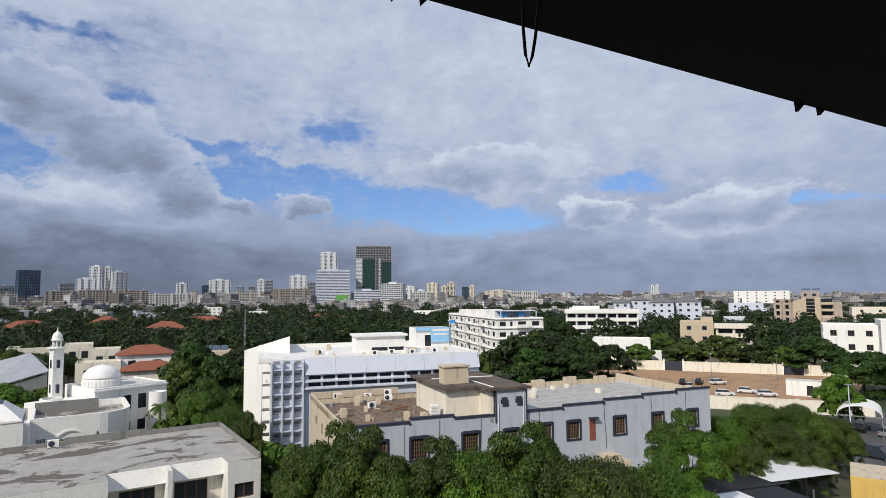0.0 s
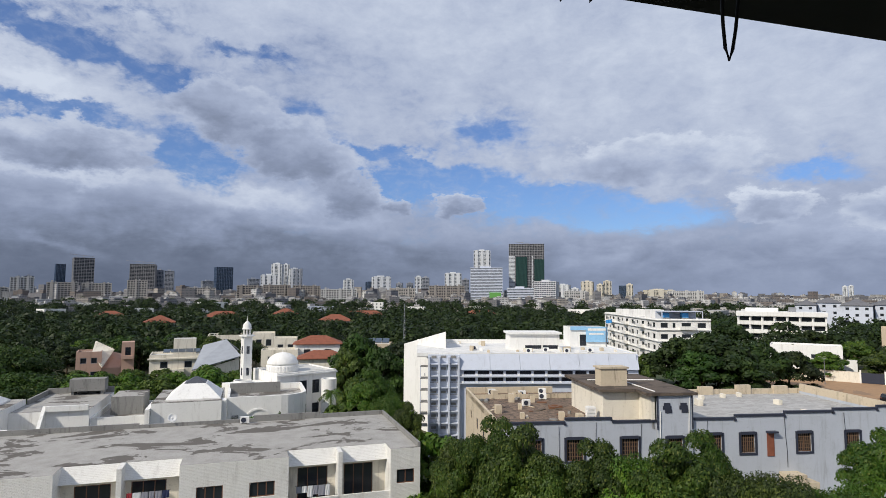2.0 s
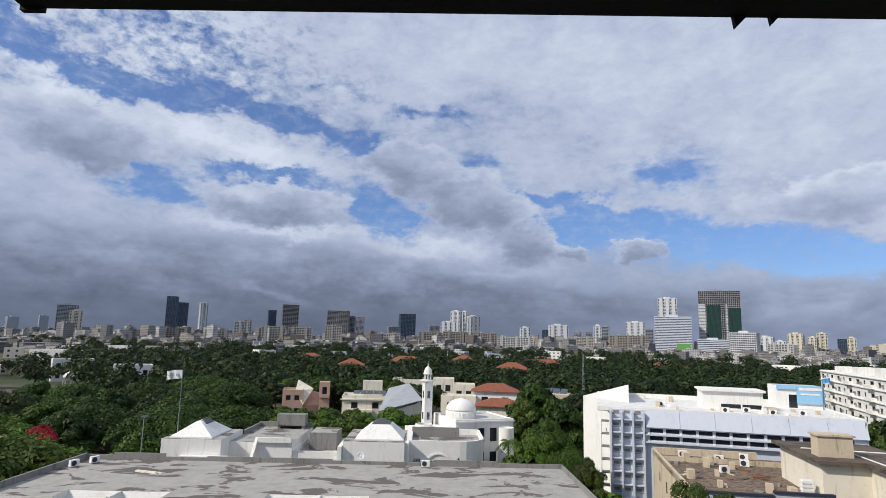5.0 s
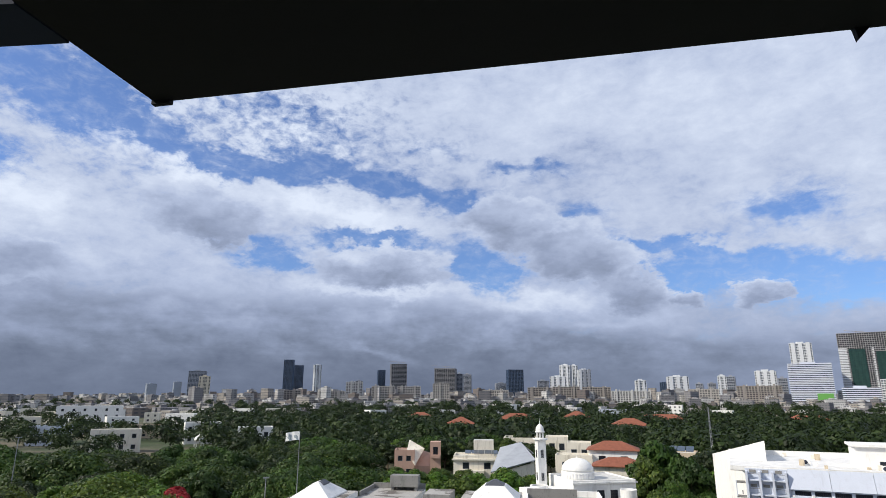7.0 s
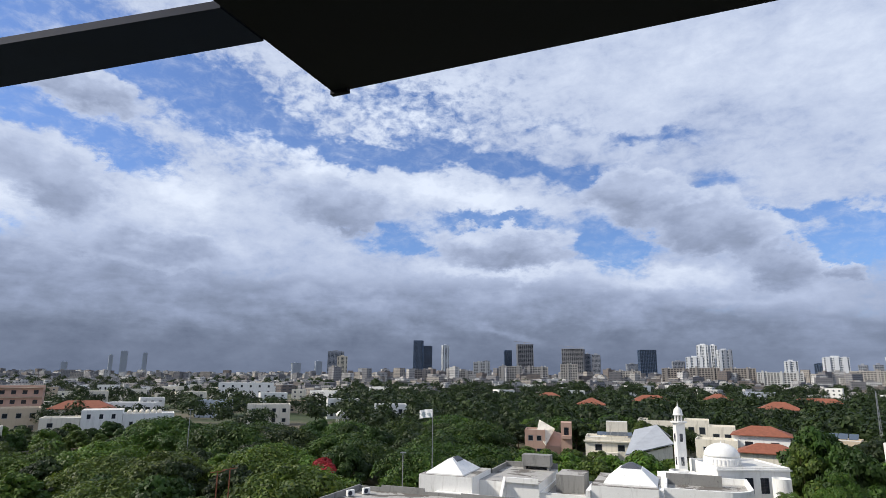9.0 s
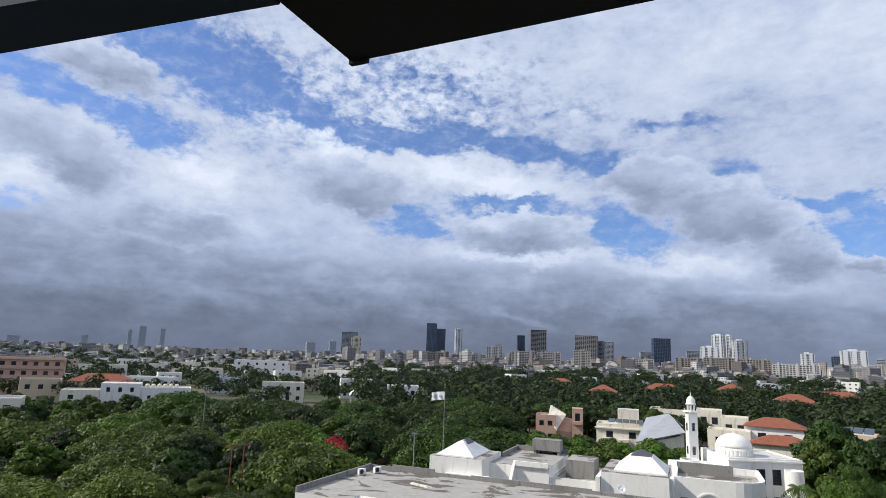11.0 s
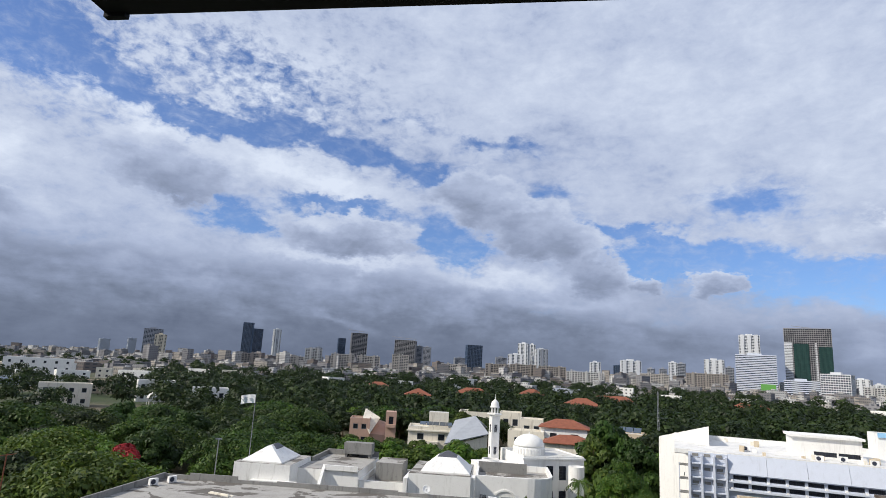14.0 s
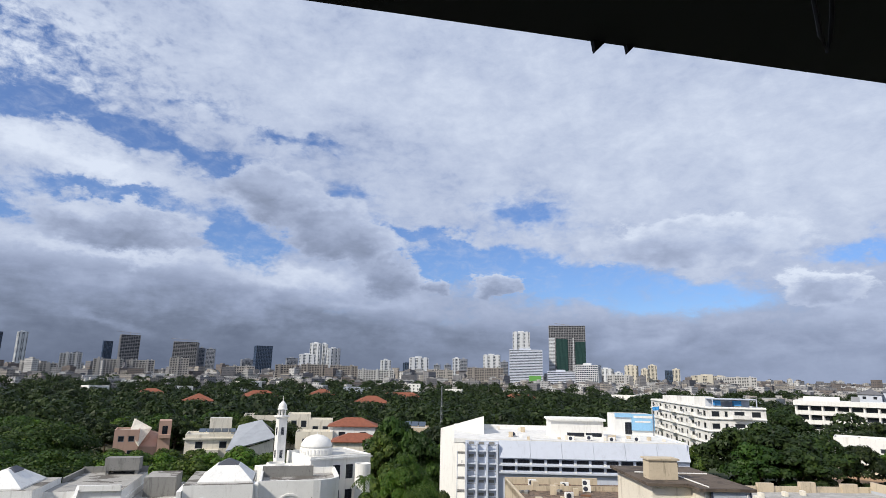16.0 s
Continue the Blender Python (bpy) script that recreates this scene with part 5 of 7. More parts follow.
# ---- woods farther off: one joined sheet of crowns ----
def far_woods():
    r = np.random.default_rng(8)
    tpl = []
    for j in range(5):
        puffs = [(2.7 * math.cos(q), 2.7 * math.sin(q), 5.4 + r.normal() * 0.7, 2.3 + 0.6 * r.random()) for q in np.arange(6) * 1.05 + r.random()]
        puffs += [(1.4 * math.cos(q), 1.4 * math.sin(q), 7.6 + r.normal() * 0.5, 2.2 + 0.5 * r.random()) for q in np.arange(3) * 2.1 + r.random()]
        tpl.append(leaf_cloud(r, puffs, 330, 0.54, 0.85, 0.88, 0.8, 0.2)[0])
    spots = []
    for az0, az1, d0, d1, n in ((-2, 62, 215, 300, 330), (-8, 62, 290, 520, 1250), (-8, 62, 520, 760, 420), (62, 106, 250, 520, 230), (62, 106, 520, 1500, 230), (-50, -8, 235, 480, 560), (-50, -8, 480, 900, 380), (10, 62, 760, 1150, 420), (70, 106, 1500, 3200, 420)):
        az = az0 + (az1 - az0) * r.random(n)
        d = np.sqrt(d0 * d0 + (d1 * d1 - d0 * d0) * r.random(n))
        spots += list(zip(az, d))
    vs = []
    for az, d in spots:
        x, y = polar(az, d)
        if any(abs(az - a) < w and abs(d - c) < g for a, w, c, g in CLEARINGS):
            continue
        t = tpl[int(r.integers(5))]
        a, s = r.random() * 6.28, r.uniform(0.7, 1.0) * (1.45 if r.random() < 0.4 else 1.0) * (1 if d < 700 else 1.2)
        ca, sa = math.cos(a) * s, math.sin(a) * s
        vs.append(np.stack([t[:, 0] * ca - t[:, 1] * sa + x, t[:, 0] * sa + t[:, 1] * ca + y, t[:, 2] * s * r.uniform(0.85, 1.1)], 1))
    v = np.concatenate(vs)
    f = np.arange(len(v)).reshape(-1, 3)
    me = bpy.data.meshes.new("far_woods")
    me.vertices.add(len(v)), me.loops.add(f.size), me.polygons.add(len(f))
    me.vertices.foreach_set("co", v.astype(np.float32).ravel())
    me.loops.foreach_set("vertex_index", f.astype(np.int32).ravel())
    me.polygons.foreach_set("loop_start", np.arange(0, f.size, 3, dtype=np.int32))
    me.update(calc_edges=True)
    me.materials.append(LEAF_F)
    tagged(new("far_woods", me), "tree crowns between the distant houses, cloud shade painted into their green", "trees", kind="stuff")


# heading, half width, distance, half depth
CLEARINGS = ((82, 5.5, 235, 30), (28, 5, 215, 22), (21.5, 2.5, 214, 14), (0, 3, 250, 40), (-15, 5, 300, 26), (-24.5, 3, 260, 20), (-19.7, 4.4, 420, 30), (-31.8, 3.5, 420, 35), (-34.5, 3, 230, 15), (81, 4.5, 215, 35))
far_woods()

# ---- the skyline ----
def band_stuff(name, color, win, floor=3.4, bay=3.2):
    """Wall with rows of small windows, for walls a kilometre off and more."""
    m, k = material(name)
    p = here(k)
    sep = k.t.nodes.new("ShaderNodeSeparateXYZ")
    k.put(sep.inputs[0], p)
    fz = k.m("FRACT", k.m("DIVIDE", sep.outputs[2], floor))
    fx = k.m("FRACT", k.m("DIVIDE", k.m("ADD", sep.outputs[0], k.m("MULTIPLY", sep.outputs[1], 0.83)), bay))
    hole = k.m("MULTIPLY", k.m("MULTIPLY", k.ramp(fz, 0.3, 0.34), k.ramp(fz, 0.78, 0.74)), k.m("MULTIPLY", k.ramp(fx, 0.2, 0.24), k.ramp(fx, 0.8, 0.76)))
    geo = k.t.nodes.new("ShaderNodeNewGeometry")
    up = k.t.nodes.new("ShaderNodeSeparateXYZ")
    k.put(up.inputs[0], geo.outputs["Normal"])
    side = k.ramp(k.m("ABSOLUTE", up.outputs[2]), 0.7, 0.4)
    isl = geo.outputs["Random Per Island"]
    tone = k.t.nodes.new("ShaderNodeValToRGB")
    k.put(tone.inputs[0], isl)
    r = tone.color_ramp
    r.interpolation = "CONSTANT"
    r.elements[0].position, r.elements[0].color = 0.0, (*color, 1)
    r.elements[1].position, r.elements[1].color = 0.86, (0.17, 0.145, 0.13, 1)
    for q, c in ((0.20, (0.24, 0.24, 0.25)), (0.38, (0.36, 0.33, 0.29)), (0.54, (0.17, 0.17, 0.18)), (0.68, (0.44, 0.43, 0.41))):
        r.elements.new(q).color = (*c, 1)
    grime = k.noise(p, 0.08, 4.0, 0.6)
    c = k.mix(k.ramp(grime, 0.35, 0.7, 0.0, 0.5), tone.outputs[0], (0.16, 0.15, 0.15))
    c = k.mix(k.m("MULTIPLY", k.m("MULTIPLY", hole, side), 0.8), c, win)
    finish(k, c, 0.85)
    return m


CITY = band_stuff("distant_town_walls", (0.55, 0.55, 0.54), (0.06, 0.065, 0.08))


def town():
    r = np.random.default_rng(17)
    vs, n = [], 0
    rows = ((-52, 108, 700, 1100, 520, 5, 11), (-52, 62, 900, 1700, 1500, 7, 20), (-52, 108, 1700, 3000, 1500, 9, 26), (-52, 108, 3000, 4600, 900, 12, 34), (62, 108, 900, 1700, 260, 5, 12), (-52, -8, 480, 900, 150, 6, 12), (14, 62, 1500, 2100, 420, 18, 34), (12, 64, 1250, 1650, 230, 18, 40), (-30, 12, 1500, 2200, 120, 20, 36))
    cube = np.array([(x, y, z) for z in (0, 1) for x, y in ((-.5, -.5), (.5, -.5), (.5, .5), (-.5, .5))], float)
    for az0, az1, d0, d1, count, h0, h1 in rows:
        for _ in range(count):
            az, d = r.uniform(az0, az1), math.sqrt(r.uniform(d0 * d0, d1 * d1))
            x, y = polar(az, d)
            w, l = r.uniform(8, 16) * (1 + d / 5000), r.uniform(8, 22) * (1 + d / 5000)
            h = h0 + (h1 - h0) * r.random() ** 2
            a = radians(az * 0.3 + r.choice((0, 25, 90, 60)) + r.normal() * 4)
            for sx, sy, sz, oz in ((l, w, h, 0), (l * 0.35, w * 0.4, 2.6, h)) if r.random() < 0.5 else ((l, w, h, 0),):
                c = cube * (sx, sy, sz)
                vs.append(np.stack([c[:, 0] * math.cos(a) - c[:, 1] * math.sin(a) + x, c[:, 0] * math.sin(a) + c[:, 1] * math.cos(a) + y, c[:, 2] + oz], 1))
    v = np.concatenate(vs)
    q = np.array(((4, 5, 6, 7), (0, 1, 5, 4), (1, 2, 6, 5), (2, 3, 7, 6), (3, 0, 4, 7)))
    f = (np.arange(len(vs))[:, None, None] * 8 + q[None]).reshape(-1, 4)
    me = bpy.data.meshes.new("distant_town")
    me.from_pydata(v.tolist(), [], f.tolist())
    me.materials.append(CITY)
    tagged(new("distant_town", me), "countless pale low houses of the distant town", "town", kind="stuff")


town()
FARWALL = {
    "white": plaster("distant_white_cladding", (0.62, 0.64, 0.66), (0.4, 0.4, 0.4), 0.3), "grey": plaster("distant_grey_concrete", (0.30, 0.32, 0.36), (0.12, 0.12, 0.12), 0.4),
    "dark": plain("distant_dark_cladding", (0.10, 0.15, 0.24), 0.3), "yellow": plaster("distant_yellow_paint", (0.60, 0.55, 0.44), (0.3, 0.25, 0.2), 0.3),
    "cream": plaster("distant_cream_paint", (0.60, 0.56, 0.47), (0.35, 0.3, 0.25), 0.3), "raw": plaster("distant_raw_concrete", (0.30, 0.30, 0.31), (0.09, 0.09, 0.09), 0.5),
    # "far": air haze mixed into the concrete as a pale blue-grey
    "far": plaster("far_concrete_haze_tint", (0.38, 0.42, 0.48), (0.12, 0.13, 0.16), 0.3), "band": plaster("distant_blue_white", (0.58, 0.62, 0.70), (0.4, 0.4, 0.4), 0.3),
}
FARGLASS = glass("distant_glass", (0.05, 0.07, 0.10), 0.15)
# near-black core colour: paints the shade inside open floors and verandas
FARDARK = plain("distant_painted_floor_shade", (0.03, 0.035, 0.045), 0.8)


def high_rise(az, d, w, h, style, seed):
    """A high-rise: core glazed, walled or painted dark as shade by style, floor bands, piers, a parapet and plant on
    the roof.
    """
    r = random.Random(seed)
    x, y = polar(az, d)
    turn = az + r.uniform(-14, 14) * (style not in ("tower", "band"))
    name = {"white": "pale high-rise flats with rows of windows", "grey": "grey concrete high-rise block", "dark": "dark glass office tower", "yellow": "pale yellow apartment tower", "cream": "cream apartment tower block", "raw": "unfinished concrete tower frame", "far": "tower far across the town, haze painted into its colour", "band": "white office block with long window bands", "mixed": "white and dark banded apartment tower", "frame": "white building with an open square frame", "tower": "tall unfinished tower wrapped in green netting"}[style]
    ob = thing("tower_block", name, "tower", pose(x, y, 0, 0, 0, turn), "towers of the skyline")
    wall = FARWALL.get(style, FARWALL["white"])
    dp = w * r.uniform(0.6, 0.9)
    fl = 3.9 if style not in ("frame", "tower") else 4.4
    n = max(3, int(h / fl))
    raw = style == "raw"
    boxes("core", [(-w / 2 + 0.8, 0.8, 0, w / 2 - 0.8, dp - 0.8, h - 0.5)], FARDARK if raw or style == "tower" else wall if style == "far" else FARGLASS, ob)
    thick = {"dark": 0.5, "raw": 1.1, "band": 2.3, "tower": 1.0}.get(style, 1.7)
    bm = bmesh.new()
    box(bm, -w / 2, 0, -thick, w / 2, dp, 0)
    band = mesh_of("floor_band", bm, wall if style != "tower" else FARWALL["raw"])
    for i in range(1, n + 1):
        part("floor_band", band, None, ob).location = (0, 0, h * i / n)
    if style != "band":
        m, m2 = max(3, int(w / (4.2 if not raw else 6))), max(2, int(dp / 5))
        stuff = wall if style != "tower" else FARWALL["raw"]
        bm = bmesh.new()
        box(bm, 0, -0.25, 0, 0.9 if style != "dark" else 0.5, 0.6, h)
        pier = mesh_of("pier", bm, stuff)
        for i in range(m + 1):
            part("pier", pier, None, ob).location = (-w / 2 + (w - 0.9) * i / m, 0, 0)
        bm = bmesh.new()
        box(bm, 0, 0, 0, 0.85, 1.0, h)
        pier = mesh_of("pier", bm, stuff)
        for i in range(1, m2 + 1):
            for sx in (-w / 2 - 0.25, w / 2 - 0.6):
                part("pier", pier, None, ob).location = (sx, dp * i / m2 - 1.0, 0)
    if style in ("white", "cream", "yellow", "mixed"):
        k = 2 if w < 34 else 3
        for i in range(k):
            px = -w / 2 + w * (i + 0.5) / k
            boxes("bay", [(px - w * 0.09, -1.6, 0, px + w * 0.09, 0.3, h + 1.5)], FARWALL["grey"] if style == "mixed" and i else wall, ob)
    if style == "tower":
        for a, b, z0, z1, mat in ((-0.30, 0.02, 0.06, 0.78, GREEN_NET), (0.22, 0.5, 0.10, 0.74, GREEN_NET), (-0.5, -0.33, 0.0, 0.8, FARWALL["white"]), (0.15, 0.19, 0.0, 0.8, FARWALL["white"])):
            bm = bmesh.new()
            c = 10
            cols = [[bm.verts.new((w * (a + (b - a) * i / c), -1.0 - 0.5 * math.sin(i * 1.7 + j), h * (z0 + (z1 - z0) * j / 8))) for j in range(9)] for i in range(c + 1)]
            if mat is GREEN_NET:
                for p, q in zip(cols, cols[1:]):
                    for j in range(8):
                        bm.faces.new((p[j], q[j], q[j + 1], p[j + 1]))
                net = part("netting", bm, mat, ob, "green builder's netting")
                net.modifiers.new("thick", "SOLIDIFY").thickness = 0.2
            else:
                bm.free()
                bm = bmesh.new()
                for i in range(n):
                    z = h * z0 + h * (z1 - z0) * i / n
                    box(bm, w * a, -1.3, z, w * b, 0.2, z + 2.4)
                part("cladding", bm, mat, ob)
        bm = bmesh.new()
        tube(bm, [(-w * 0.1, dp / 2, h), (-w * 0.1, dp / 2, h + 7)], 0.8, 6)
        tube(bm, [(w * 0.06, dp / 2, h + 4), (-w * 0.34, dp / 2, h + 9)], 0.6, 6)
        part("crane", bm, FARWALL["raw"], ob)
    if raw:
        bm = bmesh.new()
        for i in range(9):
            px = -w / 2 + w * (i + 0.3) / 9
            tube(bm, [(px, dp / 2, h), (px, dp / 2, h + r.uniform(1.5, 4))], 0.35, 5)
        part("starter_bars", bm, FARWALL["raw"], ob)
        bm = bmesh.new()
        tube(bm, [(0, dp / 2, h), (0, dp / 2, h + 8)], 0.7, 6)
        tube(bm, [(w * 0.5, dp / 2, h + 5), (-w * 0.7, dp / 2, h + 10)], 0.5, 6)
        part("crane", bm, FARWALL["raw"], ob)
    elif style not in ("tower", "dark"):
        boxes("plant_room", [(-w * 0.2, dp * 0.3, h, w * 0.15, dp * 0.7, h + 4)], wall, ob)


SKYLINE = (
    (63.83, 2100, 50, 98, 'grey'),
    (63.12, 1950, 31, 77, 'yellow'),
    (56.07, 2200, 33, 145, 'dark'),
    (55.1, 2250, 34, 128, 'dark'),
    (53.38, 2600, 29, 147, 'white'),
    (47.47, 2500, 30, 124, 'dark'),
    (45.86, 1900, 49, 119, 'raw'),
    (41.56, 1950, 67, 108, 'raw'),
    (40.22, 2000, 21, 93, 'grey'),
    (39.45, 2050, 26, 93, 'grey'),
    (34.85, 1800, 46, 98, 'dark'),
    (32.33, 2100, 37, 73, 'grey'),
    (31.0, 1700, 44, 74, 'white'),
    (30.36, 1800, 30, 110, 'white'),
    (29.52, 1850, 20, 111, 'white'),
    (28.56, 1750, 35, 94, 'mixed'),
    (23.67, 1600, 25, 61, 'white'),
    (21.72, 1700, 24, 58, 'dark'),
    (20.56, 1650, 50, 71, 'white'),
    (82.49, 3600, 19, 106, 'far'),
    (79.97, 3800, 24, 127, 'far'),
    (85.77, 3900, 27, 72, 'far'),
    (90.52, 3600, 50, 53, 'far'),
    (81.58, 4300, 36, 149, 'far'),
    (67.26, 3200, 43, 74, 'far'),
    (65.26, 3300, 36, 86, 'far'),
    (49.57, 2300, 26, 76, 'grey'),
    (50.34, 2400, 34, 73, 'grey'),
    (36.2, 2300, 42, 68, 'grey'),
    (21.59, 1700, 20, 59, 'dark'),
    (17.04, 1700, 21, 73, 'white'),
    (16.37, 1750, 20, 73, 'grey'),
    (13.72, 1700, 47, 84, 'white'),
    (10.92, 1750, 49, 153, 'white'),
    (10.5, 1550, 84, 94, 'band'),
    (6.67, 1600, 94, 160, 'tower'),
    (7.26, 1450, 64, 40, 'band'),
    (4.95, 1400, 51, 55, 'frame'),
    (1.08, 1900, 36, 65, 'cream'),
    (-0.1, 1900, 20, 56, 'cream'),
    (-0.8, 1950, 24, 68, 'cream'),
    (-2.13, 2200, 25, 58, 'dark'),
    (-2.76, 2200, 23, 62, 'cream'),
    (-5.46, 2000, 85, 41, 'cream'),
    (2.16, 1900, 25, 44, 'white'),
    (4.28, 1700, 19, 52, 'grey'),
    (18.91, 2000, 20, 60, 'grey'),
    (-19.39, 2600, 15, 60, 'white'),
    (-19.78, 2600, 15, 62, 'white'),
    (3.32, 1900, 41, 55, 'white'),
    (17.84, 1900, 20, 59, 'grey'),
    (12.49, 1800, 21, 69, 'grey'),
)
for i, row in enumerate(SKYLINE):
    high_rise(*row, 100 + i)

RANGEWALL = {
    "brown": plaster("distant_brown_render", (0.30, 0.275, 0.25), (0.14, 0.13, 0.12), 0.6), "stone": plaster("distant_stone_render", (0.42, 0.40, 0.37), (0.2, 0.19, 0.18), 0.5),
    "pale": plaster("distant_pale_render", (0.50, 0.50, 0.49), (0.35, 0.33, 0.3), 0.4),
}


def flats(az, d, w, h, kind, seed):
    """A long slab of flats: floor bands before a core painted dark as veranda shade, piers, stair towers and roof
    tanks.
    """
    r = random.Random(seed)
    ob = thing("apartment_range", {"brown": "long brown range of flats with veranda shade painted dark", "stone": "long grey-brown range of flats with stair towers", "pale": "long pale range of flats below the towers"}[kind], "building", pose(*polar(az + math.degrees(w / 2 / d), d), 0, 0, 0, az), "ranges of flats")
    wall = RANGEWALL[kind]
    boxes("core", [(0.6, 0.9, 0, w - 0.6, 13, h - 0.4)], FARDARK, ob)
    n = max(3, round(h / 3.6))
    bm = bmesh.new()
    box(bm, 0, 0, -1.7, w, 13.6, 0)
    band = mesh_of("floor_band", bm, wall)
    for i in range(1, n + 1):
        part("floor_band", band, None, ob).location = (0, 0, h * i / n)
    m = max(4, round(w / 5.5))
    bm = bmesh.new()
    box(bm, -0.9, -0.2, 0, 0.9, 0.8, h)
    pier = mesh_of("pier", bm, wall)
    for i in range(m + 1):
        part("pier", pier, None, ob).location = (0.9 + (w - 1.8) * i / m, 0, 0)
    for i in range(max(1, round(w / 26))):
        x = w * (i + 0.5) / max(1, round(w / 26)) + r.uniform(-4, 4)
        boxes("stair_tower", [(x - 1.8, -1.4, 0, x + 1.8, 4, h + r.uniform(1.5, 3.5))], wall, ob)
        x += r.uniform(4, 8)
        boxes("roof_tank", [(x - 1.2, 4, h, x + 1.2, 6.5, h + 2.2)], RANGEWALL["pale"], ob)
    return ob


for i, row in enumerate((
    (55.95, 1300, 52, 33.5, "brown"), (52.0, 1320, 54, 32.5, "stone"), (50.0, 1450, 40, 54, "pale"), (47.3, 1300, 50, 42.5, "stone"), (44.9, 1310, 50, 42.0, "stone"), (41.9, 1350, 37, 49, "stone"),
    (30.3, 1300, 56, 42.0, "brown"), (27.6, 1310, 58, 41.0, "brown"), (24.6, 1280, 76, 33.5, "pale"), (32.7, 1330, 52, 40.5, "brown"), (14.3, 1350, 80, 43.5, "brown"), (18.6, 1400, 60, 38, "stone"), (36.8, 1420, 60, 36, "stone"), (2.2, 1500, 50, 34, "pale"), (-7.5, 1700, 90, 36, "pale"),
)):
    flats(*row, 300 + i)
banner = tagged(boxes("banner", [(-12.5, -0.3, 17.0, 12.5, 0.0, 28.5), (-11, 0.0, 0, -10.2, 0.5, 28), (10.2, 0.0, 0, 11, 0.5, 28)], LIME), "bright green hoarding in front of the office blocks", "hoarding")
banner.matrix_world = pose(*polar(9.65, 1290), 0, 0, 0, 9.65)

# ---- houses of the quarter ----
def house(az, d, turn, w, dp, h, mat, roof="flat", rmat=None, floors=2, label="", style="far", extra=None):
    """A house at a heading and distance from the viewer; its front looks along -y of its own frame."""
    ob = thing("house", label, "house", pose(*polar(az, d), 0, 0, 0, turn))
    zs = [h * (i + 0.3) / floors for i in range(floors)]
    hh = h / floors * 0.42
    n = max(2, int(w / 4.2))
    m = max(1, int(dp / 5))
    if d > 400:
        n, m = min(n, 6 if w > 30 else 3), 1
    holes = dict(front=rows_of(0.5, w - 0.5, n, min(1.8, w / n * 0.5), zs, hh), left=rows_of(0.5, dp - 0.5, m, 1.4, zs, hh), right=rows_of(0.5, dp - 0.5, m, 1.4, zs, hh))
    block(ob, 0, 0, w, dp, 0, h, mat, holes, style, rmat if roof == "flat" and rmat else ROOF_PALE, 0.6 if roof == "flat" else 0.0)
    if roof == "hip":
        hip("roof", ob, 0, 0, w, dp, h, h + min(w, dp) * 0.28, rmat or RED, 0.0, 0.7)
    return ob


H = house
BROWNISH = plaster("brown_grey_render", (0.40, 0.33, 0.28), (0.2, 0.16, 0.13), 0.6)
# the flats and offices beyond the yard
hotel = thing("white_apartments", "white four-storey apartment building with bracketed balconies", "building", pose(2.7, 287, 0, 0, 0, -77.1))
FL = (1.6, 5.4, 9.2, 13.0)
long_side = [(x, z, w, 1.7) for z in FL for x, w in ((2, 3.0), (9, 1.8), (14, 3.2), (22, 3.0), (29, 1.6), (35, 3.2), (43, 3.0), (50, 1.6), (56, 3.2), (63, 2.2), (69, 2.6))]
block(hotel, 0, 0, 73.8, 18, 0, 15.6, WHITE, dict(front=long_side, right=[(x, z, w, 1.7) for z in FL for x, w in ((1.2, 2.4), (5.2, 1.0), (8.2, 3.2), (13.6, 2.8))]), "far", ROOF_PALE, 0.5)
for z in (4.6, 8.4, 12.2, 15.5):
    boxes("floor_ledge", [(0, -0.5, z, 73.8, -0.003, z + 0.25)], WHITE, hotel)
    boxes("side_ledge", [(73.803, -0.5, z, 74.3, 18, z + 0.25)], WHITE, hotel)
for i, x in enumerate((13.0, 34.0, 55.0)):
    for z in (4.85, 8.65, 12.45):
        boxes("balcony", [(x, -1.5, z, x + 5.4, -0.003, z + 0.25), (x, -1.5, z + 0.25, x + 5.4, -1.3, z + 1.15), (x, -1.3, z + 0.25, x + 0.2, -0.003, z + 1.15), (x + 5.2, -1.3, z + 0.25, x + 5.4, -0.003, z + 1.15)], WHITE, hotel)
    boxes("roof_stair", [(x - 1, 2, 15.6, x + 5, 7, 18.0 + 0.4 * i)], WHITE, hotel)
for z in (4.85, 8.65, 12.45):
    boxes("balcony", [(73.803, 7.4, z, 75.4, 12.4, z + 0.25), (75.2, 7.4, z + 0.25, 75.4, 12.4, z + 1.15), (73.803, 7.4, z + 0.25, 75.2, 7.6, z + 1.15), (73.803, 12.2, z + 0.25, 75.2, 12.4, z + 1.15)], WHITE, hotel)
for i, x in enumerate((6.5, 19.5, 26.0, 41.0, 47.5, 61.5, 67.0)):
    for z in (6.0, 9.8) if i % 2 else (2.4, 13.4):
        boxes("cooling_unit", [(x, -0.6, z, x + 0.9, -0.003, z + 0.7)], STEEL, hotel)
for x, y, mat in ((58, 12.0, BLUE), (63, 9.0, STEEL), (69, 3.0, BLUE), (69, 9.5, BLUE)):
    boxes("roof_tank", [(x, y, 16.4, x + 1.9, y + 2.2, 18.0)], mat, hotel, "bright blue roof tank" if mat is BLUE else "")
    boxes("tank_stand", [(x, y, 15.6, x + 1.9, y + 2.2, 16.397)], CONCRETE, hotel)
boxes("roof_wall", [(66, 2, 15.6, 66.25, 16, 18.6), (66.25, 2, 18.35, 72.5, 16, 18.6), (72.25, 2, 15.6, 72.5, 2.3, 18.35), (72.25, 15.7, 15.6, 72.5, 16, 18.35)], PALE, hotel)

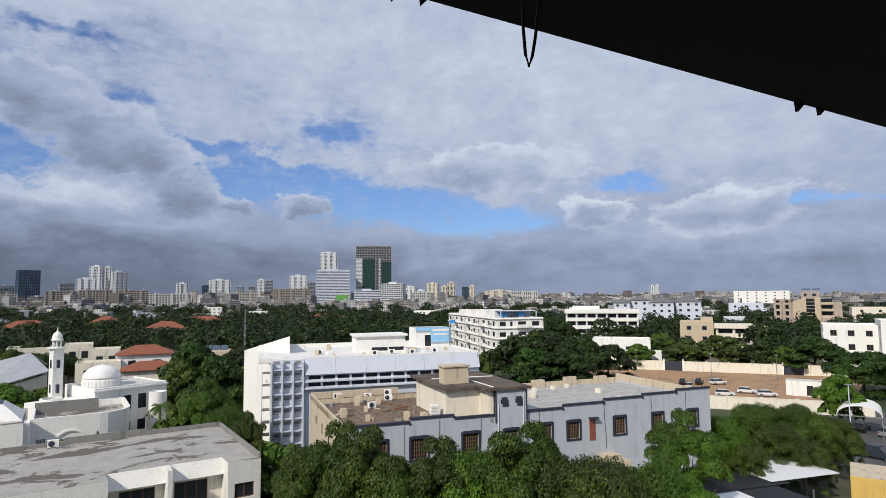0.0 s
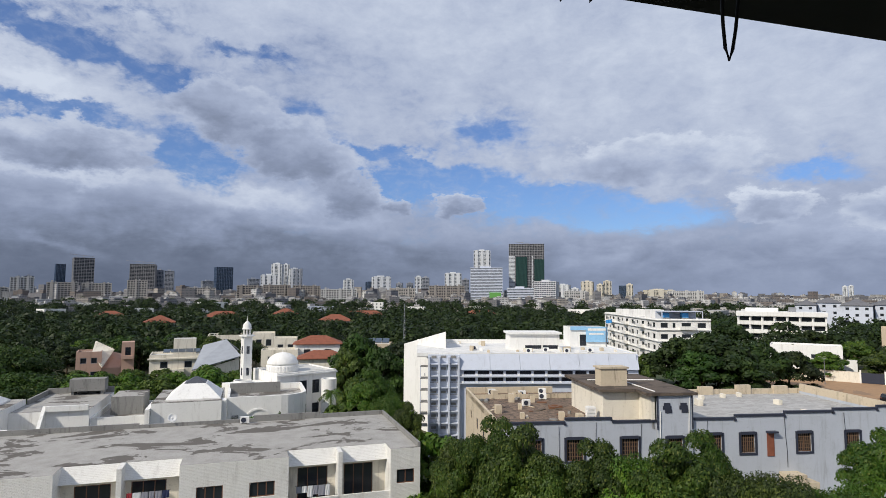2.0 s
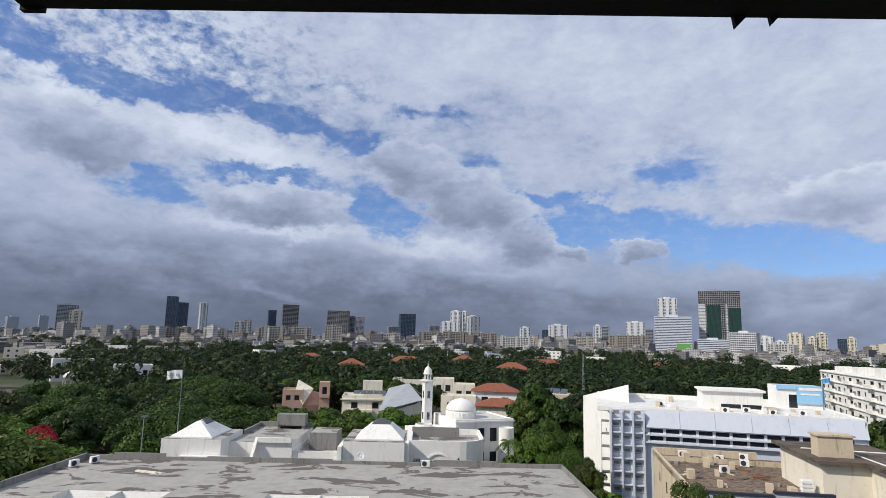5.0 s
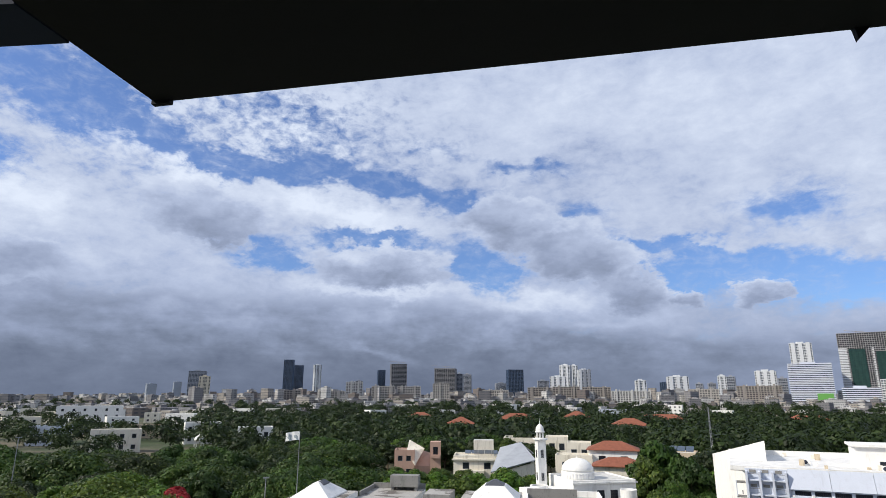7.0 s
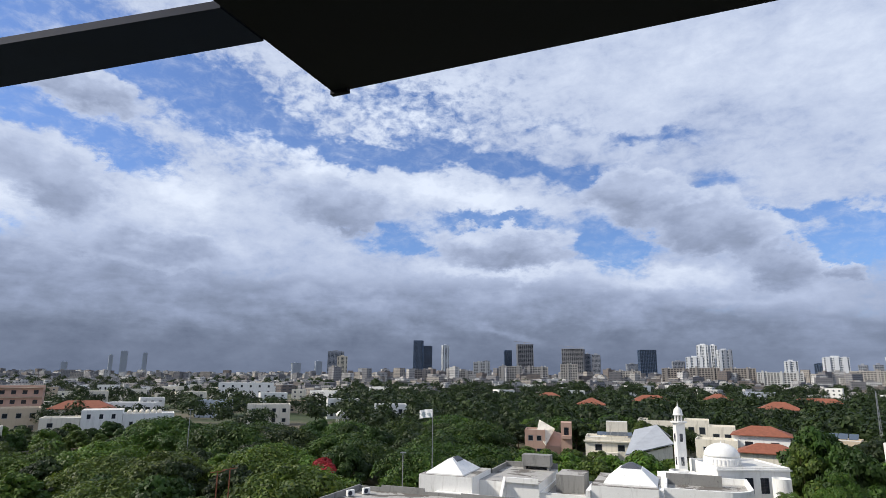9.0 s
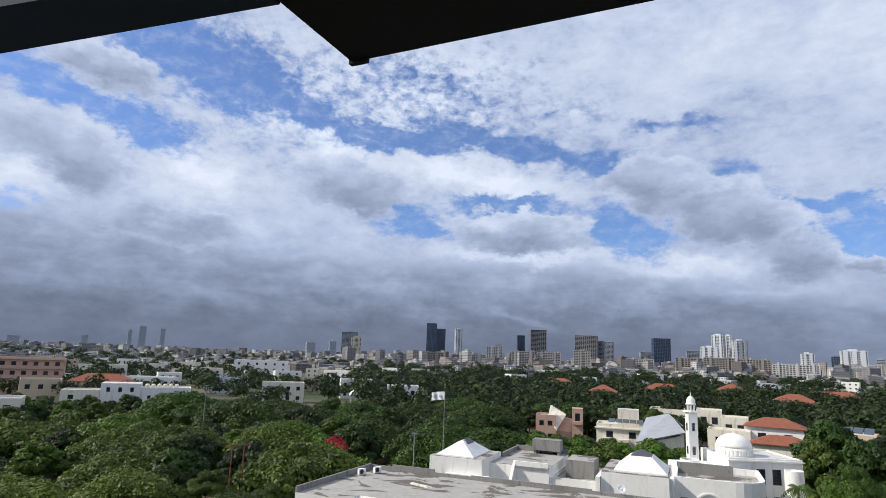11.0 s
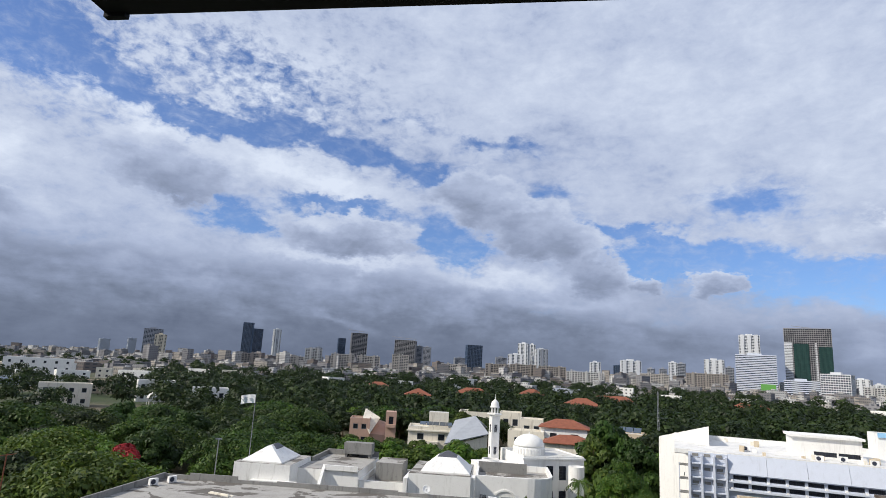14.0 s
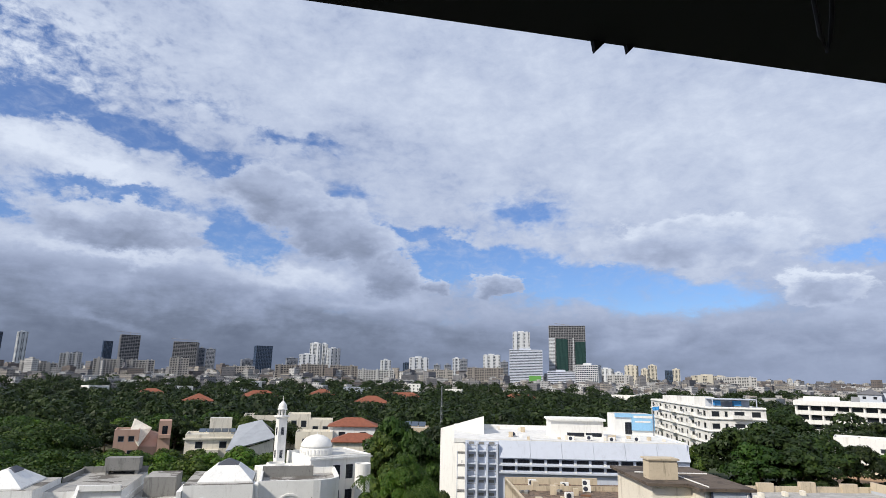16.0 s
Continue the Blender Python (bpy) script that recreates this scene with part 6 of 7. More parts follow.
def veranda_block(ob, w, dp, h, floors, mat, glazing=GLASS, fascia=1.9, step=5.2):
    """A block with solid parapet bands, a recessed shaded strip behind columns on every floor, and a deep roof fascia."""
    block(ob, 0, 1.6, w, dp, 0, h - fascia, mat, {}, "far", ROOF_PALE)
    f = (h - fascia) / floors
    bm = bmesh.new()
    box(bm, 0, 0, 0, w, 1.597, f * 0.42)
    band = mesh_of("balcony_front", bm, mat)
    bm = bmesh.new()
    box(bm, 0, 0.15, 0, 0.6, 1.597, f * 0.58)
    col = mesh_of("column", bm, mat)
    n = max(2, round(w / step))
    for i in range(floors):
        part("balcony_front", band, None, ob).location = (0, 0, f * i)
        for j in range(n + 1):
            part("column", col, None, ob).location = ((w - 0.6) * j / n, 0, f * (i + 0.42))
        for j in range(n):
            x = (w - 0.6) * j / n + 1.0
            boxes("window", [(x, 1.52, f * (i + 0.45), x + (w - 0.6) / n - 1.1, 1.597, f * (i + 0.93))], glazing, ob)
    boxes("roof_fascia", [(-0.5, -0.7, h - fascia, w + 0.5, dp + 0.4, h)], mat, ob)


longw = thing("office_wing", "long white office building with shaded window bands", "building", pose(*polar(-11.6, 300), 0, 0, 0, -16))
veranda_block(longw, 34, 16, 17.0, 4, WHITE)
boxes("roof_room", [(3, 6, 17.0, 16, 13, 18.6)], WHITE, longw)
boxes("roof_tank", [(20, 6, 17.0, 23, 9, 19.0)], STEEL, longw)
H(-14.0, 226, -17, 20, 10, 7.6, WHITE, floors=1, label="low white building behind the yard wall")
sand = H(-21.6, 262, -22, 12.5, 14, 12.4, TAN, floors=3, label="sand-coloured block of flats among trees", rmat=ROOF_PALE)
block(sand, 8.0, 3, 12.4, 9, 12.4, 14.6, TAN, {}, "far", ROOF_PALE)
cream = thing("veranda_house", "cream house with long shaded balconies", "house", pose(*polar(-24.5, 256), 0, 0, 0, -24))
veranda_block(cream, 12.5, 10, 12.2, 3, CREAM, GLASS, 1.5, 6.0)
H(-27.2, 258, -26, 6, 8, 10.8, TAN, floors=3, label="narrow sand-coloured house beside the balconies")
H(-32.4, 232, -30, 20, 14, 13.2, WHITE, floors=3, label="white house with brown framed windows", style="wood")
H(-36.2, 226, -30, 12, 14, 15.0, WHITE, floors=3, label="tall white house behind the trees", style="wood")
ap = thing("apartment_house", "weathered brown apartment block with open stairs and balconies", "building", pose(*polar(-29.0, 430), 0, 0, 0, -31))
block(ap, 0, 1.5, 36, 18, 0, 18.5, BROWNISH, dict(front=rows_of(9.5, 15.5, 2, 1.4, (3, 7, 11, 15), 2.0)), "far", ROOF)
for x0 in (0.0, 5.0):
    boxes("bay", [(x0, -0.4, 0, x0 + 1.3, 1.497, 20.0), (x0 + 3.2, -0.4, 0, x0 + 4.5, 1.497, 20.0), (x0 - 0.2, -0.6, 19.6, x0 + 4.7, 3.0, 20.4)], BROWNISH, ap)
    for i in range(5):
        boxes("balcony_front", [(x0 + 1.3, -0.3, 1 + 4 * i, x0 + 3.2, -0.1, 2.2 + 4 * i)], TAN, ap)
        boxes("door", [(x0 + 1.35, 1.40, 2.2 + 4 * i, x0 + 3.15, 1.497, 4.5 + 4 * i)], GLASS, ap)
bm = bmesh.new()
prism(bm, [(10.5, -0.2), (17.5, -0.2), (17.5, 1.497), (10.5, 1.497)], 0, [19.2, 21.4, 21.4, 19.2])
part("stair_wall", bm, TAN, ap)
# stairwell shade made as a flat dark panel behind the flights
boxes("stair_slot", [(17.6, 1.2, 1.0, 22.0, 1.497, 20.6)], GLASS, ap, "dark panel standing in for the shade of the open stairwell")
for i in range(9):
    boxes("stair_flight", [(17.6, 0.0, 1.6 + 2.1 * i, 22.0, 1.197, 1.95 + 2.1 * i)], BROWNISH, ap)
boxes("stair_wall", [(22.0, -0.2, 0, 25.0, 1.497, 21.4)], TAN, ap)
for i in range(5):
    boxes("balcony", [(25.3, -1.4, 1.0 + 4 * i, 31.5, 1.497, 2.4 + 4 * i)], TAN, ap)
    boxes("door", [(25.6, 1.40, 2.4 + 4 * i, 31.0, 1.497, 4.6 + 4 * i)], GLASS, ap)
block(ap, 15, 3, 25, 12, 18.5, 25.0, BROWNISH, dict(front=[(1.5, 22.0, 1.6, 1.8), (6.0, 22.0, 2.0, 1.8)]), "far", ROOF_PALE)
for x in (15.5, 21.0):
    p = boxes("solar_panel", [(0, 0, 0, 4.4, 3.2, 0.12)], GLASS_BLUE, ap)
    p.matrix_local = pose(x, 4, 26.0, 16, 0, 0)
    boxes("panel_frame", [(x, 6.6, 25.0, x + 0.15, 6.8, 26.7), (x + 4.2, 6.6, 25.0, x + 4.35, 6.8, 26.7), (x, 4.2, 25.0, x + 0.15, 4.4, 26.0), (x + 4.2, 4.2, 25.0, x + 4.35, 4.4, 26.0)], STEEL, ap)
block(ap, 25.2, -6, 38, 1.2, 0, 8.5, BROWNISH, {}, "far", ROOF_PALE, 0.8)
H(-34.4, 470, -30, 30, 18, 14, CREAM, floors=4, label="plain cream block of flats")
H(-26.0, 900, -26, 66, 18, 27, WHITE, floors=7, label="long white apartment range in the distance")
H(-25.6, 520, -24, 24, 16, 16, PALE, floors=4, label="pale grey villa with arched front")
GREYROOF = plain("grey_hip_roof", (0.16, 0.16, 0.17), 0.7, 0, 0.4, 0.5)
for i, (az, w, h) in enumerate(((-16.9, 11, 18.6), (-18.5, 12, 20.0), (-20.1, 15, 18.6), (-22.3, 16, 19.0))):
    H(az + 1.0, 420 + 8 * (i % 2), -20 + 6 * (i % 2), w, 15, h, PALE, "hip", GREYROOF, 5, "pale office pavilion with a steep grey hipped roof")

# the villas among the trees
pink = H(46.1, 188, 42, 6.0, 8, 7.4, PINK, floors=2, label="pink villa with sloping roofs", rmat=ROOF_PALE)
bm = bmesh.new()
PI = pink.matrix_world.inverted()
quad = [PI @ Vector((*polar(a, d), z)) for a, d, z in ((45.0, 189, 7.3), (44.2, 187, 3.8), (43.35, 193, 8.0), (44.75, 197, 10.3))]
bm.faces.new([bm.verts.new(p) for p in quad])
g = part("sloping_roof", bm, CREAM, pink, "pale ribbed sloping roof")
g.modifiers.new("thick", "SOLIDIFY").thickness = 0.3
for i in range(1, 9):
    bm = bmesh.new()
    tube(bm, [quad[0].lerp(quad[1], i / 9) + Vector((0, -0.05, 0.12)), quad[3].lerp(quad[2], i / 9) + Vector((0, -0.05, 0.12))], 0.09, 4)
    part("roof_rib", bm, CREAM, pink)
bm = bmesh.new()
prism(bm, [(5.6, 2.0), (10.6, 2.0), (10.6, 8), (5.6, 8)], 0, [3.4, 3.2, 6.5, 8.0])
part("sloping_wing", bm, PINK, pink)
block(pink, 10.7, 1, 13.9, 6, 0, 10.2, PINK, dict(front=[(0.9, 6.6, 1.4, 2.2)]), "dark", PINK)
boxes("balcony", [(10.9, 0.1, 5.6, 13.7, 0.997, 6.5)], PINK, pink)
solar = H(40.7, 165, 37, 12.2, 9, 8.0, CREAM, floors=2, label="cream house with dark solar panels and a big grey gable")
boxes("cornice", [(-0.4, -0.5, 7.4, 12.6, -0.003, 7.75)], CREAM, solar)
boxes("balcony", [(1.5, -1.3, 4.0, 8.0, -0.003, 5.0)], CREAM, solar)
for i in range(5):
    p = boxes("solar_panel", [(3.0 + 1.75 * i, 1.0, 0, 4.65 + 1.75 * i, 3.6, 0.08)], GLASS_BLUE, solar)
    p.matrix_local = pose(0, 0, 8.75, 14, 0, 0)
block(solar, 5.2, 5.0, 10.6, 8.9, 8.0, 12.1, CREAM, {}, "far", ROOF_PALE)
SLATE = plain("pale_grey_sheet_roof", (0.36, 0.38, 0.41), 0.55, 0, 0.3, 0.7)
SI = solar.matrix_world.inverted()


def at(az, d, z):
    return SI @ Vector((*polar(az, d), z))


el, er, tr, tl, bl, br = at(37.3, 154, 5.6), at(33.2, 158, 8.2), at(34.5, 166, 11.8), at(36.4, 166, 10.4), at(36.2, 176, 7.4), at(33.4, 176, 8.4)
for a, b, c, d in ((el, er, tr, tl), (tl, tr, br, bl)):
    bm = bmesh.new()
    bm.faces.new([bm.verts.new(p) for p in (a, b, c, d)])
    g = part("sheet_roof", bm, SLATE, solar, "pale grey sheet roof")
    g.modifiers.new("thick", "SOLIDIFY").thickness = 0.25
    for i in range(1, 10):
        bm = bmesh.new()
        tube(bm, [a.lerp(b, i / 10) + Vector((0, 0, 0.16)), d.lerp(c, i / 10) + Vector((0, 0, 0.16))], 0.07, 4)
        part("roof_seam", bm, SLATE, solar)
for a, b, za, zb in (((37.0, 155), (33.4, 159), 5.2, 7.7), ((33.4, 159), (33.6, 175), 7.7, 7.9)):
    bm = bmesh.new()
    bm.faces.new([bm.verts.new(p) for p in (at(*a, 0), at(*b, 0), at(*b, zb), at(*a, za))])
    part("house_wall", bm, CREAM, solar).modifiers.new("thick", "SOLIDIFY").thickness = 0.3
H(36.1, 215, 33, 11, 11, 9.3, CREAM, floors=2, label="cream flat-roofed villa behind the mosque")
H(32.3, 206, 30, 7.2, 9, 10.3, CREAM, floors=2, label="cream two-storey villa close behind the minaret")
H(30.4, 192, 28, 7.0, 8, 9.6, CREAM, floors=2, label="cream flat-roofed villa with a terrace")
H(28.5, 172, 25, 12.4, 8, 9.8, WHITE, "hip", RED, 2, "white villa with a red tiled hip roof", "dark")
H(28.1, 157, 25, 11.6, 7, 7.3, CREAM, "hip", RED, 1, "low red-tiled wing of the villa", "dark")
H(31.5, 168, 27, 9.6, 7, 8.2, CREAM, floors=2, label="cream villa with a walled roof terrace")
gb = H(22.7, 206, 16, 11, 10, 6.4, TAN, floors=2, label="sand-coloured house with solar panels on the roof")
for i in range(4):
    p = boxes("solar_panel", [(0.6 + 2.5 * i, 0.8, 0, 2.9 + 2.5 * i, 5.2, 0.1)], GLASS_BLUE, gb)
    p.matrix_local = pose(0, 0, 7.1, 16, 0, 0)
H(20.2, 214, 12, 9, 8, 5.4, TAN, floors=2, label="low sand-coloured house with an orange terrace")
for az, d, w, h in ((12.6, 470, 26, 8.0), (24.2, 420, 30, 8.6), (36.5, 380, 22, 9.5), (26.4, 330, 18, 9), (45.0, 420, 18, 9), (41.2, 330, 14, 9.0), (30.5, 420, 16, 10)):
    H(az, d, az, w, 13, h, CREAM, "hip", RED, 2, "house with a red tiled hip roof among trees")

# to the far side of the park
vl = H(86.9, 250, 79, 12.0, 12, 7.4, CREAM, floors=2, label="long cream villa with a raised roof room")
block(vl, 12.1, 0.5, 25.0, 12, 0, 10.4, WHITE, dict(front=rows_of(0.5, 12, 3, 1.2, (7.4,), 1.6)), "dark", ROOF_PALE)
block(vl, 25.1, 1.5, 42, 12, 0, 8.6, WHITE, dict(front=rows_of(1, 12, 3, 1.2, (4.8,), 1.4)), "far", ROOF_PALE, 0.4)
for i in range(6):
    bm = bmesh.new()
    lathe(bm, [(0.0, 0), (0.8, 0), (0.8, 1.2), (0.4, 1.6), (0.0, 1.65)], 12)
    part("roof_tank", bm, CREAM, vl).matrix_local = pose(27.0 + 2.0 * i, 5, 8.6)
ap2 = H(93.5, 330, 84, 38, 16, 16.5, PINK, floors=4, label="brown apartment house with deep balconies", style="dark")
for z in (4.0, 8.1, 12.2, 16.2):
    boxes("ledge", [(-0.6, -0.9, z, 38.6, -0.003, z + 0.3)], TAN, ap2)
H(95, 205, 84, 20, 12, 8.2, CREAM, floors=2, label="cream house with a pale canopy roof", rmat=SLATE)
H(86.5, 300, 78, 24, 12, 8.2, CREAM, "hip", RED, 2, "cream house with a red tiled roof")
H(73.9, 560, 70, 46, 18, 14.5, WHITE, floors=3, label="white three-storey school building")
hr = random.Random(31)
for i in range(56):
    az = 60 + 48 * ((i * 0.618) % 1)
    d = 270 + 560 * (i / 56) ** 0.9
    mat = hr.choice((WHITE, CREAM, WHITE, CREAM, TAN, WHITE, PALE))
    tiled = hr.random() < 0.18
    H(az, d, az + hr.uniform(-30, 10), hr.uniform(12, 26), hr.uniform(9, 14), hr.uniform(6.5, 10.5), mat, "hip" if tiled else "flat", RED if tiled else None, 2, "red-roofed villa beyond the park" if tiled else {"white_wall_paint": "white flat-roofed villa beyond the park", "cream_wall_paint": "cream flat-roofed villa beyond the park", "tan_wall_paint": "sand-coloured villa beyond the park", "pale_blue_wall_paint": "pale blue villa beyond the park"}[mat.name])
for i in range(30):
    az = -46 + 104 * ((i * 0.618 + 0.2) % 1)
    d = 420 + 460 * (i / 30)
    mat = hr.choice((WHITE, CREAM, WHITE, PALE))
    H(az, d, az + hr.uniform(-25, 25), hr.uniform(12, 30), hr.uniform(9, 14), hr.uniform(7.5, 12.5), mat, floors=3, label={"white_wall_paint": "white flat-roofed house among the trees", "cream_wall_paint": "cream flat-roofed house among the trees", "pale_blue_wall_paint": "pale blue house among the trees"}[mat.name])

# ---- the yard behind the grey building ----
bm = bmesh.new()
pts = [polar(a, 152) for a in (-34, -30, -26, -22, -17, -13)] + [polar(a, 206) for a in (-11, -16, -21, -26, -31, -35)]
prism(bm, pts, -0.2, 0.03)
tagged(part("yard", bm, EARTH), "sandy brown earth yard with tyre marks", "ground", kind="structure")
bm = bmesh.new()
prism(bm, [polar(a, 100) for a in (-40, -36, -32)] + [polar(a, 151) for a in (-32, -36, -40)], -0.2, 0.03)
tagged(part("road", bm, ASPHALT), "worn grey asphalt lane", "road", kind="structure")


def garden_wall(a0, d0, a1, d1, h, mat, label, gates=()):
    """A plastered wall with piers and a coping between two points."""
    p, q = Vector(polar(a0, d0)), Vector(polar(a1, d1))
    ln = (q - p).length
    ob = thing("boundary_wall", label, "wall", pose(p.x, p.y, 0, 0, 0, math.degrees(math.atan2(q.y - p.y, q.x - p.x))))
    x = 0.0
    for a, b in (*gates, (ln, ln)):
        if a > x:
            boxes("wall_panel", [(x, -0.12, 0, a, 0.12, h)], mat, ob)
            boxes("coping", [(x, -0.18, h, a, 0.18, h + 0.12)], mat, ob)
        if b > a:
            for g in (a, b - 0.4):
                boxes("pier", [(g, -0.25, 0, g + 0.4, 0.25, h + 0.7)], WHITE, ob)
            boxes("gate", [(a + 0.4, -0.05, 0.1, b - 0.4, 0.05, h)], NAVY, ob, "dark steel gate")
        x = b
    n = int(ln / 6)
    for i in range(1, n):
        g = ln * i / n
        if not any(a - 0.6 < g < b + 0.6 for a, b in gates):
            boxes("pier", [(g - 0.2, -0.2, 0, g + 0.2, 0.2, h + 0.3)], mat, ob)


garden_wall(-11.5, 207, -34, 207, 2.9, CREAM, "cream plastered yard wall with dark gates", ((31.0, 37.0), (64, 70)))
garden_wall(-22.5, 139, -35.5, 143, 2.6, CREAM, "pale cream wall along the car park")
garden_wall(-13, 214, -20, 214, 5.2, WHITE, "white shed wall behind the yard")
kiosk = thing("gatehouse", "white flat-roofed gatehouse with a dark door", "building", pose(*polar(-29.6, 164), 0, 0, 0, -31))
block(kiosk, 0, 0, 7.6, 4, 0, 3.5, WHITE, dict(front=[(4.2, 0.2, 1.3, 2.3)]), "dark", ROOF_PALE)


CARPAINT = {}


def car(x, y, turn, colour, group="cars parked in the yard", label="", long=4.3, tall=1.5):
    """A parked car: shaped body, cabin with glass, bumpers, lamps and four wheels."""
    if colour not in CARPAINT:
        CARPAINT[colour] = plain("car_paint_%d" % len(CARPAINT), colour, 0.25, 0.1, 0.12, 2.0)
    ob = thing("car", label, "car", pose(x, y, 0.03, 0, 0, turn), group)
    h, w, s = tall, 0.86, long / 4.3
    prof = [(-2.15, 0.35), (-2.13, 0.8), (-1.95, 0.95), (-1.2, 1.0), (1.0, 1.0), (2.0, 0.88), (2.15, 0.7), (2.15, 0.35)]
    bm = bmesh.new()
    rows = [[bm.verts.new((px * s, sy * (w if 0.4 < pz < 0.98 else w * 0.94), pz * h / 1.5)) for px, pz in prof] for sy in (-1, 1)]
    for i in range(len(prof)):
        j = (i + 1) % len(prof)
        bm.faces.new((rows[0][i], rows[0][j], rows[1][j], rows[1][i]))
    bm.faces.new(rows[0][::-1]), bm.faces.new(rows[1])
    bmesh.ops.bevel(bm, geom=bm.edges[:], offset=0.05, segments=2)
    part("body", bm, CARPAINT[colour], ob)
    cab = [(-1.95, 0.97), (-1.6, 1.42), (-1.2, 1.5), (0.2, 1.5), (0.5, 1.42), (1.15, 0.97)]
    bm = bmesh.new()
    rows = [[bm.verts.new((px * s, sy * (w - 0.05 - (pz - 0.97) * 0.3), pz * h / 1.5)) for px, pz in cab] for sy in (-1, 1)]
    for i in range(len(cab) - 1):
        bm.faces.new((rows[0][i], rows[0][i + 1], rows[1][i + 1], rows[1][i]))
    bm.faces.new(rows[0][::-1]), bm.faces.new(rows[1])
    part("cabin_glass", bm, GLASS, ob)
    boxes("roof", [(-1.5 * s, -w + 0.2, 1.47 * h / 1.5, 0.4 * s, w - 0.2, 1.53 * h / 1.5)], CARPAINT[colour], ob)
    for px in (-1.35, 1.35):
        for sy in (-1, 1):
            bm = bmesh.new()
            lathe(bm, [(0.0, -0.1), (0.3, -0.1), (0.33, -0.06), (0.33, 0.06), (0.3, 0.1), (0.0, 0.1)], 16)
            t = part("wheel", bm, BLACK, ob)
            t.matrix_local = pose(px * s, sy * (w - 0.05), 0.33, 90, 0, 0)
            bm = bmesh.new()
            lathe(bm, [(0.0, -0.11), (0.18, -0.11), (0.2, -0.08), (0.2, 0.08), (0.18, 0.11), (0.0, 0.11)], 12)
            part("rim", bm, STEEL, t)
    for sy in (-1, 1):
        boxes("headlight", [(2.08 * s, sy * 0.6 - 0.16, 0.62, 2.17 * s, sy * 0.6 + 0.16, 0.78)], WHITE, ob)
        boxes("tail_light", [(-2.17 * s, sy * 0.62 - 0.14, 0.7, -2.1 * s, sy * 0.62 + 0.14, 0.88)], RED, ob)
    return ob


for az, d, turn, col, lab in (
    (-25.0, 157, -20, (0.7, 0.7, 0.7), "white hatchback parked in the yard"), (-26.7, 163, -25, (0.72, 0.72, 0.72), "white saloon parked in the yard"), (-28.2, 160, -15, (0.68, 0.69, 0.7), "white saloon parked beside the wall"),
    (-21.7, 173, 60, (0.015, 0.015, 0.018), "black estate car parked in the yard"), (-23.0, 175, 60, (0.02, 0.02, 0.022), "black saloon parked in the yard"), (-24.5, 176, 10, (0.7, 0.71, 0.72), "white estate car parked in the yard"),
    (-22.2, 167, 65, (0.5, 0.51, 0.52), "silver car parked in the yard"), (-34.6, 128, 40, (0.03, 0.03, 0.035), "dark car under the canopy"), (-36.2, 126, 40, (0.25, 0.25, 0.26), "grey car under the canopy"),
):
    car(*polar(az, d), turn, col, label=lab)
car(*polar(-35.5, 108), -60, (0.035, 0.045, 0.06), "vehicles in the lane", "dark blue-grey van parked in the lane", 4.8, 1.9)


def street_lamp(az, d, h, label):
    ob = thing("street_lamp", label, "lamp post", pose(*polar(az, d), 0, 0, 0, az))
    bm = bmesh.new()
    tube(bm, [(0, 0, 0), (0, 0, h)], 0.11, 8, 0.07)
    part("pole", bm, STEEL if h > 10 or h < 8 else PALE, ob)
    boxes("lamp_head", [(-0.5, -0.1, h - 0.1, 0.5, 0.1, h + 0.08)], STEEL, ob)


street_lamp(-33.9, 112, 9.9, "pale grey steel lamp post beside the lane")
street_lamp(76.0, 140, 16.2, "tall dark lamp post among the park trees")
street_lamp(57.3, 104, 11.2, "short steel pole behind the hall")
for az, d in ((-29.0, 190), (-17.8, 196), (-24.0, 188)):
    street_lamp(az, d, 7.0, "thin pole standing in the yard")

# canopy, shop and shed in the lane
cano = thing("arched_canopy", "white arched canopy over parked cars", "canopy", pose(*polar(-33.0, 122), 0, 0, 0, -35))
bm = bmesh.new()
arc = [(3.2 - 3.2 * math.cos(radians(a)), 3.6 + 1.7 * math.sin(radians(a))) for a in range(0, 181, 15)]
for (xa, za), (xb, zb) in zip(arc, arc[1:]):
    bm.faces.new([bm.verts.new(p) for p in ((xa, 0, za), (xb, 0, zb), (xb, 9, zb), (xa, 9, za))])
bmesh.ops.remove_doubles(bm, verts=bm.verts, dist=0.01)
c = part("roof", bm, WHITE, cano)
c.modifiers.new("thick", "SOLIDIFY").thickness = 0.12
for x in (0.1, 6.3):
    for y in (0.2, 8.8):
        boxes("post", [(x - 0.06, y - 0.06, 0, x + 0.06, y + 0.06, 3.6)], STEEL, cano)
boxes("beam", [(0, 0, 3.45, 6.4, 0.15, 3.6)], STEEL, cano)
foot = thing("footbridge_stair", "pale steel stair with railings beside the lane", "stairs", pose(*polar(-36.3, 112), 0, 0, 0, -36))
for i in range(12):
    boxes("tread", [(0.3 * i, 0, 0.45 * i, 0.3 * i + 0.34, 1.6, 0.45 * i + 0.08)], STEEL, foot)
for y in (0.0, 1.55):
    bm = bmesh.new()
    tube(bm, [(0, y, 0.9), (3.6, y, 6.3)], 0.05, 6)
    tube(bm, [(0, y, 0.0), (3.6, y, 5.4)], 0.09, 6)
    part("railing", bm, WHITE, foot)
boxes("landing", [(3.6, -0.3, 5.2, 7.5, 2.0, 5.5)], CREAM, foot)
boxes("landing_post", [(5.4, 0.5, 0, 5.8, 0.9, 5.2)], WHITE, foot)
shop = thing("corner_shop", "yellow painted kiosk with a red shutter", "shop", pose(*polar(-33.7, 74), 0, 0, 0, -34))
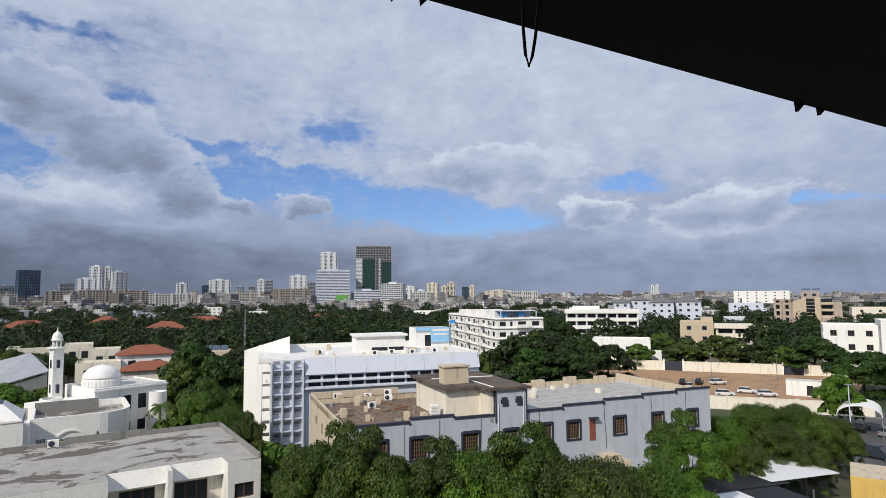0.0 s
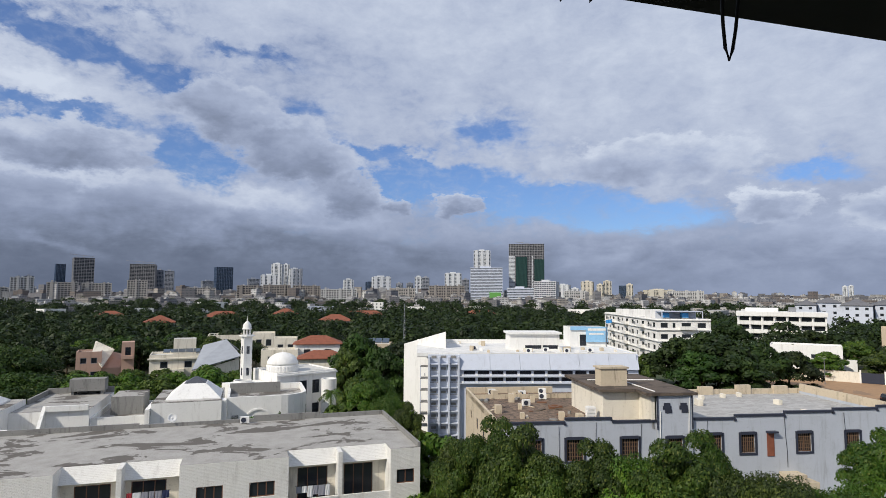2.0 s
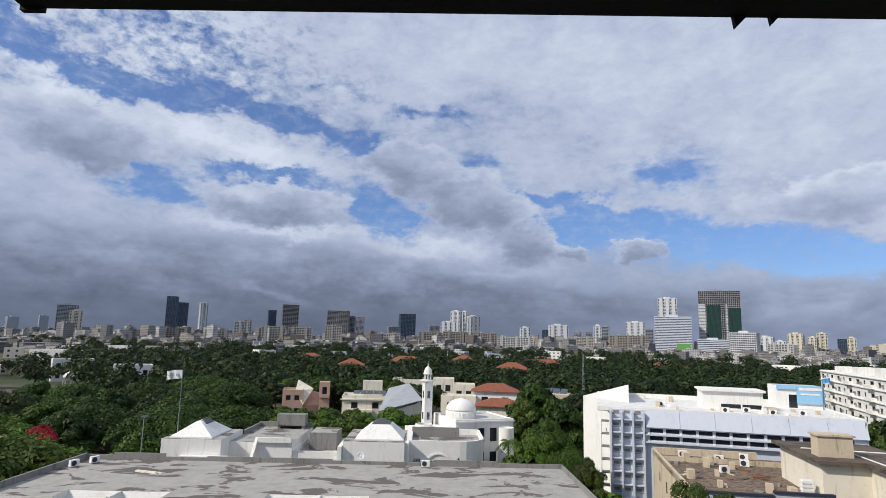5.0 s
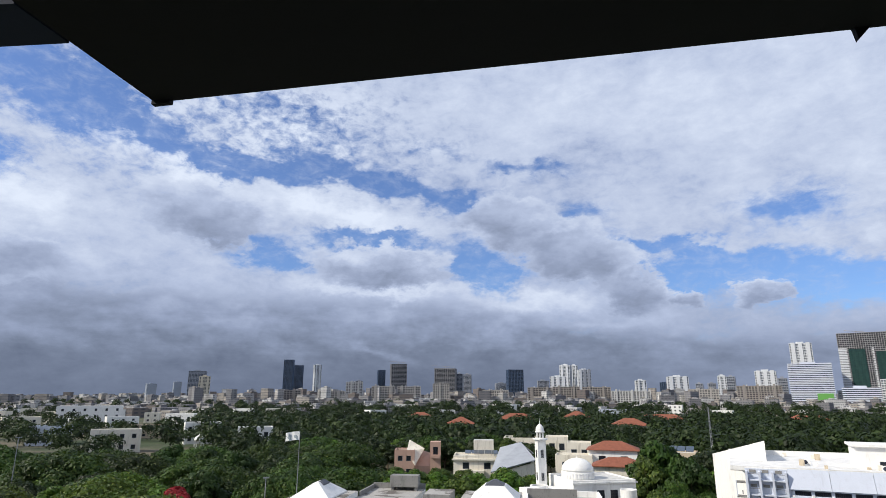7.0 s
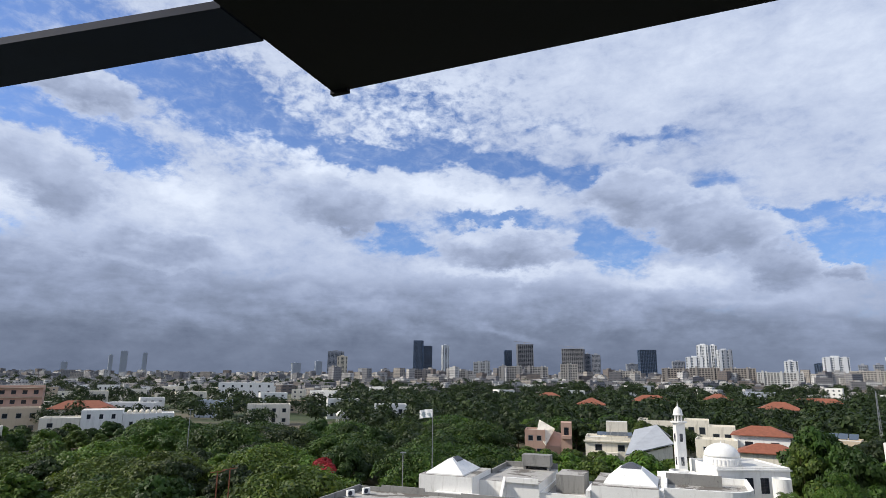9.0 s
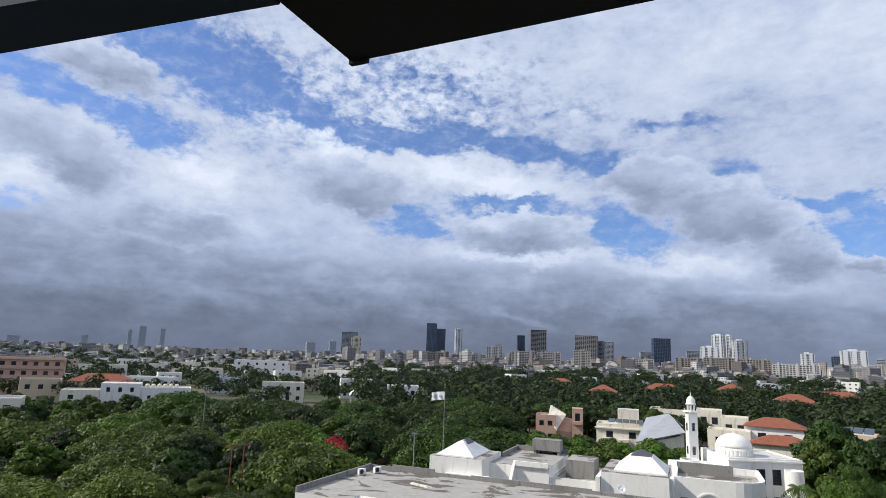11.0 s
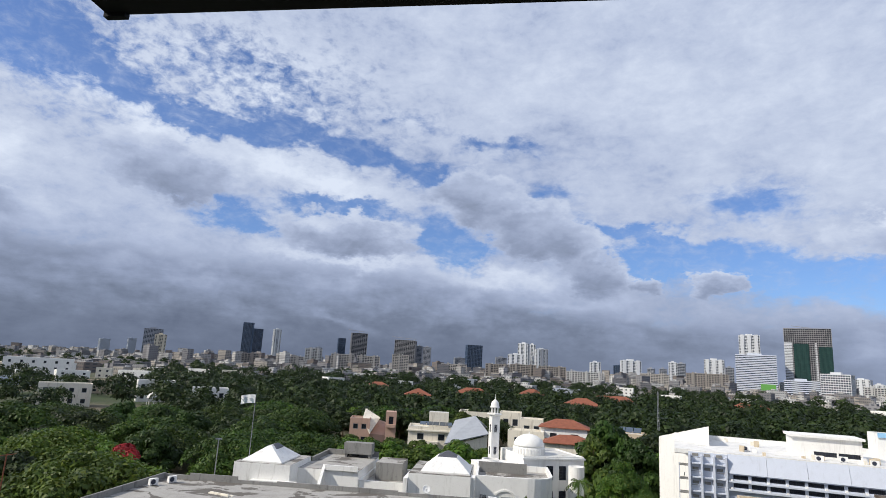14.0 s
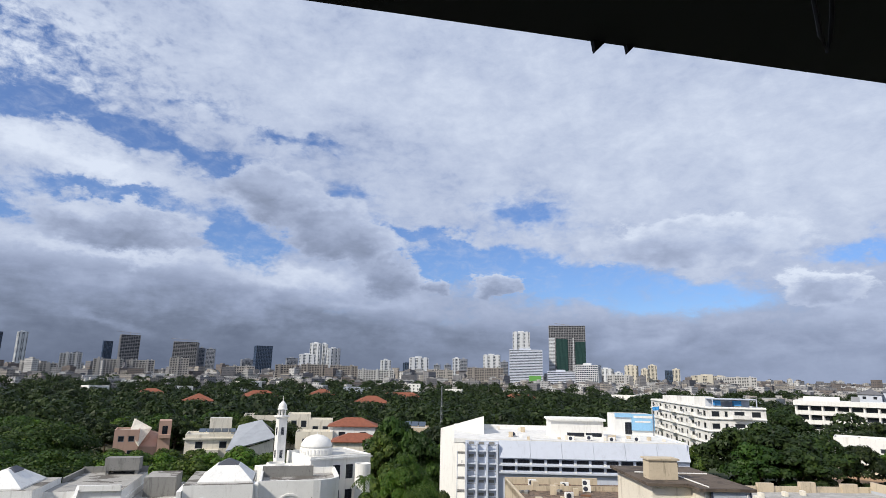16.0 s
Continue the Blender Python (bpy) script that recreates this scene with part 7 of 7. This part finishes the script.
YELLOW = plaster("yellow_wall_paint", (0.62, 0.42, 0.12), (0.3, 0.2, 0.1), 0.5)
block(shop, 0, 0, 7, 6, 0, 5.6, YELLOW, {}, "dark", BEIGE)
boxes("shutter", [(3.4, -0.08, 0.2, 6.2, -0.003, 5.0)], RED, shop, "faded red shutter")
shed = thing("market_shed", "long low shed with white and black roof sheets", "shed", pose(23.0, 58.8, 0, 0, 0, 17))
BLACKSHEET = plain("black_roof_sheet", (0.022, 0.023, 0.028), 0.6, 0, 0.4, 3.0)
WHITESHEET = plain("white_roof_sheet", (0.72, 0.73, 0.74), 0.5, 0, 0.15, 2.0)
for x0, x1, y0, y1, z, mat in ((-4.0, 8.6, 0.0, 4.6, 3.55, WHITESHEET), (4.0, 15.5, 2.2, 7.2, 3.7, BLACKSHEET), (13.6, 23.2, 2.8, 9.2, 3.86, WHITESHEET), (8.6, 13.6, -2.5, 2.2, 3.6, BLACKSHEET)):
    s = boxes("roof_sheet", [(x0, y0, z, x1, y1, z + 0.06)], mat, shed, "white roof sheet" if mat is WHITESHEET else "black roof sheet")
for x in (0, 5.5, 11, 16.5, 22.5):
    for y in (0.3, 6.6):
        boxes("post", [(x - 0.06, y - 0.06, 0, x + 0.06, y + 0.06, 3.55)], STEEL, shed)
boxes("back_wall", [(0, 7.0, 0, 13, 7.15, 3.5)], BEIGE, shed)

# a thin lattice mast and smaller marks in the trees
mast = thing("radio_mast", "thin dark lattice radio mast", "mast", pose(*polar(18.33, 205), 0))
for a in (0, 120, 240):
    bm = bmesh.new()
    tube(bm, [(0.5 * math.cos(radians(a)), 0.5 * math.sin(radians(a)), 0), (0.12 * math.cos(radians(a)), 0.12 * math.sin(radians(a)), 20.6)], 0.06, 5)
    part("leg", bm, STEEL, mast)
bm = bmesh.new()
for i in range(26):
    z0, z1 = 0.8 * i, 0.8 * (i + 1)
    r0, r1 = 0.5 - 0.38 * z0 / 20.6, 0.5 - 0.38 * min(z1, 20.6) / 20.6
    a = radians(120 * (i % 3))
    b = radians(120 * (i % 3) + 120)
    tube(bm, [(r0 * math.cos(a), r0 * math.sin(a), z0), (r1 * math.cos(b), r1 * math.sin(b), z1)], 0.035, 4)
part("lattice", bm, STEEL, mast)
gaz = thing("gazebo", "small white domed pavilion among the trees", "pavilion", pose(*polar(63.1, 300), 0))
bm = bmesh.new()
lathe(bm, [(2.2, 4.2), (2.0, 5.0), (1.2, 5.9), (0.2, 6.4), (0.05, 7.2)], 16)
part("roof", bm, WHITE, gaz)
for i in range(6):
    a = i * math.pi / 3
    bm = bmesh.new()
    tube(bm, [(1.9 * math.cos(a), 1.9 * math.sin(a), 0), (1.9 * math.cos(a), 1.9 * math.sin(a), 4.3)], 0.16, 6)
    part("column", bm, WHITE, gaz)
for az, d in ((73.4, 84), (72.4, 86)):
    ob = thing("aerial", "rusty pole with a crossbar above the trees", "pole", pose(*polar(az, d), 0, 0, 0, az))
    bm = bmesh.new()
    tube(bm, [(0, 0, 0), (0, 0, 11.8)], 0.07, 6)
    tube(bm, [(-0.9, 0, 11.6), (0.9, 0, 11.8)], 0.05, 5)
    part("pole", bm, RED, ob)


def palm(x, y, h, seed, label="small palm with drooping feathered fronds"):
    r = random.Random(seed)
    ob = thing("palm", label, "palm tree", pose(x, y, 0))
    bm = bmesh.new()
    tube(bm, [(0, 0, -0.2), (0.15, 0.1, h * 0.5), (0.1, 0.2, h)], 0.2, 8, 0.14)
    part("trunk", bm, BARK, ob)
    for i in range(16):
        a, up = i * 2.399, r.uniform(0.1, 1.0)
        bm = bmesh.new()
        ln = r.uniform(1.8, 2.6)
        sp = [Vector((0.1 + math.cos(a) * ln * t, 0.2 + math.sin(a) * ln * t, h + ln * (up * t - 0.9 * t * t))) for t in [j / 8 for j in range(9)]]
        side = Vector((-math.sin(a), math.cos(a), 0))
        for j in range(8):
            for s in (-1, 1):
                wd = 0.5 * math.sin(math.pi * (j + 1.2) / 10)
                p, q = sp[j], sp[j + 1]
                bm.faces.new([bm.verts.new(c) for c in (p, p.lerp(q, 0.6), p.lerp(q, 1.2) + side * s * wd - Vector((0, 0, wd * 0.6)), p.lerp(q, 0.7) + side * s * wd * 0.95 - Vector((0, 0, wd * 0.6)))])
        part("frond", bm, LEAF_A, ob)


for i, (az, d, h) in enumerate(((13.2, 43, 5.6), (25.2, 98, 8.2), (22.4, 76, 8.6), (86.0, 150, 9.5), (35.0, 73, 8.6), (31.2, 78, 8.2), (33.4, 76, 8.0))):
    palm(*polar(az, d), h, i)
for i, (az, d, el) in enumerate(((29.8, 81, -10.6), (30.9, 82, -11.0), (36.4, 76, -12.0))):
    top_tree("mid2", az, el, d, 0.22)
cab = bmesh.new()
a, b = Vector((*polar(11.5, 56), 9.6)), Vector((*polar(4.0, 45), 8.2))
tube(cab, [a.lerp(b, t) - Vector((0, 0, 2.2 * t * (1 - t))) for t in [j / 12 for j in range(13)]], 0.02, 5)
tagged(part("overhead_cable", cab, BLACK), "thin black overhead cable strung between the houses", "cable")
